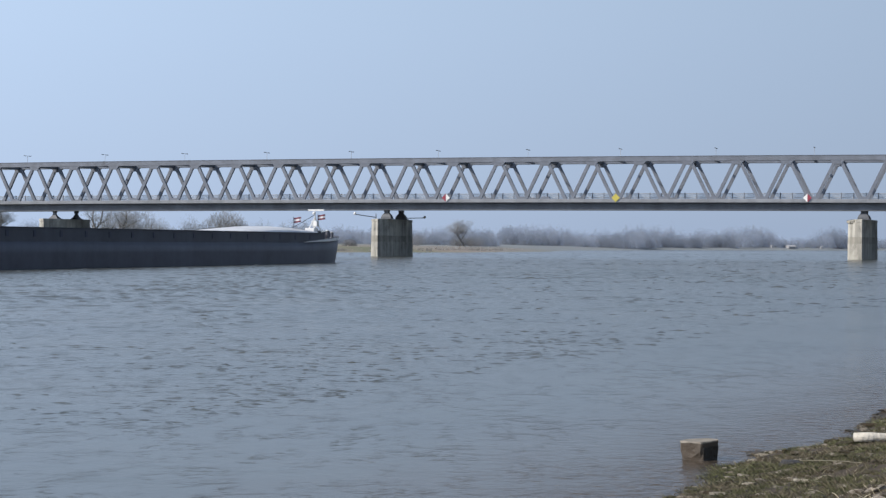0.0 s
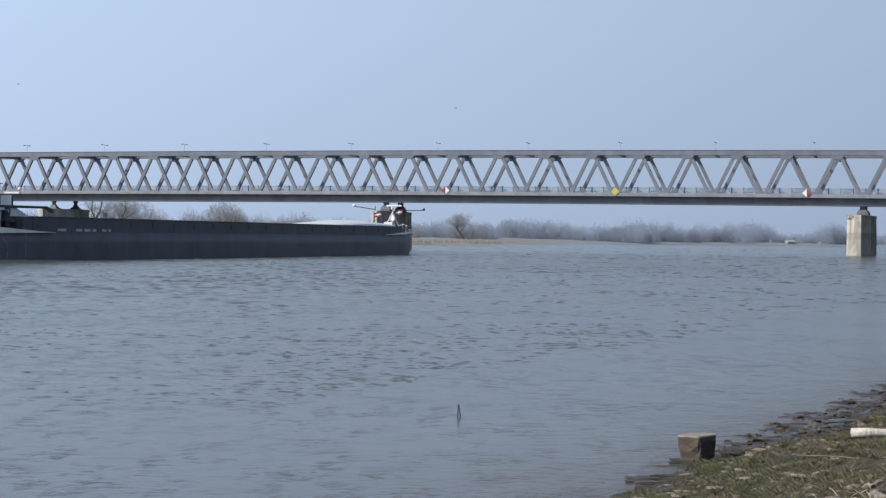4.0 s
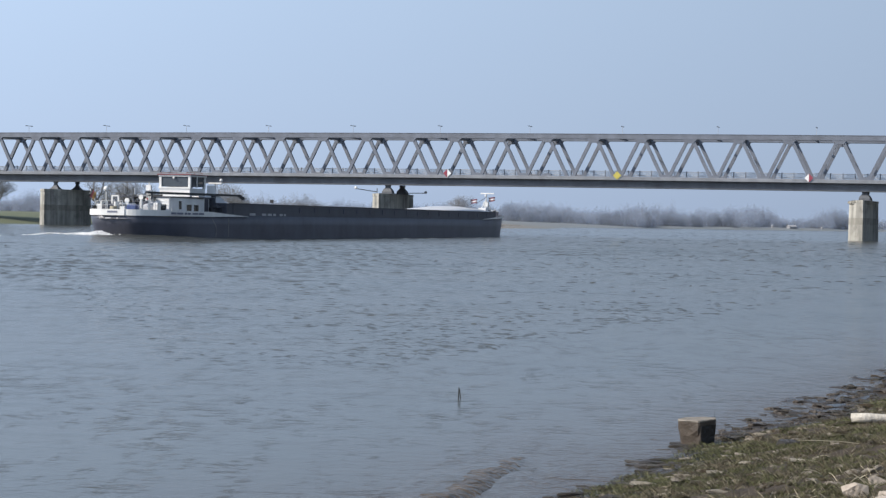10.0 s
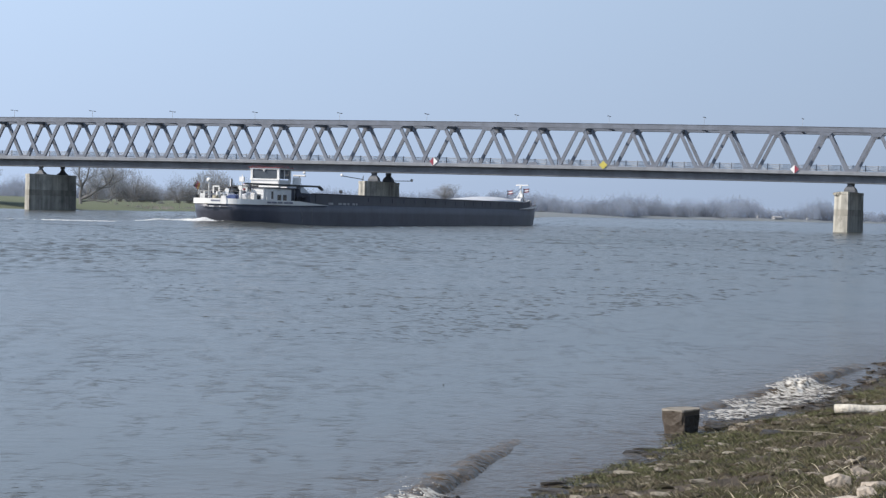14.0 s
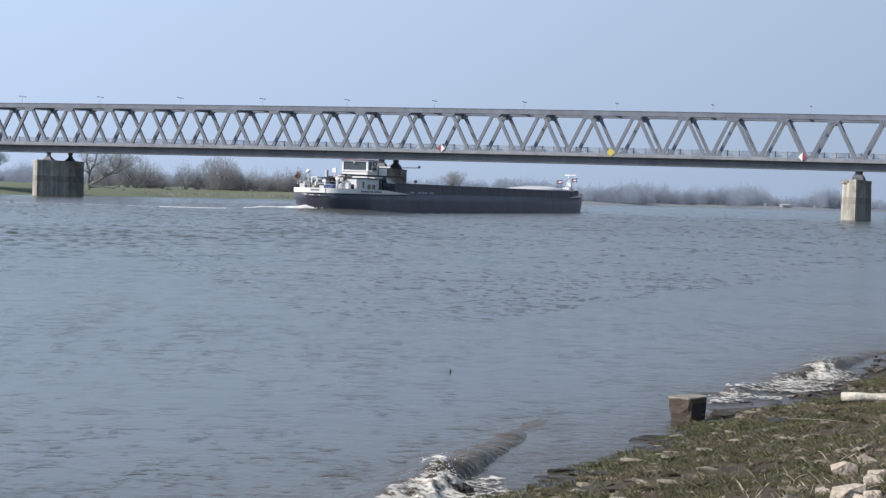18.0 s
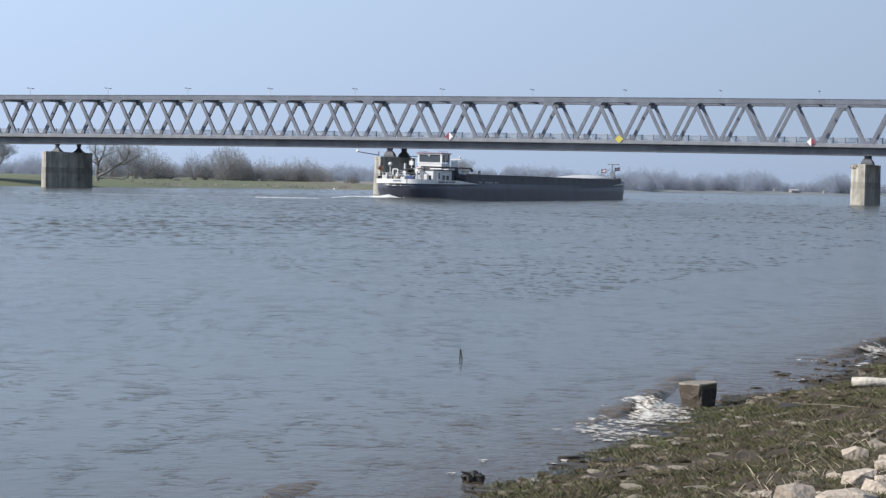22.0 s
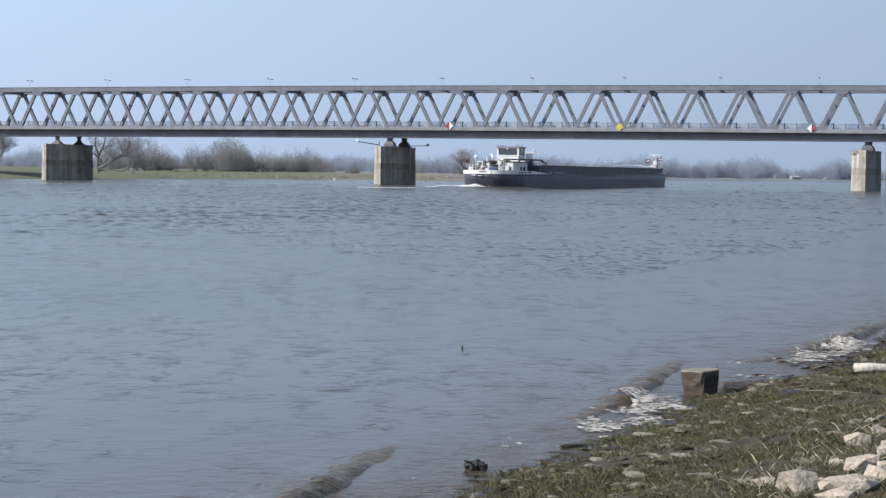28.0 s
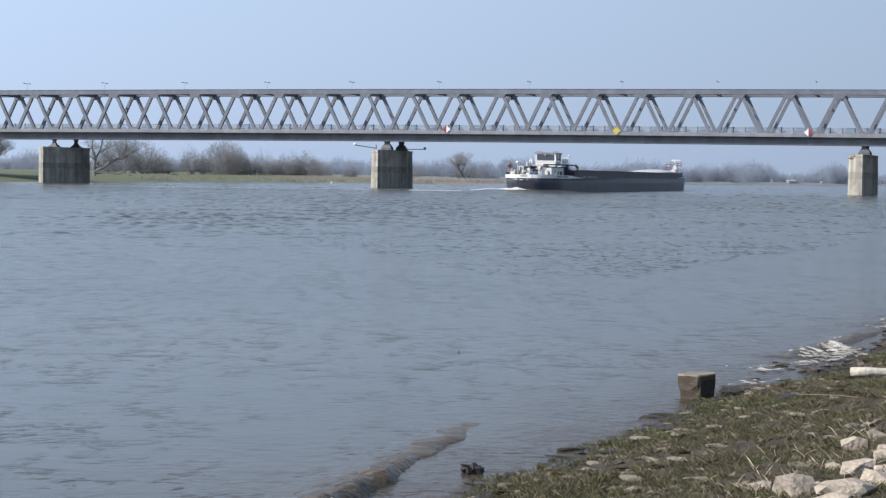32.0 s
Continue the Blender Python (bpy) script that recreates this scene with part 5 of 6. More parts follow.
# scraped weld marks and unreadable lettering on the side
for k_, (sa, za, sb, zb) in enumerate(((9.1, 1.6, 9.7, 1.1), (9.7, 1.1, 9.85, 0.6), (9.85, 0.6, 9.7, 0.1))):
    part("hull_scrape", bar((HB + 0.012, sa, za), (HB + 0.012, sb, zb), 0.1, 0.016, up=(1, 0, 0)), rust_paint, ship, "scraped pale mark on the hull")
for k_ in range(17):
    s_ = 26.0 + 3.35 * k_
    part("coaming_stiffener", box(3.55, 3.59, s_, s_ + 0.3, 2.25, 2.7), hull_stripe, ship)
for s_ in (9.6, 10.4, 11.4, 12.4):
    part("deck_rail_post", rod((3.3, s_, 1.85), (3.3, s_, 2.62), 0.03, n=5), black_paint, ship)
part("deck_rail", bar((3.3, 9.6, 2.6), (3.3, 12.4, 2.6), 0.04, 0.04), black_paint, ship)
part("letter_bar", box(-0.45, 0.4, 0.005, 0.02, 1.96, 2.1), letter_navy, ship)
for x_, w_ in ((-1.1, 0.12), (-0.6, 0.45), (0.35, 0.12)):
    part("letter_bar", box(x_, x_ + w_, 0.0, 0.08, 1.5, 1.6), letter_paint, ship)
part("hull_seam", box(HB + 0.004, HB + 0.02, 11.9, 12.0, 0.2, 1.7), rust_paint, ship)
for s0, wd in ((16.0, 1.1), (18.4, 0.8), (19.5, 0.8), (20.6, 0.5), (21.9, 0.6), (22.8, 0.35)):
    part("letter_bar", box(3.555, 3.57, s0, s0 + wd, 1.93, 2.12), letter_paint, ship)
for s0, wd in ((2.2, 0.8), (3.1, 1.0), (4.35, 0.35), (4.8, 0.5), (5.6, 0.9), (6.6, 0.9)):
    part("letter_bar", box(HB + 0.09, HB + 0.1, s0, s0 + wd, 1.9, 2.05), letter_navy, ship)
pan = part("signal_staff", rod((-1.0, 30.0, 2.1), (-1.0, 30.0, 3.2), 0.02), black_paint, ship)
part("signal_panel", box(-1.17, -0.83, 29.97, 30.03, 3.1, 3.42), black_paint, pan)


def foam_patch(name, rng, spots, parent, label="", material=None):
    """Froth: many low uneven blobs; each spot is x, y, z, size."""
    vs, fs = [], []
    n = 5
    for x, y, z, s in spots:
        i = len(vs)
        rad = [s * rng.uniform(0.6, 1.2) for _ in range(n)]
        for f, dz in ((1.0, -0.3), (0.7, 0.22)):
            for k in range(n):
                a = 2 * math.pi * k / n
                vs.append((x + f * rad[k] * math.cos(a), y + f * rad[k] * math.sin(a), z + dz * s))
        vs.append((x, y, z + s * 0.42))
        for k in range(n):
            j = (k + 1) % n
            fs += [(i + k, i + j, i + n + j, i + n + k), (i + n + k, i + n + j, i + 2 * n)]
    return raw(name, vs, fs, material or wake_white, parent, label, smooth=True)


# the stern wave heaps up round the quarters
def heap(x, s_):
    """Height of the stern wave at a place beside the ship."""
    up = 0.34 * (max(0.0, 1 - s_ / 17.0) ** 1.2 if s_ > 0 else max(0.0, 1 + s_ / 22.0) ** 1.6)
    return -0.06 + (up + 0.06) * math.cos(math.pi / 2 * min(1.0, max(0.0, abs(x) - 3.0) / 4.8)) * (1 + 0.1 * math.sin(2.1 * s_ + x / 0.6))


rings = []
for k in range(41):
    s_ = -22.0 + 1.0 * k
    rings.append([(0.6 * j, s_, heap(0.6 * j, s_)) for j in range(-13, 14)])
vs = [p for r in rings for p in r]
fs = [(k * 27 + j, k * 27 + j + 1, k * 27 + j + 28, k * 27 + j + 27) for k in range(40) for j in range(26)]
raw("stern_wave", vs, fs, river_water, ship, "smooth stern wave along the hull", smooth=True)
wrng = random.Random(21)
spots = []
for _ in range(520):
    x = wrng.gauss(-1.0, 0.75)
    d = abs(wrng.gauss(0, 1.0))
    top = 0.3 * math.exp(-((x + 0.7) / 0.8) ** 2) * math.exp(-(d / 1.1) ** 2)
    spots.append((x, -0.3 - d, heap(x, -0.3 - d) + top * wrng.uniform(0.3, 1.0), wrng.uniform(0.03, 0.09)))
foam_patch("stern_wash", wrng, spots, ship, "white churned stern wash")["kind"] = "stuff"
# the stern wave breaks in a thin line abeam of the ship
spots = []
for d0, d1, n_, big in ((0.5, 6.6, 300, 0.07), (8.0, 14.6, 280, 0.055), (14.6, 24.0, 130, 0.03), (24.0, 64.0, 520, 0.035)):
    for _ in range(n_):
        d = wrng.uniform(d0, d1)
        x, y = -0.94 * d, -0.33 * d + wrng.gauss(0, 0.16) + 0.2 * math.sin(d * 0.9)
        spots.append((x, y, max(0.0, heap(x, y)) + 0.03 + 0.05 * wrng.random(), big * wrng.uniform(0.4, 1.1)))
foam_patch("wake_froth", wrng, spots, ship, "thin white line of wake froth")["kind"] = "stuff"
spots = [(3.2 + wrng.gauss(0, 0.3) + 0.7 * u, 90.0 - 5 * u + wrng.gauss(0, 0.3), 0.03, wrng.uniform(0.02, 0.06)) for u in [wrng.random() for _ in range(70)]]
foam_patch("bow_froth", wrng, spots, ship)["kind"] = "stuff"


# ---- trees ----
def grow_tree(seed, h, spread, trunks=1, twig=1.0, depth=4, lean=0.25, mains=()):
    """Verts and faces of the wood and of the twigs of one bare tree."""
    rng = random.Random(seed)
    wood, wf, fine, ff = [], [], [], []

    def seg(store, faces, p, q, r0, r1, n):
        d = (q - p).normalized()
        a = d.orthogonal().normalized()
        b = d.cross(a)
        i = len(store)
        for c, r in ((p, r0), (q, r1)):
            for k in range(n):
                t = 2 * math.pi * k / n
                store.append(tuple(c + a * (r * math.cos(t)) + b * (r * math.sin(t))))
        for k in range(n):
            faces.append((i + k, i + (k + 1) % n, i + n + (k + 1) % n, i + n + k))

    def limb(p, d, ln, r, level):
        parts_ = 3 if level < 2 else 2
        for k in range(parts_):
            q = p + d * (ln / parts_)
            r1 = r * (0.82 if level < 2 else 0.7)
            if level >= depth - 1:
                seg(fine, ff, p, q, r * 0.55, r1 * 0.5, 3)
            else:
                seg(wood, wf, p, q, r, r1, 6 if level == 0 else 4)
            p, r = q, r1
            bend = Vector((rng.gauss(0, 1), rng.gauss(0, 1), rng.gauss(0.25, 0.8)))
            d = (d + bend * 0.16).normalized()
            if level < depth and (k > 0 or level > 0 or trunks > 1):
                for _ in range(2 if level < depth - 1 else 3):
                    out = Vector((rng.gauss(0, 1) * spread, rng.gauss(0, 1) * spread, rng.uniform(-0.25, 0.8))).normalized()
                    limb(p, (d * 0.6 + out * 0.75).normalized(), ln * rng.uniform(0.48, 0.72), r * 0.62, level + 1)
        if level < depth:
            limb(p, d, ln * 0.6, r * 0.9, level + 1)
        else:
            for _ in range(6):
                e = (d + Vector((rng.gauss(0, 0.7), rng.gauss(0, 0.7), rng.gauss(0.1, 0.6)))).normalized() * (0.1 * h * rng.uniform(0.5, 1.1))
                s = e.orthogonal().normalized() * (0.0016 * h)
                i = len(fine)
                fine.extend((tuple(p - s), tuple(p + s), tuple(p + e)))
                ff.append((i, i + 1, i + 2))

    # given main limbs: lists of place and thickness, with side limbs along them
    for line in mains:
        for (x0, z0, r0), (x1, z1, r1) in zip(line, line[1:]):
            p, q = Vector((x0, rng.gauss(0, 0.15), z0)), Vector((x1, rng.gauss(0, 0.15), z1))
            seg(wood, wf, p, q, r0, r1, 7)
            for _ in range(4 if z1 > 1.5 else 1):
                out = Vector((rng.gauss(0, 0.8), rng.gauss(0, 0.6), rng.uniform(0.3, 1.0))).normalized()
                limb(p.lerp(q, rng.uniform(0.5, 1.0)), out, h * rng.uniform(0.16, 0.26), r1 * 0.55, 2)
    for k in range(trunks):
        d = Vector((rng.gauss(0, lean), rng.gauss(0, lean), 1)).normalized()
        limb(Vector((rng.gauss(0, 0.3) * (trunks > 1), rng.gauss(0, 0.3) * (trunks > 1), -0.3)), d, h * rng.uniform(0.36, 0.44), h * (0.032 if trunks < 3 else 0.02) * twig, 0)
    return wood, wf, fine, ff


def grow_thicket(seed, stems, twigs_, base, ragged):
    """Verts and faces of a dome of stems and hair-thin twigs that reaches to the ground; one unit high and wide."""
    rs = np.random.RandomState(seed)
    ph = rs.uniform(0, 6.28, 6)

    def reach(az, el):
        return 1 + ragged * (0.5 * np.sin(2 * az + ph[0]) * np.cos(el) + 0.55 * np.sin(3 * az + ph[1] + 2.5 * el) + 0.4 * np.sin(5 * az + 5 * el + ph[2]) + 0.3 * np.sin(9 * az + 8 * el + ph[3]))

    wood, wf, fine, ff = [], [], [], []
    ends = []
    for _ in range(stems):
        az, el = rs.uniform(0, 6.28), math.asin(rs.uniform(0.15, 1.0))
        r = 0.88 * float(reach(az, el))
        tip = Vector((0.5 * r * math.cos(el) * math.cos(az), 0.5 * r * math.cos(el) * math.sin(az), 0.1 + 0.88 * r * math.sin(el) * 0.9))
        p = Vector((rs.normal(0, 0.07), rs.normal(0, 0.07), -0.06))
        mid = p.lerp(tip, 0.5) + Vector((rs.normal(0, 0.05), rs.normal(0, 0.05), 0.08))
        ends.append((p, mid, tip))
        for a, b_, r0, r1 in ((p, mid, 0.009, 0.006), (mid, tip, 0.006, 0.003)):
            d = (b_ - a).normalized()
            u = d.orthogonal().normalized()
            v = d.cross(u)
            i = len(wood)
            for c, rr in ((a, r0), (b_, r1)):
                for k in range(4):
                    t = math.pi / 2 * k
                    wood.append(tuple(c + u * (rr * math.cos(t)) + v * (rr * math.sin(t))))
            for k in range(4):
                wf.append((i + k, i + (k + 1) % 4, i + 4 + (k + 1) % 4, i + 4 + k))
    az = rs.uniform(0, 6.28, twigs_)
    el = np.arcsin(rs.uniform(0.0, 1.0, twigs_) ** 1.35)
    depth = rs.uniform(0.18, 1.0, twigs_) ** 0.55
    clump = 0.5 + 0.5 * np.sin(4 * az + ph[4] + 3 * el) * np.sin(6 * el + ph[5] + 2 * az)
    depth = depth * (0.86 + 0.14 * clump)
    r = reach(az, el) * depth
    P = np.stack((0.5 * r * np.cos(el) * np.cos(az), 0.5 * r * np.cos(el) * np.sin(az), base + (0.97 - base) * r * np.sin(el)), -1)
    out = P / np.maximum(np.linalg.norm(P, axis=1, keepdims=True), 0.05)
    D = out * 0.8 + np.array((0, 0, 0.45)) + rs.normal(0, 0.4, P.shape)
    D /= np.linalg.norm(D, axis=1, keepdims=True)
    L = rs.uniform(0.03, 0.105, (twigs_, 1))
    S = np.cross(D, rs.normal(0, 1, P.shape))
    S /= np.linalg.norm(S, axis=1, keepdims=True)
    W = rs.uniform(0.0026, 0.0058, (twigs_, 1))
    V = np.stack((P - S * W, P + S * W, P + D * L), 1).reshape(-1, 3)
    F = np.arange(3 * twigs_).reshape(-1, 3)
    return wood, wf, V.tolist(), F.tolist()


def unit(wood, fine):
    """Scales a tree to a height of one and centres its foot."""
    pts = np.array(wood + fine)
    top = np.percentile(pts[:, 2], 99.5)
    wide = np.percentile(np.abs(pts[:, :2]), 97)
    f = np.array((0.5 / wide, 0.5 / wide, 1 / top))
    return (np.array(wood) * f).tolist(), (np.array(fine) * f).tolist()


def at_ground(x, y, rot=0):
    return pose(x, y, float(height(np.array([x]), np.array([y]))[0]) - 0.05, 0, 0, rot)


# bare trees: seed, spread, trunks, depth, lean, label
KINDS = {
    "willow": (11, 0.9, 1, 4, 0.35, "bare spreading grey willow on the far bank"),
    "crown": (23, 0.8, 2, 4, 0.2, "tall bare grey tree on the far bank"),
}
# thickets: seed, stems, twigs, height of the lowest twigs, raggedness, label
THICKETS = {
    "dome": (61, 26, 13000, 0.02, 0.09, "dense rounded olive-grey willow on the far bank"),
    "bush": (62, 22, 10000, 0.03, 0.2, "bushy bare grey willow thicket on the far bank"),
    "loose": (63, 20, 7600, 0.08, 0.28, "loose bare grey willow bush on the far bank"),
    "ragged": (64, 30, 11000, 0.0, 0.32, "ragged bare grey thicket on the far bank"),
}
FIRST = {}


def plant(kind, bearing, dist, tall, wide, rot, look_):
    x, y = bearing / 1000.0 * dist, dist
    tall -= 0.55 if look_ != "far" and tall > 3 else 0.0
    wide *= 1.0 if kind in KINDS else 1.25
    tall *= 1.0 if kind in KINDS else 1.2
    m = at_ground(x, y, rot) @ Matrix.Diagonal((wide, wide, tall, 1))
    if look_ == "far":
        m = Matrix.Translation((0, 0, -0.5)) @ m
    key = (kind, look_)
    if key not in FIRST:
        if kind in KINDS:
            seed, sp, tr, dp, ln, lb = KINDS[kind]
            wood, wf, fine, ff = grow_tree(seed, 9, sp, tr, 1.0, dp, ln)
            wood, fine = unit(wood, fine)
        else:
            *shape, lb = THICKETS[kind]
            wood, wf, fine, ff = grow_thicket(*shape)
        t = thing("tree", m, lb if look_ != "far" else "bare tree in the distant river woods, haze in its colour", "tree", "trees on the far bank" if look_ != "far" else "distant woods")
        # far trunks and crowns share the haze-paled colour
        raw("trunk", wood, wf, bark if look_ != "far" else haze_twigs, t)
        raw("crown", fine, ff, {"far": haze_twigs, "green": twigs_green}.get(look_, twigs), t)
        FIRST[key] = t
        return t
    o = copy_thing(FIRST[key], Matrix.Identity(4))
    o.matrix_basis = m
    return o


# the old willow by the far pier, with a long leaning limb and a fallen one
WILLOW_BOUGHS = (((0, -0.3, 0.34), (-0.15, 1.5, 0.3), (0.1, 3.2, 0.26), (-0.5, 5.2, 0.18), (-0.4, 7.6, 0.1)),
         ((0.1, 3.2, 0.22), (1.1, 5.0, 0.17), (1.6, 7.4, 0.1)),
         ((0.0, 0.7, 0.28), (1.9, 1.6, 0.24), (3.9, 3.0, 0.2), (5.6, 4.2, 0.15), (6.3, 5.6, 0.1), (6.2, 7.0, 0.06)),
         ((3.9, 3.0, 0.12), (5.5, 3.3, 0.09), (7.4, 4.6, 0.05)),
         ((0.2, 0.3, 0.18), (2.5, 0.55, 0.15), (5.0, 0.25, 0.12), (6.8, 1.4, 0.08), (7.6, 2.4, 0.04)))
wood, wf, fine, ff = grow_tree(41, 9, 0.9, 0, 1.0, 4, 0.3, WILLOW_BOUGHS)
old = thing("tree", at_ground(-0.2005 * 340, 340, 0), "old bare willow with leaning and fallen limbs on far bank", "tree", "trees on the far bank")
raw("trunk", wood, wf, bark, old)
raw("crown", fine, ff, twigs, old)

rng = random.Random(5)
# along the meadow: kind, bearing, distance, height, width
for k, bb, d, h, w, lk in (("willow", -262, 345, 9.0, 9, ""), ("bush", -193, 352, 7.3, 5.2, ""), ("willow", -183, 357, 8.2, 6.5, ""), ("loose", -179, 362, 7.6, 5, ""), ("loose", -171, 358, 7.2, 8, ""), ("bush", -165, 366, 5.8, 6, ""), ("loose", -159, 366, 4.5, 5, ""),
                        ("dome", -154, 350, 1.3, 1.3, ""), ("loose", -145, 372, 6.4, 6.0, ""), ("loose", -137, 374, 5.3, 3.6, ""), ("dome", -124.5, 388, 8.2, 10.2, "green"), ("dome", -118, 392, 5.8, 6.5, "green"),
                        ("loose", -108, 440, 5.0, 6, ""), ("loose", -103, 444, 5.8, 6.5, ""), ("bush", -96, 450, 4.3, 6, ""), ("bush", -90, 447, 5.2, 6, ""), ("ragged", -84.5, 452, 5.7, 5, ""), ("bush", -77, 452, 5.9, 8, ""), ("bush", -69, 462, 4.4, 6, ""),
                        ("dome", -52, 446, 1.7, 3.4, ""), ("loose", -13, 560, 4.2, 6, ""), ("willow", 15.5, 560, 9.2, 14.5, ""), ("loose", 12, 562, 4.0, 6, ""), ("loose", 19, 570, 3.6, 7, "")):
    if -195 < bb < -115:
        # these stand well back on the meadow
        far_ = (d + 45) / d
        d, h, w = d + 45, h * far_ - 0.9, w * far_
    plant(k, bb, d, h, w, rng.uniform(0, 360), lk)
# distant woods: elevation of the tree tops, in milliradians, by bearing
TOPS = ((-300, 6), (-250, 7), (-245, 8), (-238, 10.7), (-230, 9), (-222, 6), (-190, 7), (-150, 6.5), (-110, 6), (-67, 7), (-58, 9), (-52, 7.5), (-46, 8.2), (-36, 7), (-15, 6.5), (2, 8), (16, 8.5), (28, 9), (33, 6.5), (41, 9.7), (61, 9.8), (74, 8.9), (84, 7), (88, 6), (94, 7.7), (108, 9), (119, 10.4), (126, 8.6), (132, 9.4), (137, 9.6), (141, 6.5), (150, 8.4), (163, 8.5), (172, 9.5), (187, 10.7), (194, 9.4), (198, 4.7), (213, 5.1), (220, 4.6), (223, 8.6), (230, 10.6), (236, 9), (240, 4.6), (258, 4.4), (300, 5))


def shore_at(bearing):
    """Distance of the far shoreline along a bearing."""
    d = np.arange(280.0, 1200.0, 4.0)
    land = far_side(bearing / 1000 * d, d) > 0
    return float(d[np.argmax(land)]) if land.any() else 1000.0


b = -285.0
while b < 275:
    i = max(j for j, q in enumerate(TOPS) if q[0] <= b)
    (b0, s0), (b1, s1) = TOPS[i], TOPS[i + 1]
    el = (s0 + (s1 - s0) * (b - b0) / (b1 - b0)) / 1000
    near = b < 33
    for row in range(2):
        d = (600 if near else max(760, shore_at(b) + 14)) + row * 30 + rng.uniform(0, 25)
        tall = 1.15 + el * d * rng.uniform(0.8, 1.02) * (1.0 if row else 0.82)
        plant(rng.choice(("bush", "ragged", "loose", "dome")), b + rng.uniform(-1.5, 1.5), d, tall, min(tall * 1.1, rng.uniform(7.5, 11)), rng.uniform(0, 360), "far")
    b += rng.uniform(2.4, 4.0)
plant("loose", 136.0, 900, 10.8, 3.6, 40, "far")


# houses beyond the far bank
def cottage(bearing, d, w, h, rot, label, roof):
    x, y = bearing / 1000 * d, d
    t = thing("house", at_ground(x, y, rot), label, "house", "far houses")
    dp, ov = w * 0.9, 0.12 * w
    part("wall", box(-w, w, -dp, dp, 0, h), house_white, t)
    bm = bmesh.new()
    v = [bm.verts.new(q) for q in ((-w - ov, -dp - ov, h), (w + ov, -dp - ov, h), (w + ov, dp + ov, h), (-w - ov, dp + ov, h), (-w - ov, 0, h + 0.35 * w), (w + ov, 0, h + 0.35 * w))]
    for f in ((0, 1, 5, 4), (2, 3, 4, 5), (0, 4, 3), (1, 2, 5), (3, 2, 1, 0)):
        bm.faces.new([v[i] for i in f])
    part("roof", bm, roof, t)
    for k in (-0.5, 0.5) if w > 1 else (0.1,):
        part("window", box(w * k - 0.16 * w, w * k + 0.16 * w, -dp - 0.05, -dp + 0.02, h * 0.45, h * 0.75), glass_dark, t)


for bb, w, h, lb in ((206, 2.0, 0.9, "low white house before the distant woods"), (195, 0.55, 1.2, "small white hut near the distant shore"), (224, 0.6, 1.2, "small white hut under the distant trees")):
    cottage(bb, shore_at(bb) + 10, w, h, 15, lb, house_white)

# reeds along the far shore, one uneven belt
rr2 = np.random.RandomState(3)
vs, fs = [], []
for a_, b2 in zip(FAR[6:13], FAR[7:14]):
    seg_ = b2 - a_
    ln = float(np.hypot(*seg_))
    nrm = np.array((-seg_[1], seg_[0])) / ln
    for _ in range(int(ln * 7)):
        q = a_ + seg_ * rr2.rand() + nrm * (2 + 26 * rr2.rand() ** 1.5)
        z = float(height(np.array([q[0]]), np.array([q[1]]))[0]) if rr2.rand() < 0.12 else 0.7
        hgt, wd = rr2.uniform(0.15, 0.45), rr2.uniform(0.15, 0.5)
        i = len(vs)
        vs += [(q[0] - wd, q[1], z - 0.5), (q[0] + wd, q[1] + 0.2, z - 0.5), (q[0] + rr2.uniform(-0.3, 0.3), q[1], z + hgt)]
        fs.append((i, i + 1, i + 2))
tagged(raw("reeds", vs, fs, reed_straw), "dry tan reeds along the far shore", "reeds", kind="stuff")

# ---- things on the near bank ----
def bank_z(x, y):
    return float(height(np.array([x]), np.array([y]))[0])


def spot(a, e):
    q = SHORE + ALONG * a + INLAND * e
    return float(q[0]), float(q[1])


blk = thing("stone_block", pose(2.34, 15.25, 0.0, 2, -2, 0), "squared brown stone block standing at the water's edge", "stone")
BLOCK = ((-0.172, 0.01), (-0.165, -0.03), (-0.09, -0.085), (-0.012, -0.135), (0.012, -0.133), (0.09, -0.075), (0.168, -0.012), (0.172, 0.03), (0.09, 0.1), (-0.1, 0.09))
brng = random.Random(8)


def block_ring(z, k, rough):
    return [(x * k + brng.uniform(-rough, rough), y * k + brng.uniform(-rough, rough), z + brng.uniform(-rough, rough) * 0.5) for x, y in BLOCK]


part("block", loft([block_ring(-0.25, 0.8, 0.004), block_ring(0.0, 0.86, 0.005), block_ring(0.06, 0.9, 0.006), block_ring(0.12, 0.95, 0.006), block_ring(0.186, 0.985, 0.004)]), stone_brown, blk)
part("top_rim", loft([block_ring(0.186, 0.99, 0.003), block_ring(0.195, 1.01, 0.004), block_ring(0.202, 0.97, 0.003), block_ring(0.199, 0.6, 0.002)]), stone_rim, blk, "pale top of the block")
# thin skin over the right face, its shade put into the colour
bm = bmesh.new()
prev = None
for z, k in ((-0.05, 0.84), (0.05, 0.9), (0.11, 0.945), (0.15, 0.968)):
    ring = []
    for (x, y), o in ((BLOCK[4], 0.008), (BLOCK[5], 0.01), (BLOCK[6], 0.008), (BLOCK[6], -0.01), (BLOCK[4], -0.01)):
        ring.append(bm.verts.new((x * k + o * 0.55, y * k - o, z)))
    if prev:
        for i in range(5):
            bm.faces.new((prev[i], prev[(i + 1) % 5], ring[(i + 1) % 5], ring[i]))
    else:
        bm.faces.new(ring)
    prev = ring
bm.faces.new(prev)
part("shaded_side", bm, stone_shaded, blk, "dark shaded, wet side of the block")

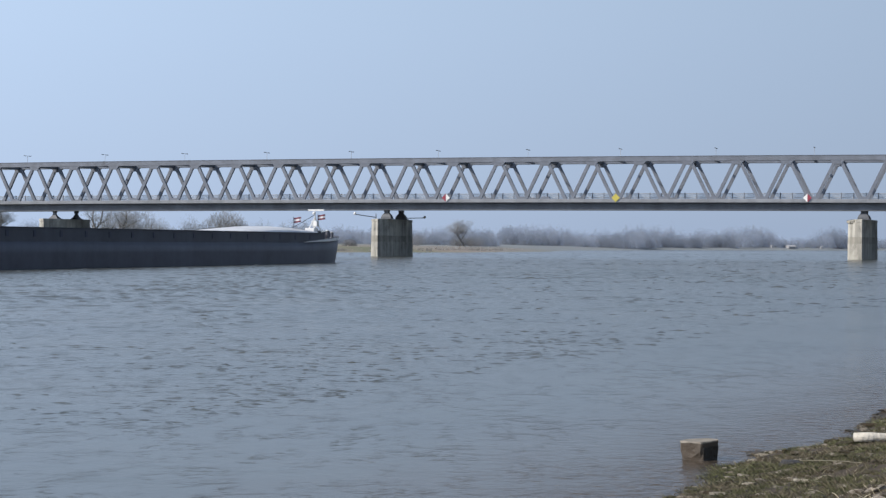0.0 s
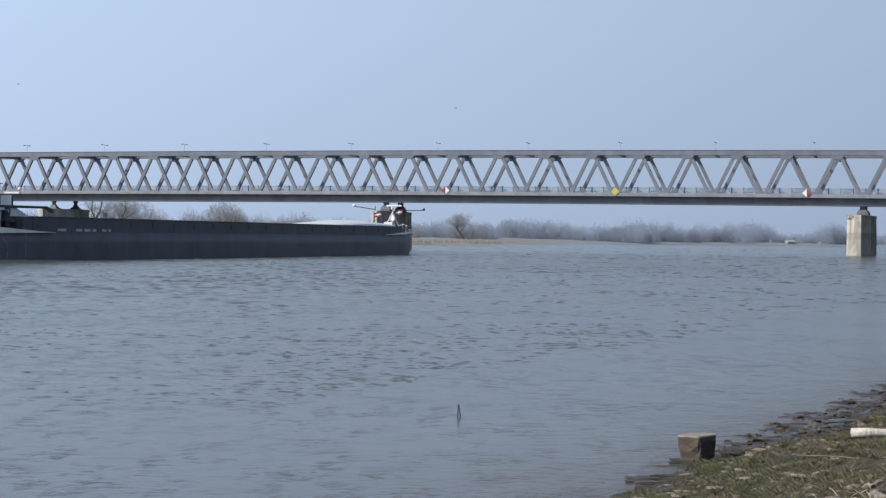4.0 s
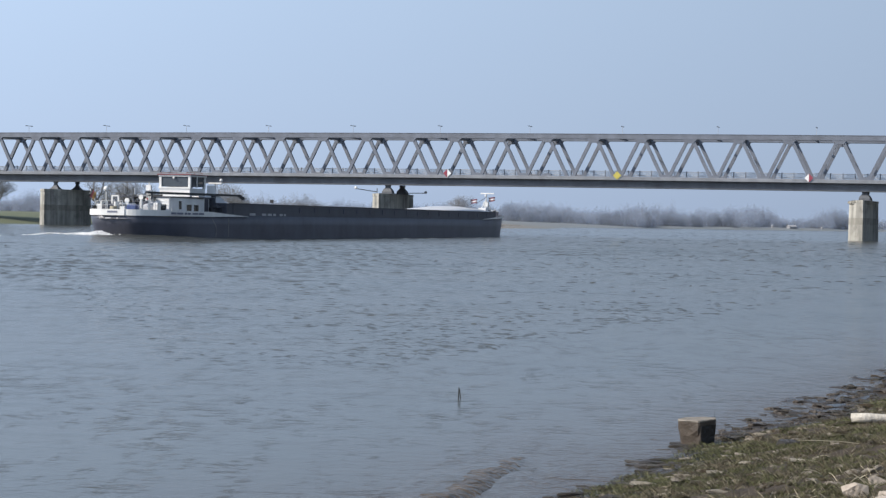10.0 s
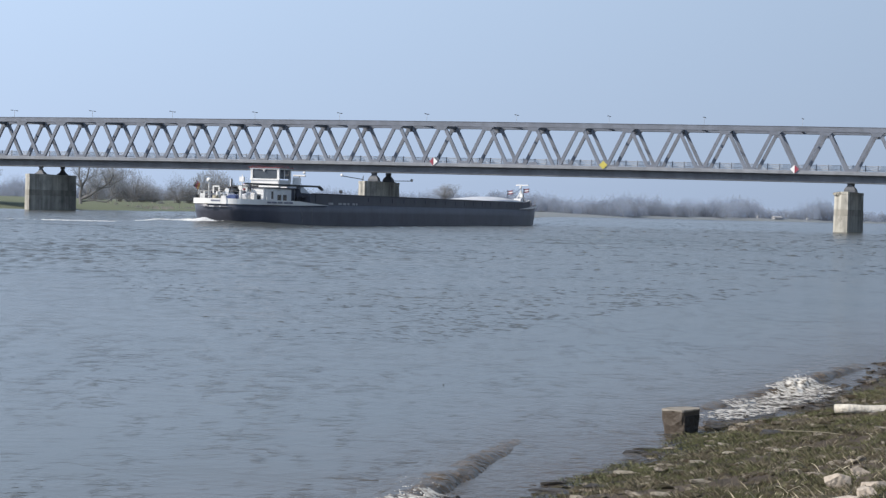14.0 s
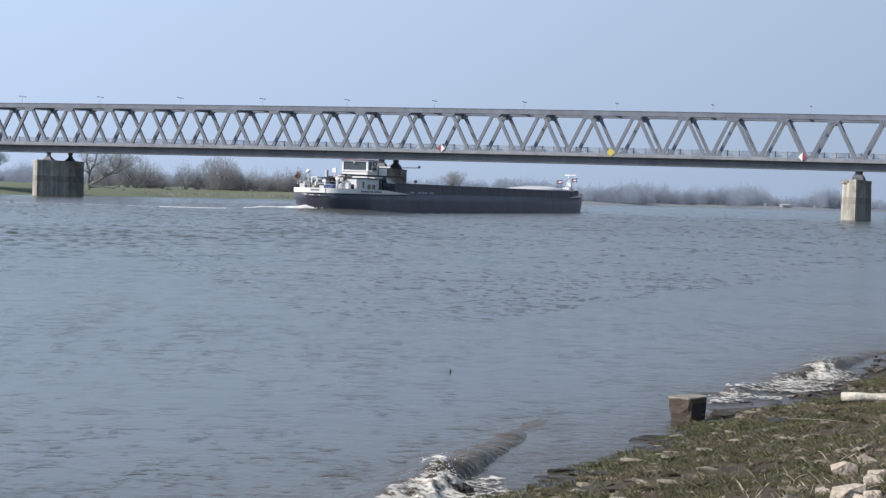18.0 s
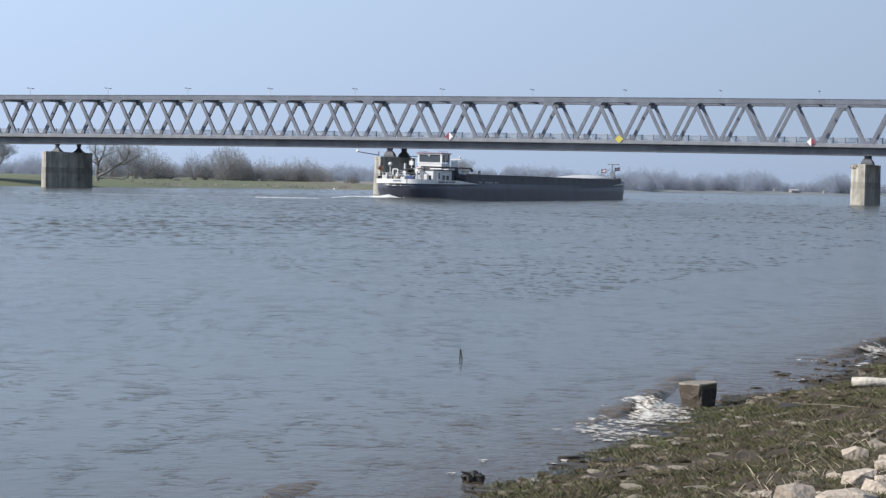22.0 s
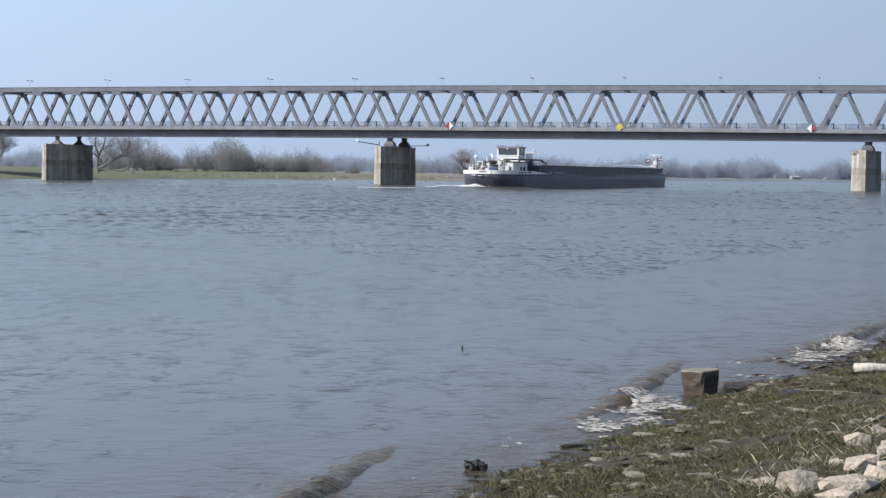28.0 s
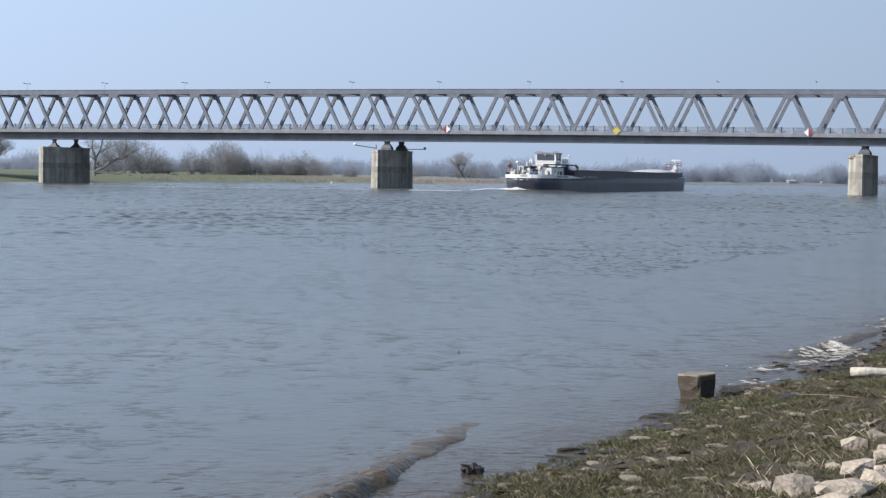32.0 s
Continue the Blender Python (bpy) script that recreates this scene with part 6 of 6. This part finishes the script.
log = thing("driftwood_log", pose(4.0, 15.3, 0.19, 0, 1, -4), "bleached white driftwood log lying on the bank", "log")
rings = []
for i in range(9):
    u = i / 8
    r = 0.048 + 0.007 * math.sin(i * 2.1) + 0.01 * u
    rings.append([(-0.27 + u * 1.1, r * math.cos(a) * 1.2 + 0.03 * math.sin(3 * u), 0.03 + r * math.sin(a) * 0.85 + 0.02 * u) for a in [2 * math.pi * k / 10 for k in range(10)]])
part("trunk", loft(rings), drift_wood, log, smooth=True)
part("broken_knot", rod((0.25, -0.04, 0.06), (0.3, -0.12, 0.12), 0.02, 0.008), drift_wood, log)

# larger riprap stones higher up the bank: x, y, breadth, height
rng = random.Random(31)
for x, y, w, h in ((1.79, 8.5, 0.23, 0.13), (2.05, 8.4, 0.32, 0.1), (2.29, 9.22, 0.22, 0.12), (2.53, 10.25, 0.165, 0.085), (2.53, 10.92, 0.068, 0.06), (2.27, 8.66, 0.2, 0.1), (2.77, 10.67, 0.13, 0.07), (2.22, 9.46, 0.09, 0.05),
                   (1.73, 9.03, 0.14, 0.055), (2.42, 9.15, 0.14, 0.07), (1.93, 8.25, 0.2, 0.06), (2.36, 8.45, 0.2, 0.08), (2.6, 9.7, 0.16, 0.08), (2.0, 8.95, 0.1, 0.05), (2.5, 9.45, 0.12, 0.06)):
    lb = "large pale riprap stone in dry grass" if w > 0.2 else "pale broken riprap stone on the grass" if w > 0.1 else "small pale stone on the grass"
    t = thing("riprap_stone", pose(x, y, bank_z(x, y) + h * 0.3, rng.uniform(-10, 10), rng.uniform(-12, 12), rng.uniform(-25, 25)), lb, "stone", "riprap on the bank")
    part("stone", chip(rng, w, w * rng.uniform(0.6, 0.85), h * 1.15, 17), stone_pale, t)

# dark waterlogged root clump in the shallows
t = thing("root_clump", pose(0.25, 11.2, 0.0), "dark waterlogged root clump in the shallows", "driftwood")
for cx, cy, cs in ((0, 0, 0.08), (-0.045, 0.02, 0.06), (0.045, -0.02, 0.06), (0.01, 0.03, 0.07), (-0.02, -0.03, 0.05)):
    cl = part("clump", rock(rng, cs * 0.85, cs * 0.7, cs * 0.9), dark_wood, t)
    cl.matrix_basis = pose(cx, cy, 0, rng.uniform(-40, 40), rng.uniform(-40, 40), rng.uniform(0, 90))
for k in range(3):
    a = rng.uniform(0, 6.28)
    part("root", rod((0, 0, 0.02), (0.08 * math.cos(a), 0.08 * math.sin(a), rng.uniform(0.0, 0.05)), 0.012, 0.005, 5), dark_wood, t)
# twigs that stick out of the river
for x, y, h, lean, lb in ((0.24, 18.9, 0.17, 0.012, "dark forked twig sticking out of the river"), (2.52, 15.5, 0.24, 0.01, "thin twig standing behind the stone block")):
    t = thing("twig", pose(x, y, 0), lb, "twig", "twigs in the water")
    if x < 1:
        river_twig = t
    part("stem", rod((0, 0, -0.3), (lean, 0, h), 0.013 if x < 1 else 0.0025, 0.0015 if x > 1 else 0.005, 5), dark_wood, t)
    if x < 0.3 and h > 0.1:
        part("fork", rod((lean + 0.045, 0, -0.1), (lean + 0.004, 0, h * 0.93), 0.008, 0.006, 5), dark_wood, t)
# dry reed stalks that lie and lean on the bank: foot, run to the side and rise
STALKS = ((3.3, 13.2, -0.5, 0.02), (2.70, 10.71, -0.095, 0.06), (2.16, 10.16, 0.117, 0.074), (2.24, 9.57, -0.088, 0.076), (1.96, 9.19, -0.06, 0.088), (1.58, 9.05, -0.075, 0.05), (1.67, 9.39, 0.046, 0.062), (2.05, 8.39, -0.18, 0.045))
for k in range(60):
    if k < len(STALKS):
        x, y, dx, dz = STALKS[k]
        dy = 0.0
    else:
        x, y = spot(rng.uniform(-2.0, 4.5), rng.uniform(1.0, 3.2))
        dx, dy, dz = rng.gauss(0, 0.07), rng.gauss(0, 0.07), abs(rng.gauss(0, 0.03))
    z = bank_z(x, y) + 0.016
    t = thing("reed_stalk", pose(x, y, z), "dry straw-coloured reed stalk lying on the bank", "reed", "reed stalks on the bank")
    ln = math.hypot(dx, dy)
    pts = [Vector((dx * u, dy * u + rng.gauss(0, 0.03) * ln, dz * u + 0.012 * math.sin(3.0 * u))) for u in (0, 0.36, 0.7, 1.0)]
    bm = bmesh.new()
    for i in range(3):
        add_rod(bm, pts[i], pts[i + 1], 0.0036 - 0.0007 * i, 0.0031 - 0.0007 * i, 5)
    part("stalk", bm, straw, t)

# swallows over the river
def swallow(label):
    t = thing("bird", None, label, "bird", "birds over the river")
    part("body", loft([[(r_ * math.cos(a), y_, r_ * math.sin(a)) for a in [2 * math.pi * k_ / 8 for k_ in range(8)]] for y_, r_ in ((-0.08, 0.006), (-0.03, 0.02), (0.03, 0.024), (0.06, 0.018), (0.09, 0.005))]), black_paint, t)
    for sx in (-1, 1):
        part("wing", prism([(sx * 0.01, 0.04), (sx * 0.1, 0.05), (sx * 0.19, -0.04), (sx * 0.09, 0.0), (sx * 0.01, -0.01)], 0.0, 0.006), black_paint, t)
    part("tail", prism([(-0.006, -0.07), (0.006, -0.07), (0.03, -0.14), (0.0, -0.11), (-0.03, -0.14)], 0.0, 0.004), black_paint, t)
    return t


bird_west = swallow("small dark swallow flying upstream over the river")
bird_east = swallow("small dark swallow flying downstream over the river")

# white float moored off the far shore
t = thing("float", pose(-24.2, 389.0, 0), "small white float moored off the far shore", "buoy")
part("float_body", ball((0, 0, 0.15), 0.28, 0.8), buoy_white, t)

# stones set in the bank, in uneven courses: bare ones, then mossy and wet ones
def foot_of_turf(a):
    """Where the turf begins, inland of the water line."""
    return np.interp(a, (1, 2.5, 5.4, 6.6, 9.25, 14), (-0.2, -0.08, -0.12, 0.28, 0.6, 0.75))


def stone_meshes(material):
    out = []
    for k in range(9):
        bm = chip(rng, 1, 1, 1, 16)
        me = bpy.data.meshes.new("stone")
        bm.to_mesh(me)
        bm.free()
        me.materials.append(material)
        out.append(me)
    return out


BARE, MOSSY, WET = stone_meshes(slab_bare), stone_meshes(slab_stone), stone_meshes(wet_slab)


def lay(me, x, y, ln, wd, hg, lift, turn):
    o = new("stone", me)
    o.parent = ground
    o.matrix_basis = pose(x, y, bank_z(x, y) + lift, rng.uniform(-8, 8), rng.uniform(-6, 6), turn) @ Matrix.Diagonal((ln, wd, hg, 1))


for k, (x, y, w) in enumerate(((2.68, 12.5, 0.23), (2.91, 12.95, 0.1), (2.33, 12.27, 0.15), (2.21, 11.75, 0.24), (2.06, 12.42, 0.17), (1.97, 11.9, 0.18), (1.88, 11.25, 0.19), (1.58, 9.92, 0.25), (1.55, 10.56, 0.21), (1.31, 10.4, 0.1), (1.17, 10.08, 0.15), (1.01, 9.55, 0.08), (1.15, 9.77, 0.13),
                               (1.89, 14.12, 0.24), (1.52, 12.25, 0.24), (1.63, 11.57, 0.23), (3.01, 11.58, 0.08), (2.39, 13.04, 0.13), (0.83, 10.6, 0.14), (1.05, 11.16, 0.11), (2.92, 14.17, 0.23), (1.24, 11.68, 0.29))):
    lay((WET if k in (13, 20, 21) else BARE)[k % 9], x, y, w, min(0.13, 0.3 * w + 0.05), 0.034, 0.008, rng.gauss(-3, 6))
for k in range(277):
    aa = rng.uniform(-2.0, 11.0)
    off = rng.uniform(0.0, 3.0) if k % 5 < 3 else rng.uniform(-0.4, 0.12)
    ee = float(foot_of_turf(aa)) + off
    x, y = spot(aa, ee)
    ln = rng.uniform(0.1, 0.27)
    lay((MOSSY if off > 0.15 else WET)[k % 9], x, y, ln, ln * rng.uniform(0.26, 0.42), rng.uniform(0.03, 0.05) if off > 0.15 else 0.03, rng.uniform(-0.008, 0.008), rng.gauss(-4, 9))
# smaller mossy rubble packed between them
rub = [[v.co.copy() for v in me.vertices] for me in MOSSY]
rub_f = [[tuple(p.vertices) for p in me.polygons] for me in MOSSY]
vs, fs = [], []
for k in range(1500):
    aa = rng.uniform(-2.0, 9.0)
    ee = float(foot_of_turf(aa)) + rng.uniform(0.08, 2.6)
    x, y = spot(aa, ee)
    ln = rng.uniform(0.05, 0.17)
    m = pose(x, y, bank_z(x, y) + rng.uniform(-0.012, 0.006), rng.uniform(-12, 12), rng.uniform(-12, 12), rng.gauss(-4, 14)) @ Matrix.Diagonal((ln, ln * rng.uniform(0.35, 0.6), rng.uniform(0.025, 0.045), 1))
    i = len(vs)
    vs += [tuple(m @ v) for v in rub[k % 9]]
    fs += [tuple(i + q for q in f) for f in rub_f[k % 9]]
wet_vs, wet_fs = [], []
for k in range(750):
    aa = 5.7 + 14.0 * rng.random() ** 1.3
    ee = float(foot_of_turf(aa)) + 0.1 - 1.05 * rng.random() * min(1.0, (aa - 5.2) / 1.6)
    x, y = spot(aa, ee)
    ln = rng.uniform(0.04, 0.2)
    m = pose(x, y, bank_z(x, y) + rng.uniform(-0.012, 0.005), rng.uniform(-12, 12), rng.uniform(-12, 12), rng.gauss(-4, 20)) @ Matrix.Diagonal((ln, ln * rng.uniform(0.35, 0.7), rng.uniform(0.02, 0.05), 1))
    i = len(wet_vs)
    wet_vs += [tuple(m @ v) for v in rub[k % 9]]
    wet_fs += [tuple(i + q for q in f) for f in rub_f[k % 9]]
raw("wet_rubble", wet_vs, wet_fs, wet_rubble, ground, "dark wet rubble on the shelf at the water's edge")["kind"] = "stuff"
raw("rubble", vs, fs, moss_rubble, ground, "small mossy rubble stones packed in the bank")["kind"] = "stuff"


def turf(name, count, seed, a0, a1, e0, e1, lo, hi, material, label, clump, open_=0.75):
    """Blades of grass in tufts, with bare gaps between; e0 and e1 count from the foot of the turf."""
    rs = np.random.RandomState(seed)
    aa, ee = rs.uniform(a0, a1, count * 3), rs.uniform(e0, e1, count * 3)
    tuft = np.tanh(1.3 * wob(aa, ee, clump) + 0.9 * wob(ee + 3.1, aa, clump * 3.7) + open_)
    edge = np.clip((ee - e0) / 0.4, 0.12, 1)
    keep = rs.rand(count * 3) < (0.5 + 0.5 * tuft) * edge
    aa, ee, tuft = aa[keep][:count], ee[keep][:count], tuft[keep][:count]
    ee = ee + foot_of_turf(aa)
    X = SHORE[0] + ALONG[0] * aa + INLAND[0] * ee
    Y = SHORE[1] + ALONG[1] * aa + INLAND[1] * ee
    Z = height(X, Y)
    n = len(aa)
    h = rs.uniform(lo, hi, n) * (0.75 + 0.35 * tuft)
    th = rs.uniform(0, 6.283, n)
    w = rs.uniform(0.0009, 0.0024, n)
    lx, ly = rs.normal(0, 0.75, n) * h, rs.normal(0, 0.75, n) * h
    v = np.empty((n, 4, 3))
    v[:, 0] = np.stack((X - w * np.cos(th), Y - w * np.sin(th), Z - 0.01), -1)
    v[:, 1] = np.stack((X + w * np.cos(th), Y + w * np.sin(th), Z - 0.01), -1)
    v[:, 2] = np.stack((X + lx * 0.7 + w * 0.8 * np.cos(th), Y + ly * 0.7 + w * 0.8 * np.sin(th), Z + h * 0.62), -1)
    v[:, 3] = np.stack((X + lx * 1.2, Y + ly * 1.2, Z + h), -1)
    i = np.arange(n)[:, None] * 4
    f = np.concatenate((i + np.array((0, 1, 2)), i + np.array((0, 2, 3))), 0)
    tagged(raw(name, v.reshape(-1, 3).tolist(), f.tolist(), material), label, "grass", kind="stuff")


turf("grass", 340000, 1, -3, 14, -0.14, 4.6, 0.008, 0.036, grass_green, "short green spring grass on the bank", 2.3, 0.35)
turf("dry_grass", 90000, 2, -3, 12, 0.2, 4.6, 0.01, 0.055, grass_dry, "dry straw-coloured grass tufts on the bank", 2.9, 0.1)
turf("straw_litter", 1900, 6, -3, 3.2, 1.6, 4.6, 0.015, 0.07, straw, "pale straw stalks standing among the riprap", 1.1)
turf("meadow_grass", 60000, 9, -20, -3, 0.3, 10.0, 0.02, 0.07, grass_green, "short grass on the bank above the water", 0.8)
turf("flotsam", 16000, 3, -3, 14, -0.4, 0.5, 0.003, 0.012, dark_wood, "dark wet flotsam along the water line", 5.0)


# ---- waves that run along the near shore ----
def split(parent, vs, pieces):
    """Parts that share one sheet of points: each piece is name, faces, material, label."""
    for name, faces, material, label in pieces:
        used = sorted({q for f in faces for q in f})
        at_ = {q: n for n, q in enumerate(used)}
        if used:
            raw(name, [vs[q] for q in used], [tuple(at_[q] for q in f) for f in faces], material, parent, label, smooth=True)["kind"] = "stuff"


def wave_thing(size, foam, seed):
    """One breaker: local x runs inland, y along the shore; a smooth brown crest leads, the curl breaks behind it, lace trails on the swash."""
    r = random.Random(seed)
    t = thing("breaking_wave", None, "brown breaking wave with white froth running along the shore", "wave", "waves along the shore")

    def crest_x(y):
        """The crest runs aslant, farther out towards its leading end."""
        return -0.47 - 0.1 * max(0.0, y + 0.6) + 0.05 * noise.noise(Vector((y * 0.9, seed * 7.7, 2.0))) + 0.06 * noise.noise(Vector((y * 2.6, seed * 7.7, 4.0)))

    def crest_h(y):
        ahead = max(0.0, 1 - max(0.0, y - 0.2) / 4.0) ** 1.1
        behind = 0.25 + 0.75 * max(0.0, min(1.0, (y + 2.0) / 1.3)) if y > -3.2 else 0.25 * max(0.0, (y + 4.6) / 1.4)
        roll = 0.4 * noise.noise(Vector((y * 1.3, seed * 3.1, 0))) + 0.42 * noise.noise(Vector((y * 3.4, seed * 3.1, 5.0))) + 0.12 * noise.noise(Vector((y * 11.0, seed * 3.1, 9.0)))
        return 0.1 * min(1.0, size) ** 1.3 * ahead * behind * (1 + roll)

    def profile(dx):
        return math.exp(-(dx / 0.34) ** 2) if dx < 0 else math.exp(-(dx / 0.14) ** 2)

    rows_, cols = 270, 31
    vs, high = [], []
    for i in range(rows_):
        y = -4.6 + 8.8 * i / (rows_ - 1)
        a, cx = crest_h(y), crest_x(y)
        high.append(a)
        for j in range(cols):
            v = j / (cols - 1)
            dx = -0.78 + 1.1 * v
            p = profile(dx)
            lump = noise.noise(Vector((dx * 6.0, y * 4.5, seed * 5.3)))
            fine_ = noise.noise(Vector((dx * 16.0, y * 12.0, seed * 2.7)))
            # the ripples that the crest throws ahead of and behind itself
            rip = 0.006 * math.sin(26 * dx + 2.5 * lump) * min(1.0, a / 0.05)
            vs.append((cx + dx + 0.05 * p * a / 0.1 + 0.02 * lump * p, y + 0.03 * fine_, -0.02 + a * p * (1 + 0.14 * lump + 0.1 * fine_) + rip * (1 - p) - 0.11 * abs(2 * v - 1) ** 5 - 0.05 * max(0.0, 1 - a / 0.02)))
    front, behind_ = [], []
    for i in range(rows_ - 1):
        for j in range(cols - 1):
            k = i * cols + j
            lip = 18 + 3.5 * noise.noise(Vector((i * 0.11, seed * 1.3, 0)))
            (front if lip < j < 27 and high[i] > 0.012 + 0.03 * abs(j - 21) / 6 + 0.02 * noise.noise(Vector((i * 0.3, j * 0.5, seed))) else behind_).append((k, k + 1, k + cols + 1, k + cols))
    split(t, vs, (("crest", front, wave_brown, "brown silty wave crest"), ("wave_back", behind_, river_water, "smooth back of the wave")))
    # broken water: a torn heap at the curl, and lace on the swash behind it
    rows_, cols = 330, 60
    y0, step = 0.2, 0.0155
    vs, thick, thin = [], [], []
    reach = min(1.0, 0.45 + 0.5 * foam)
    for i in range(rows_):
        y = y0 - step * i
        a, cx = max(0.0, crest_h(y)), crest_x(y)
        back = max(0.0, -y - 0.9) / 4.0
        for j in range(cols):
            w = j / (cols - 1)
            dx = -0.12 + 0.98 * w
            x = cx + dx
            n1 = noise.noise(Vector((x * 3.2, y * 1.7, seed * 1.9)))
            n2 = noise.noise(Vector((x * 15.0, y * 11.0, seed * 4.1)))
            n3 = noise.noise(Vector((x * 40.0, y * 36.0, seed)))
            tip = min(1.0, max(0.0, (0.05 - y) / 0.5))
            curl_ = tip * math.exp(-((y + 0.7) / 0.75) ** 2) * math.exp(-((dx - 0.1 - 0.1 * min(1.0, max(0.0, -y))) / 0.13) ** 2)
            lace = tip * max(0.0, 1 - back / reach) * math.exp(-((dx - 0.12 - 0.3 * min(1.0, max(0.0, -y / 1.2))) / 0.34) ** 2)
            m = 0.95 * min(1.4, 0.1 + 1.1 * foam) * curl_ + 0.5 * n1 + 0.3 * n2 + 0.2 * n3 - 0.4
            l = 0.85 * min(1.3, 0.3 + 0.8 * foam) * lace + 0.5 * n1 + 0.3 * n2 - 0.38
            rest = max(a * profile(dx), 0.15 * (x - 0.27), -0.012)
            vs.append((x + 0.008 * n2, y + 0.008 * n2, rest + 0.004 + max(0.0, m) * curl_ * (0.05 + 0.03 * n2) + 0.006 * max(0.0, n2)))
            thick.append(m > 0)
            thin.append(l > 0)
    heavy, light = [], []
    for i in range(rows_ - 1):
        for j in range(cols - 1):
            k = i * cols + j
            four = (k, k + 1, k + cols + 1, k + cols)
            if sum(thick[q] for q in four) >= 2:
                heavy.append(four)
            elif any(thin[q] or thick[q] for q in four):
                light.append(four)
    split(t, vs, (("froth", heavy, foam_white, "white broken froth"), ("foam_lace", light, foam_lace, "thin lace of foam on the swash")))
    spots = [(crest_x(-0.5) + r.gauss(0.08, 0.07), -0.6 + r.gauss(0, 0.3), 0.02 + foam * (0.05 + 0.12 * r.random() ** 3), r.uniform(0.0015, 0.0045)) for _ in range(int(90 * foam))]
    # water thrown up where the curl strikes the block
    for _ in range(int(150 * max(0.0, foam - 0.5))):
        up_ = r.random() ** 1.7
        spots.append((crest_x(-0.3) + 0.1 + r.gauss(0.0, 0.05 + 0.05 * up_), -0.45 + r.gauss(0, 0.08 + 0.04 * up_), 0.03 + foam * 0.2 * up_, r.uniform(0.003, 0.012) * (1.15 - up_)))
    foam_patch("spray", r, spots, t, material=foam_drop)["kind"] = "stuff"
    return t


# arrival at the stone block, height, and how far it has broken
SURF = ((11.1, 0.7, 0.7), (13.05, 1.1, 1.25), (15.0, 0.9, 0.9), (16.95, 1.05, 1.1), (18.95, 1.1, 1.3), (20.6, 0.85, 0.25), (22.05, 0.75, 0.55), (23.85, 1.05, 0.68), (25.38, 0.9, 0.6), (26.9, 0.8, 0.8), (28.15, 0.75, 0.5), (29.6, 1.05, 1.05), (30.92, 0.7, 0.6), (33.3, 0.9, 0.4))
WAVES = [(t, wave_thing(s, f, i + 1)) for i, (t, s, f) in enumerate(SURF)]


# ---- what moves ----
def ship_at(t):
    x = -5.6035e-3 * t * t + 1.83589 * t - 44.035
    y = 2.0129e-3 * t * t + 3.96413 * t + 88.703
    early = np.interp(t, (0, 6, 9), (0.2, 0.2, 0.0))
    a = radians(22.25)
    x += 2.0 * math.cos(a) + early * math.sin(a)
    y += -2.0 * math.sin(a) + early * math.cos(a)
    return pose(x * GIRTH, y * GIRTH, 0, 0, 0, -SHIP_HEAD)


def surf_at(t, hit):
    """A wave runs along the shore at 4.8 m/s and passes the stone block at its time."""
    a = 5.9 + 4.8 * (t - hit)
    bend = min(max((a - 5.0) / 2.0, 0.0), 1.0)
    inland = -0.3 + 0.12 * min(max(0.0, a - 5.9), 7.0)
    q = SHORE + ALONG * a + INLAND * inland
    lift = 0.02 * (inland + 0.3)
    return pose(float(q[0]), float(q[1]), -0.016 + lift, 0, 0, -21.4 - 10.2 * bend)


def motions():
    walk(ship, [(t, ship_at(t)) for t in range(0, 33, 2)])
    walk(water, [(t, pose(0.378 * 0.55 * t, 0.925 * 0.55 * t, z)) for t, z in ((0, 0.03), (1, 0.012), (2, -0.022), (3, -0.04), (6, -0.045), (9.5, -0.045), (11, -0.022), (32, -0.02))])
    walk(bird_west, [(t, pose(x, 110, z, 0, 0, 90)) for t, x, z in ((0, 46.0, 12.6), (1.2, 24.0, 11.6), (2.5, 9.04, 10.69), (3.5, 3.99, 10.33), (5.5, -13.0, 10.2), (7, -34.0, 10.2), (32, -380.0, 12.0))])
    # the twig bobs in the current
    walk(river_twig, [(t, pose(0.24, 18.9, z - 0.045)) for t, z in ((0, -0.11), (3, -0.05), (7, 0.0), (10, -0.04), (11, -0.06), (12, -0.12), (13, -0.05), (14, -0.13), (16, -0.1), (17, -0.1), (19, -0.12), (20, -0.08), (21.2, -0.1), (22, -0.02), (22.8, -0.07), (23.6, -0.05), (24.2, -0.11), (25, -0.05), (26, -0.07), (28, -0.1), (29, -0.11), (30, -0.12), (31, -0.15), (32, -0.13))])
    walk(bird_east, [(t, pose(-8.7 + 8.2 * (t - 6.5), 110, 11.14 - 0.1 * (t - 6.5), 0, 0, -90)) for t in (0, 6.5, 7.2)] + [(9.0, pose(36.0, 112, 12.0, 0, 0, -90)), (32, pose(420.0, 130, 16.0, 0, 0, -90))])
    for hit, w in WAVES:
        walk(w, [(t, surf_at(t, hit)) for t in sorted({0, 32, *[min(32, max(0, round(hit + k, 1))) for k in (-1.2, -0.6, -0.2, 0.0, 0.2, 0.6, 1.5)]})])


motions()
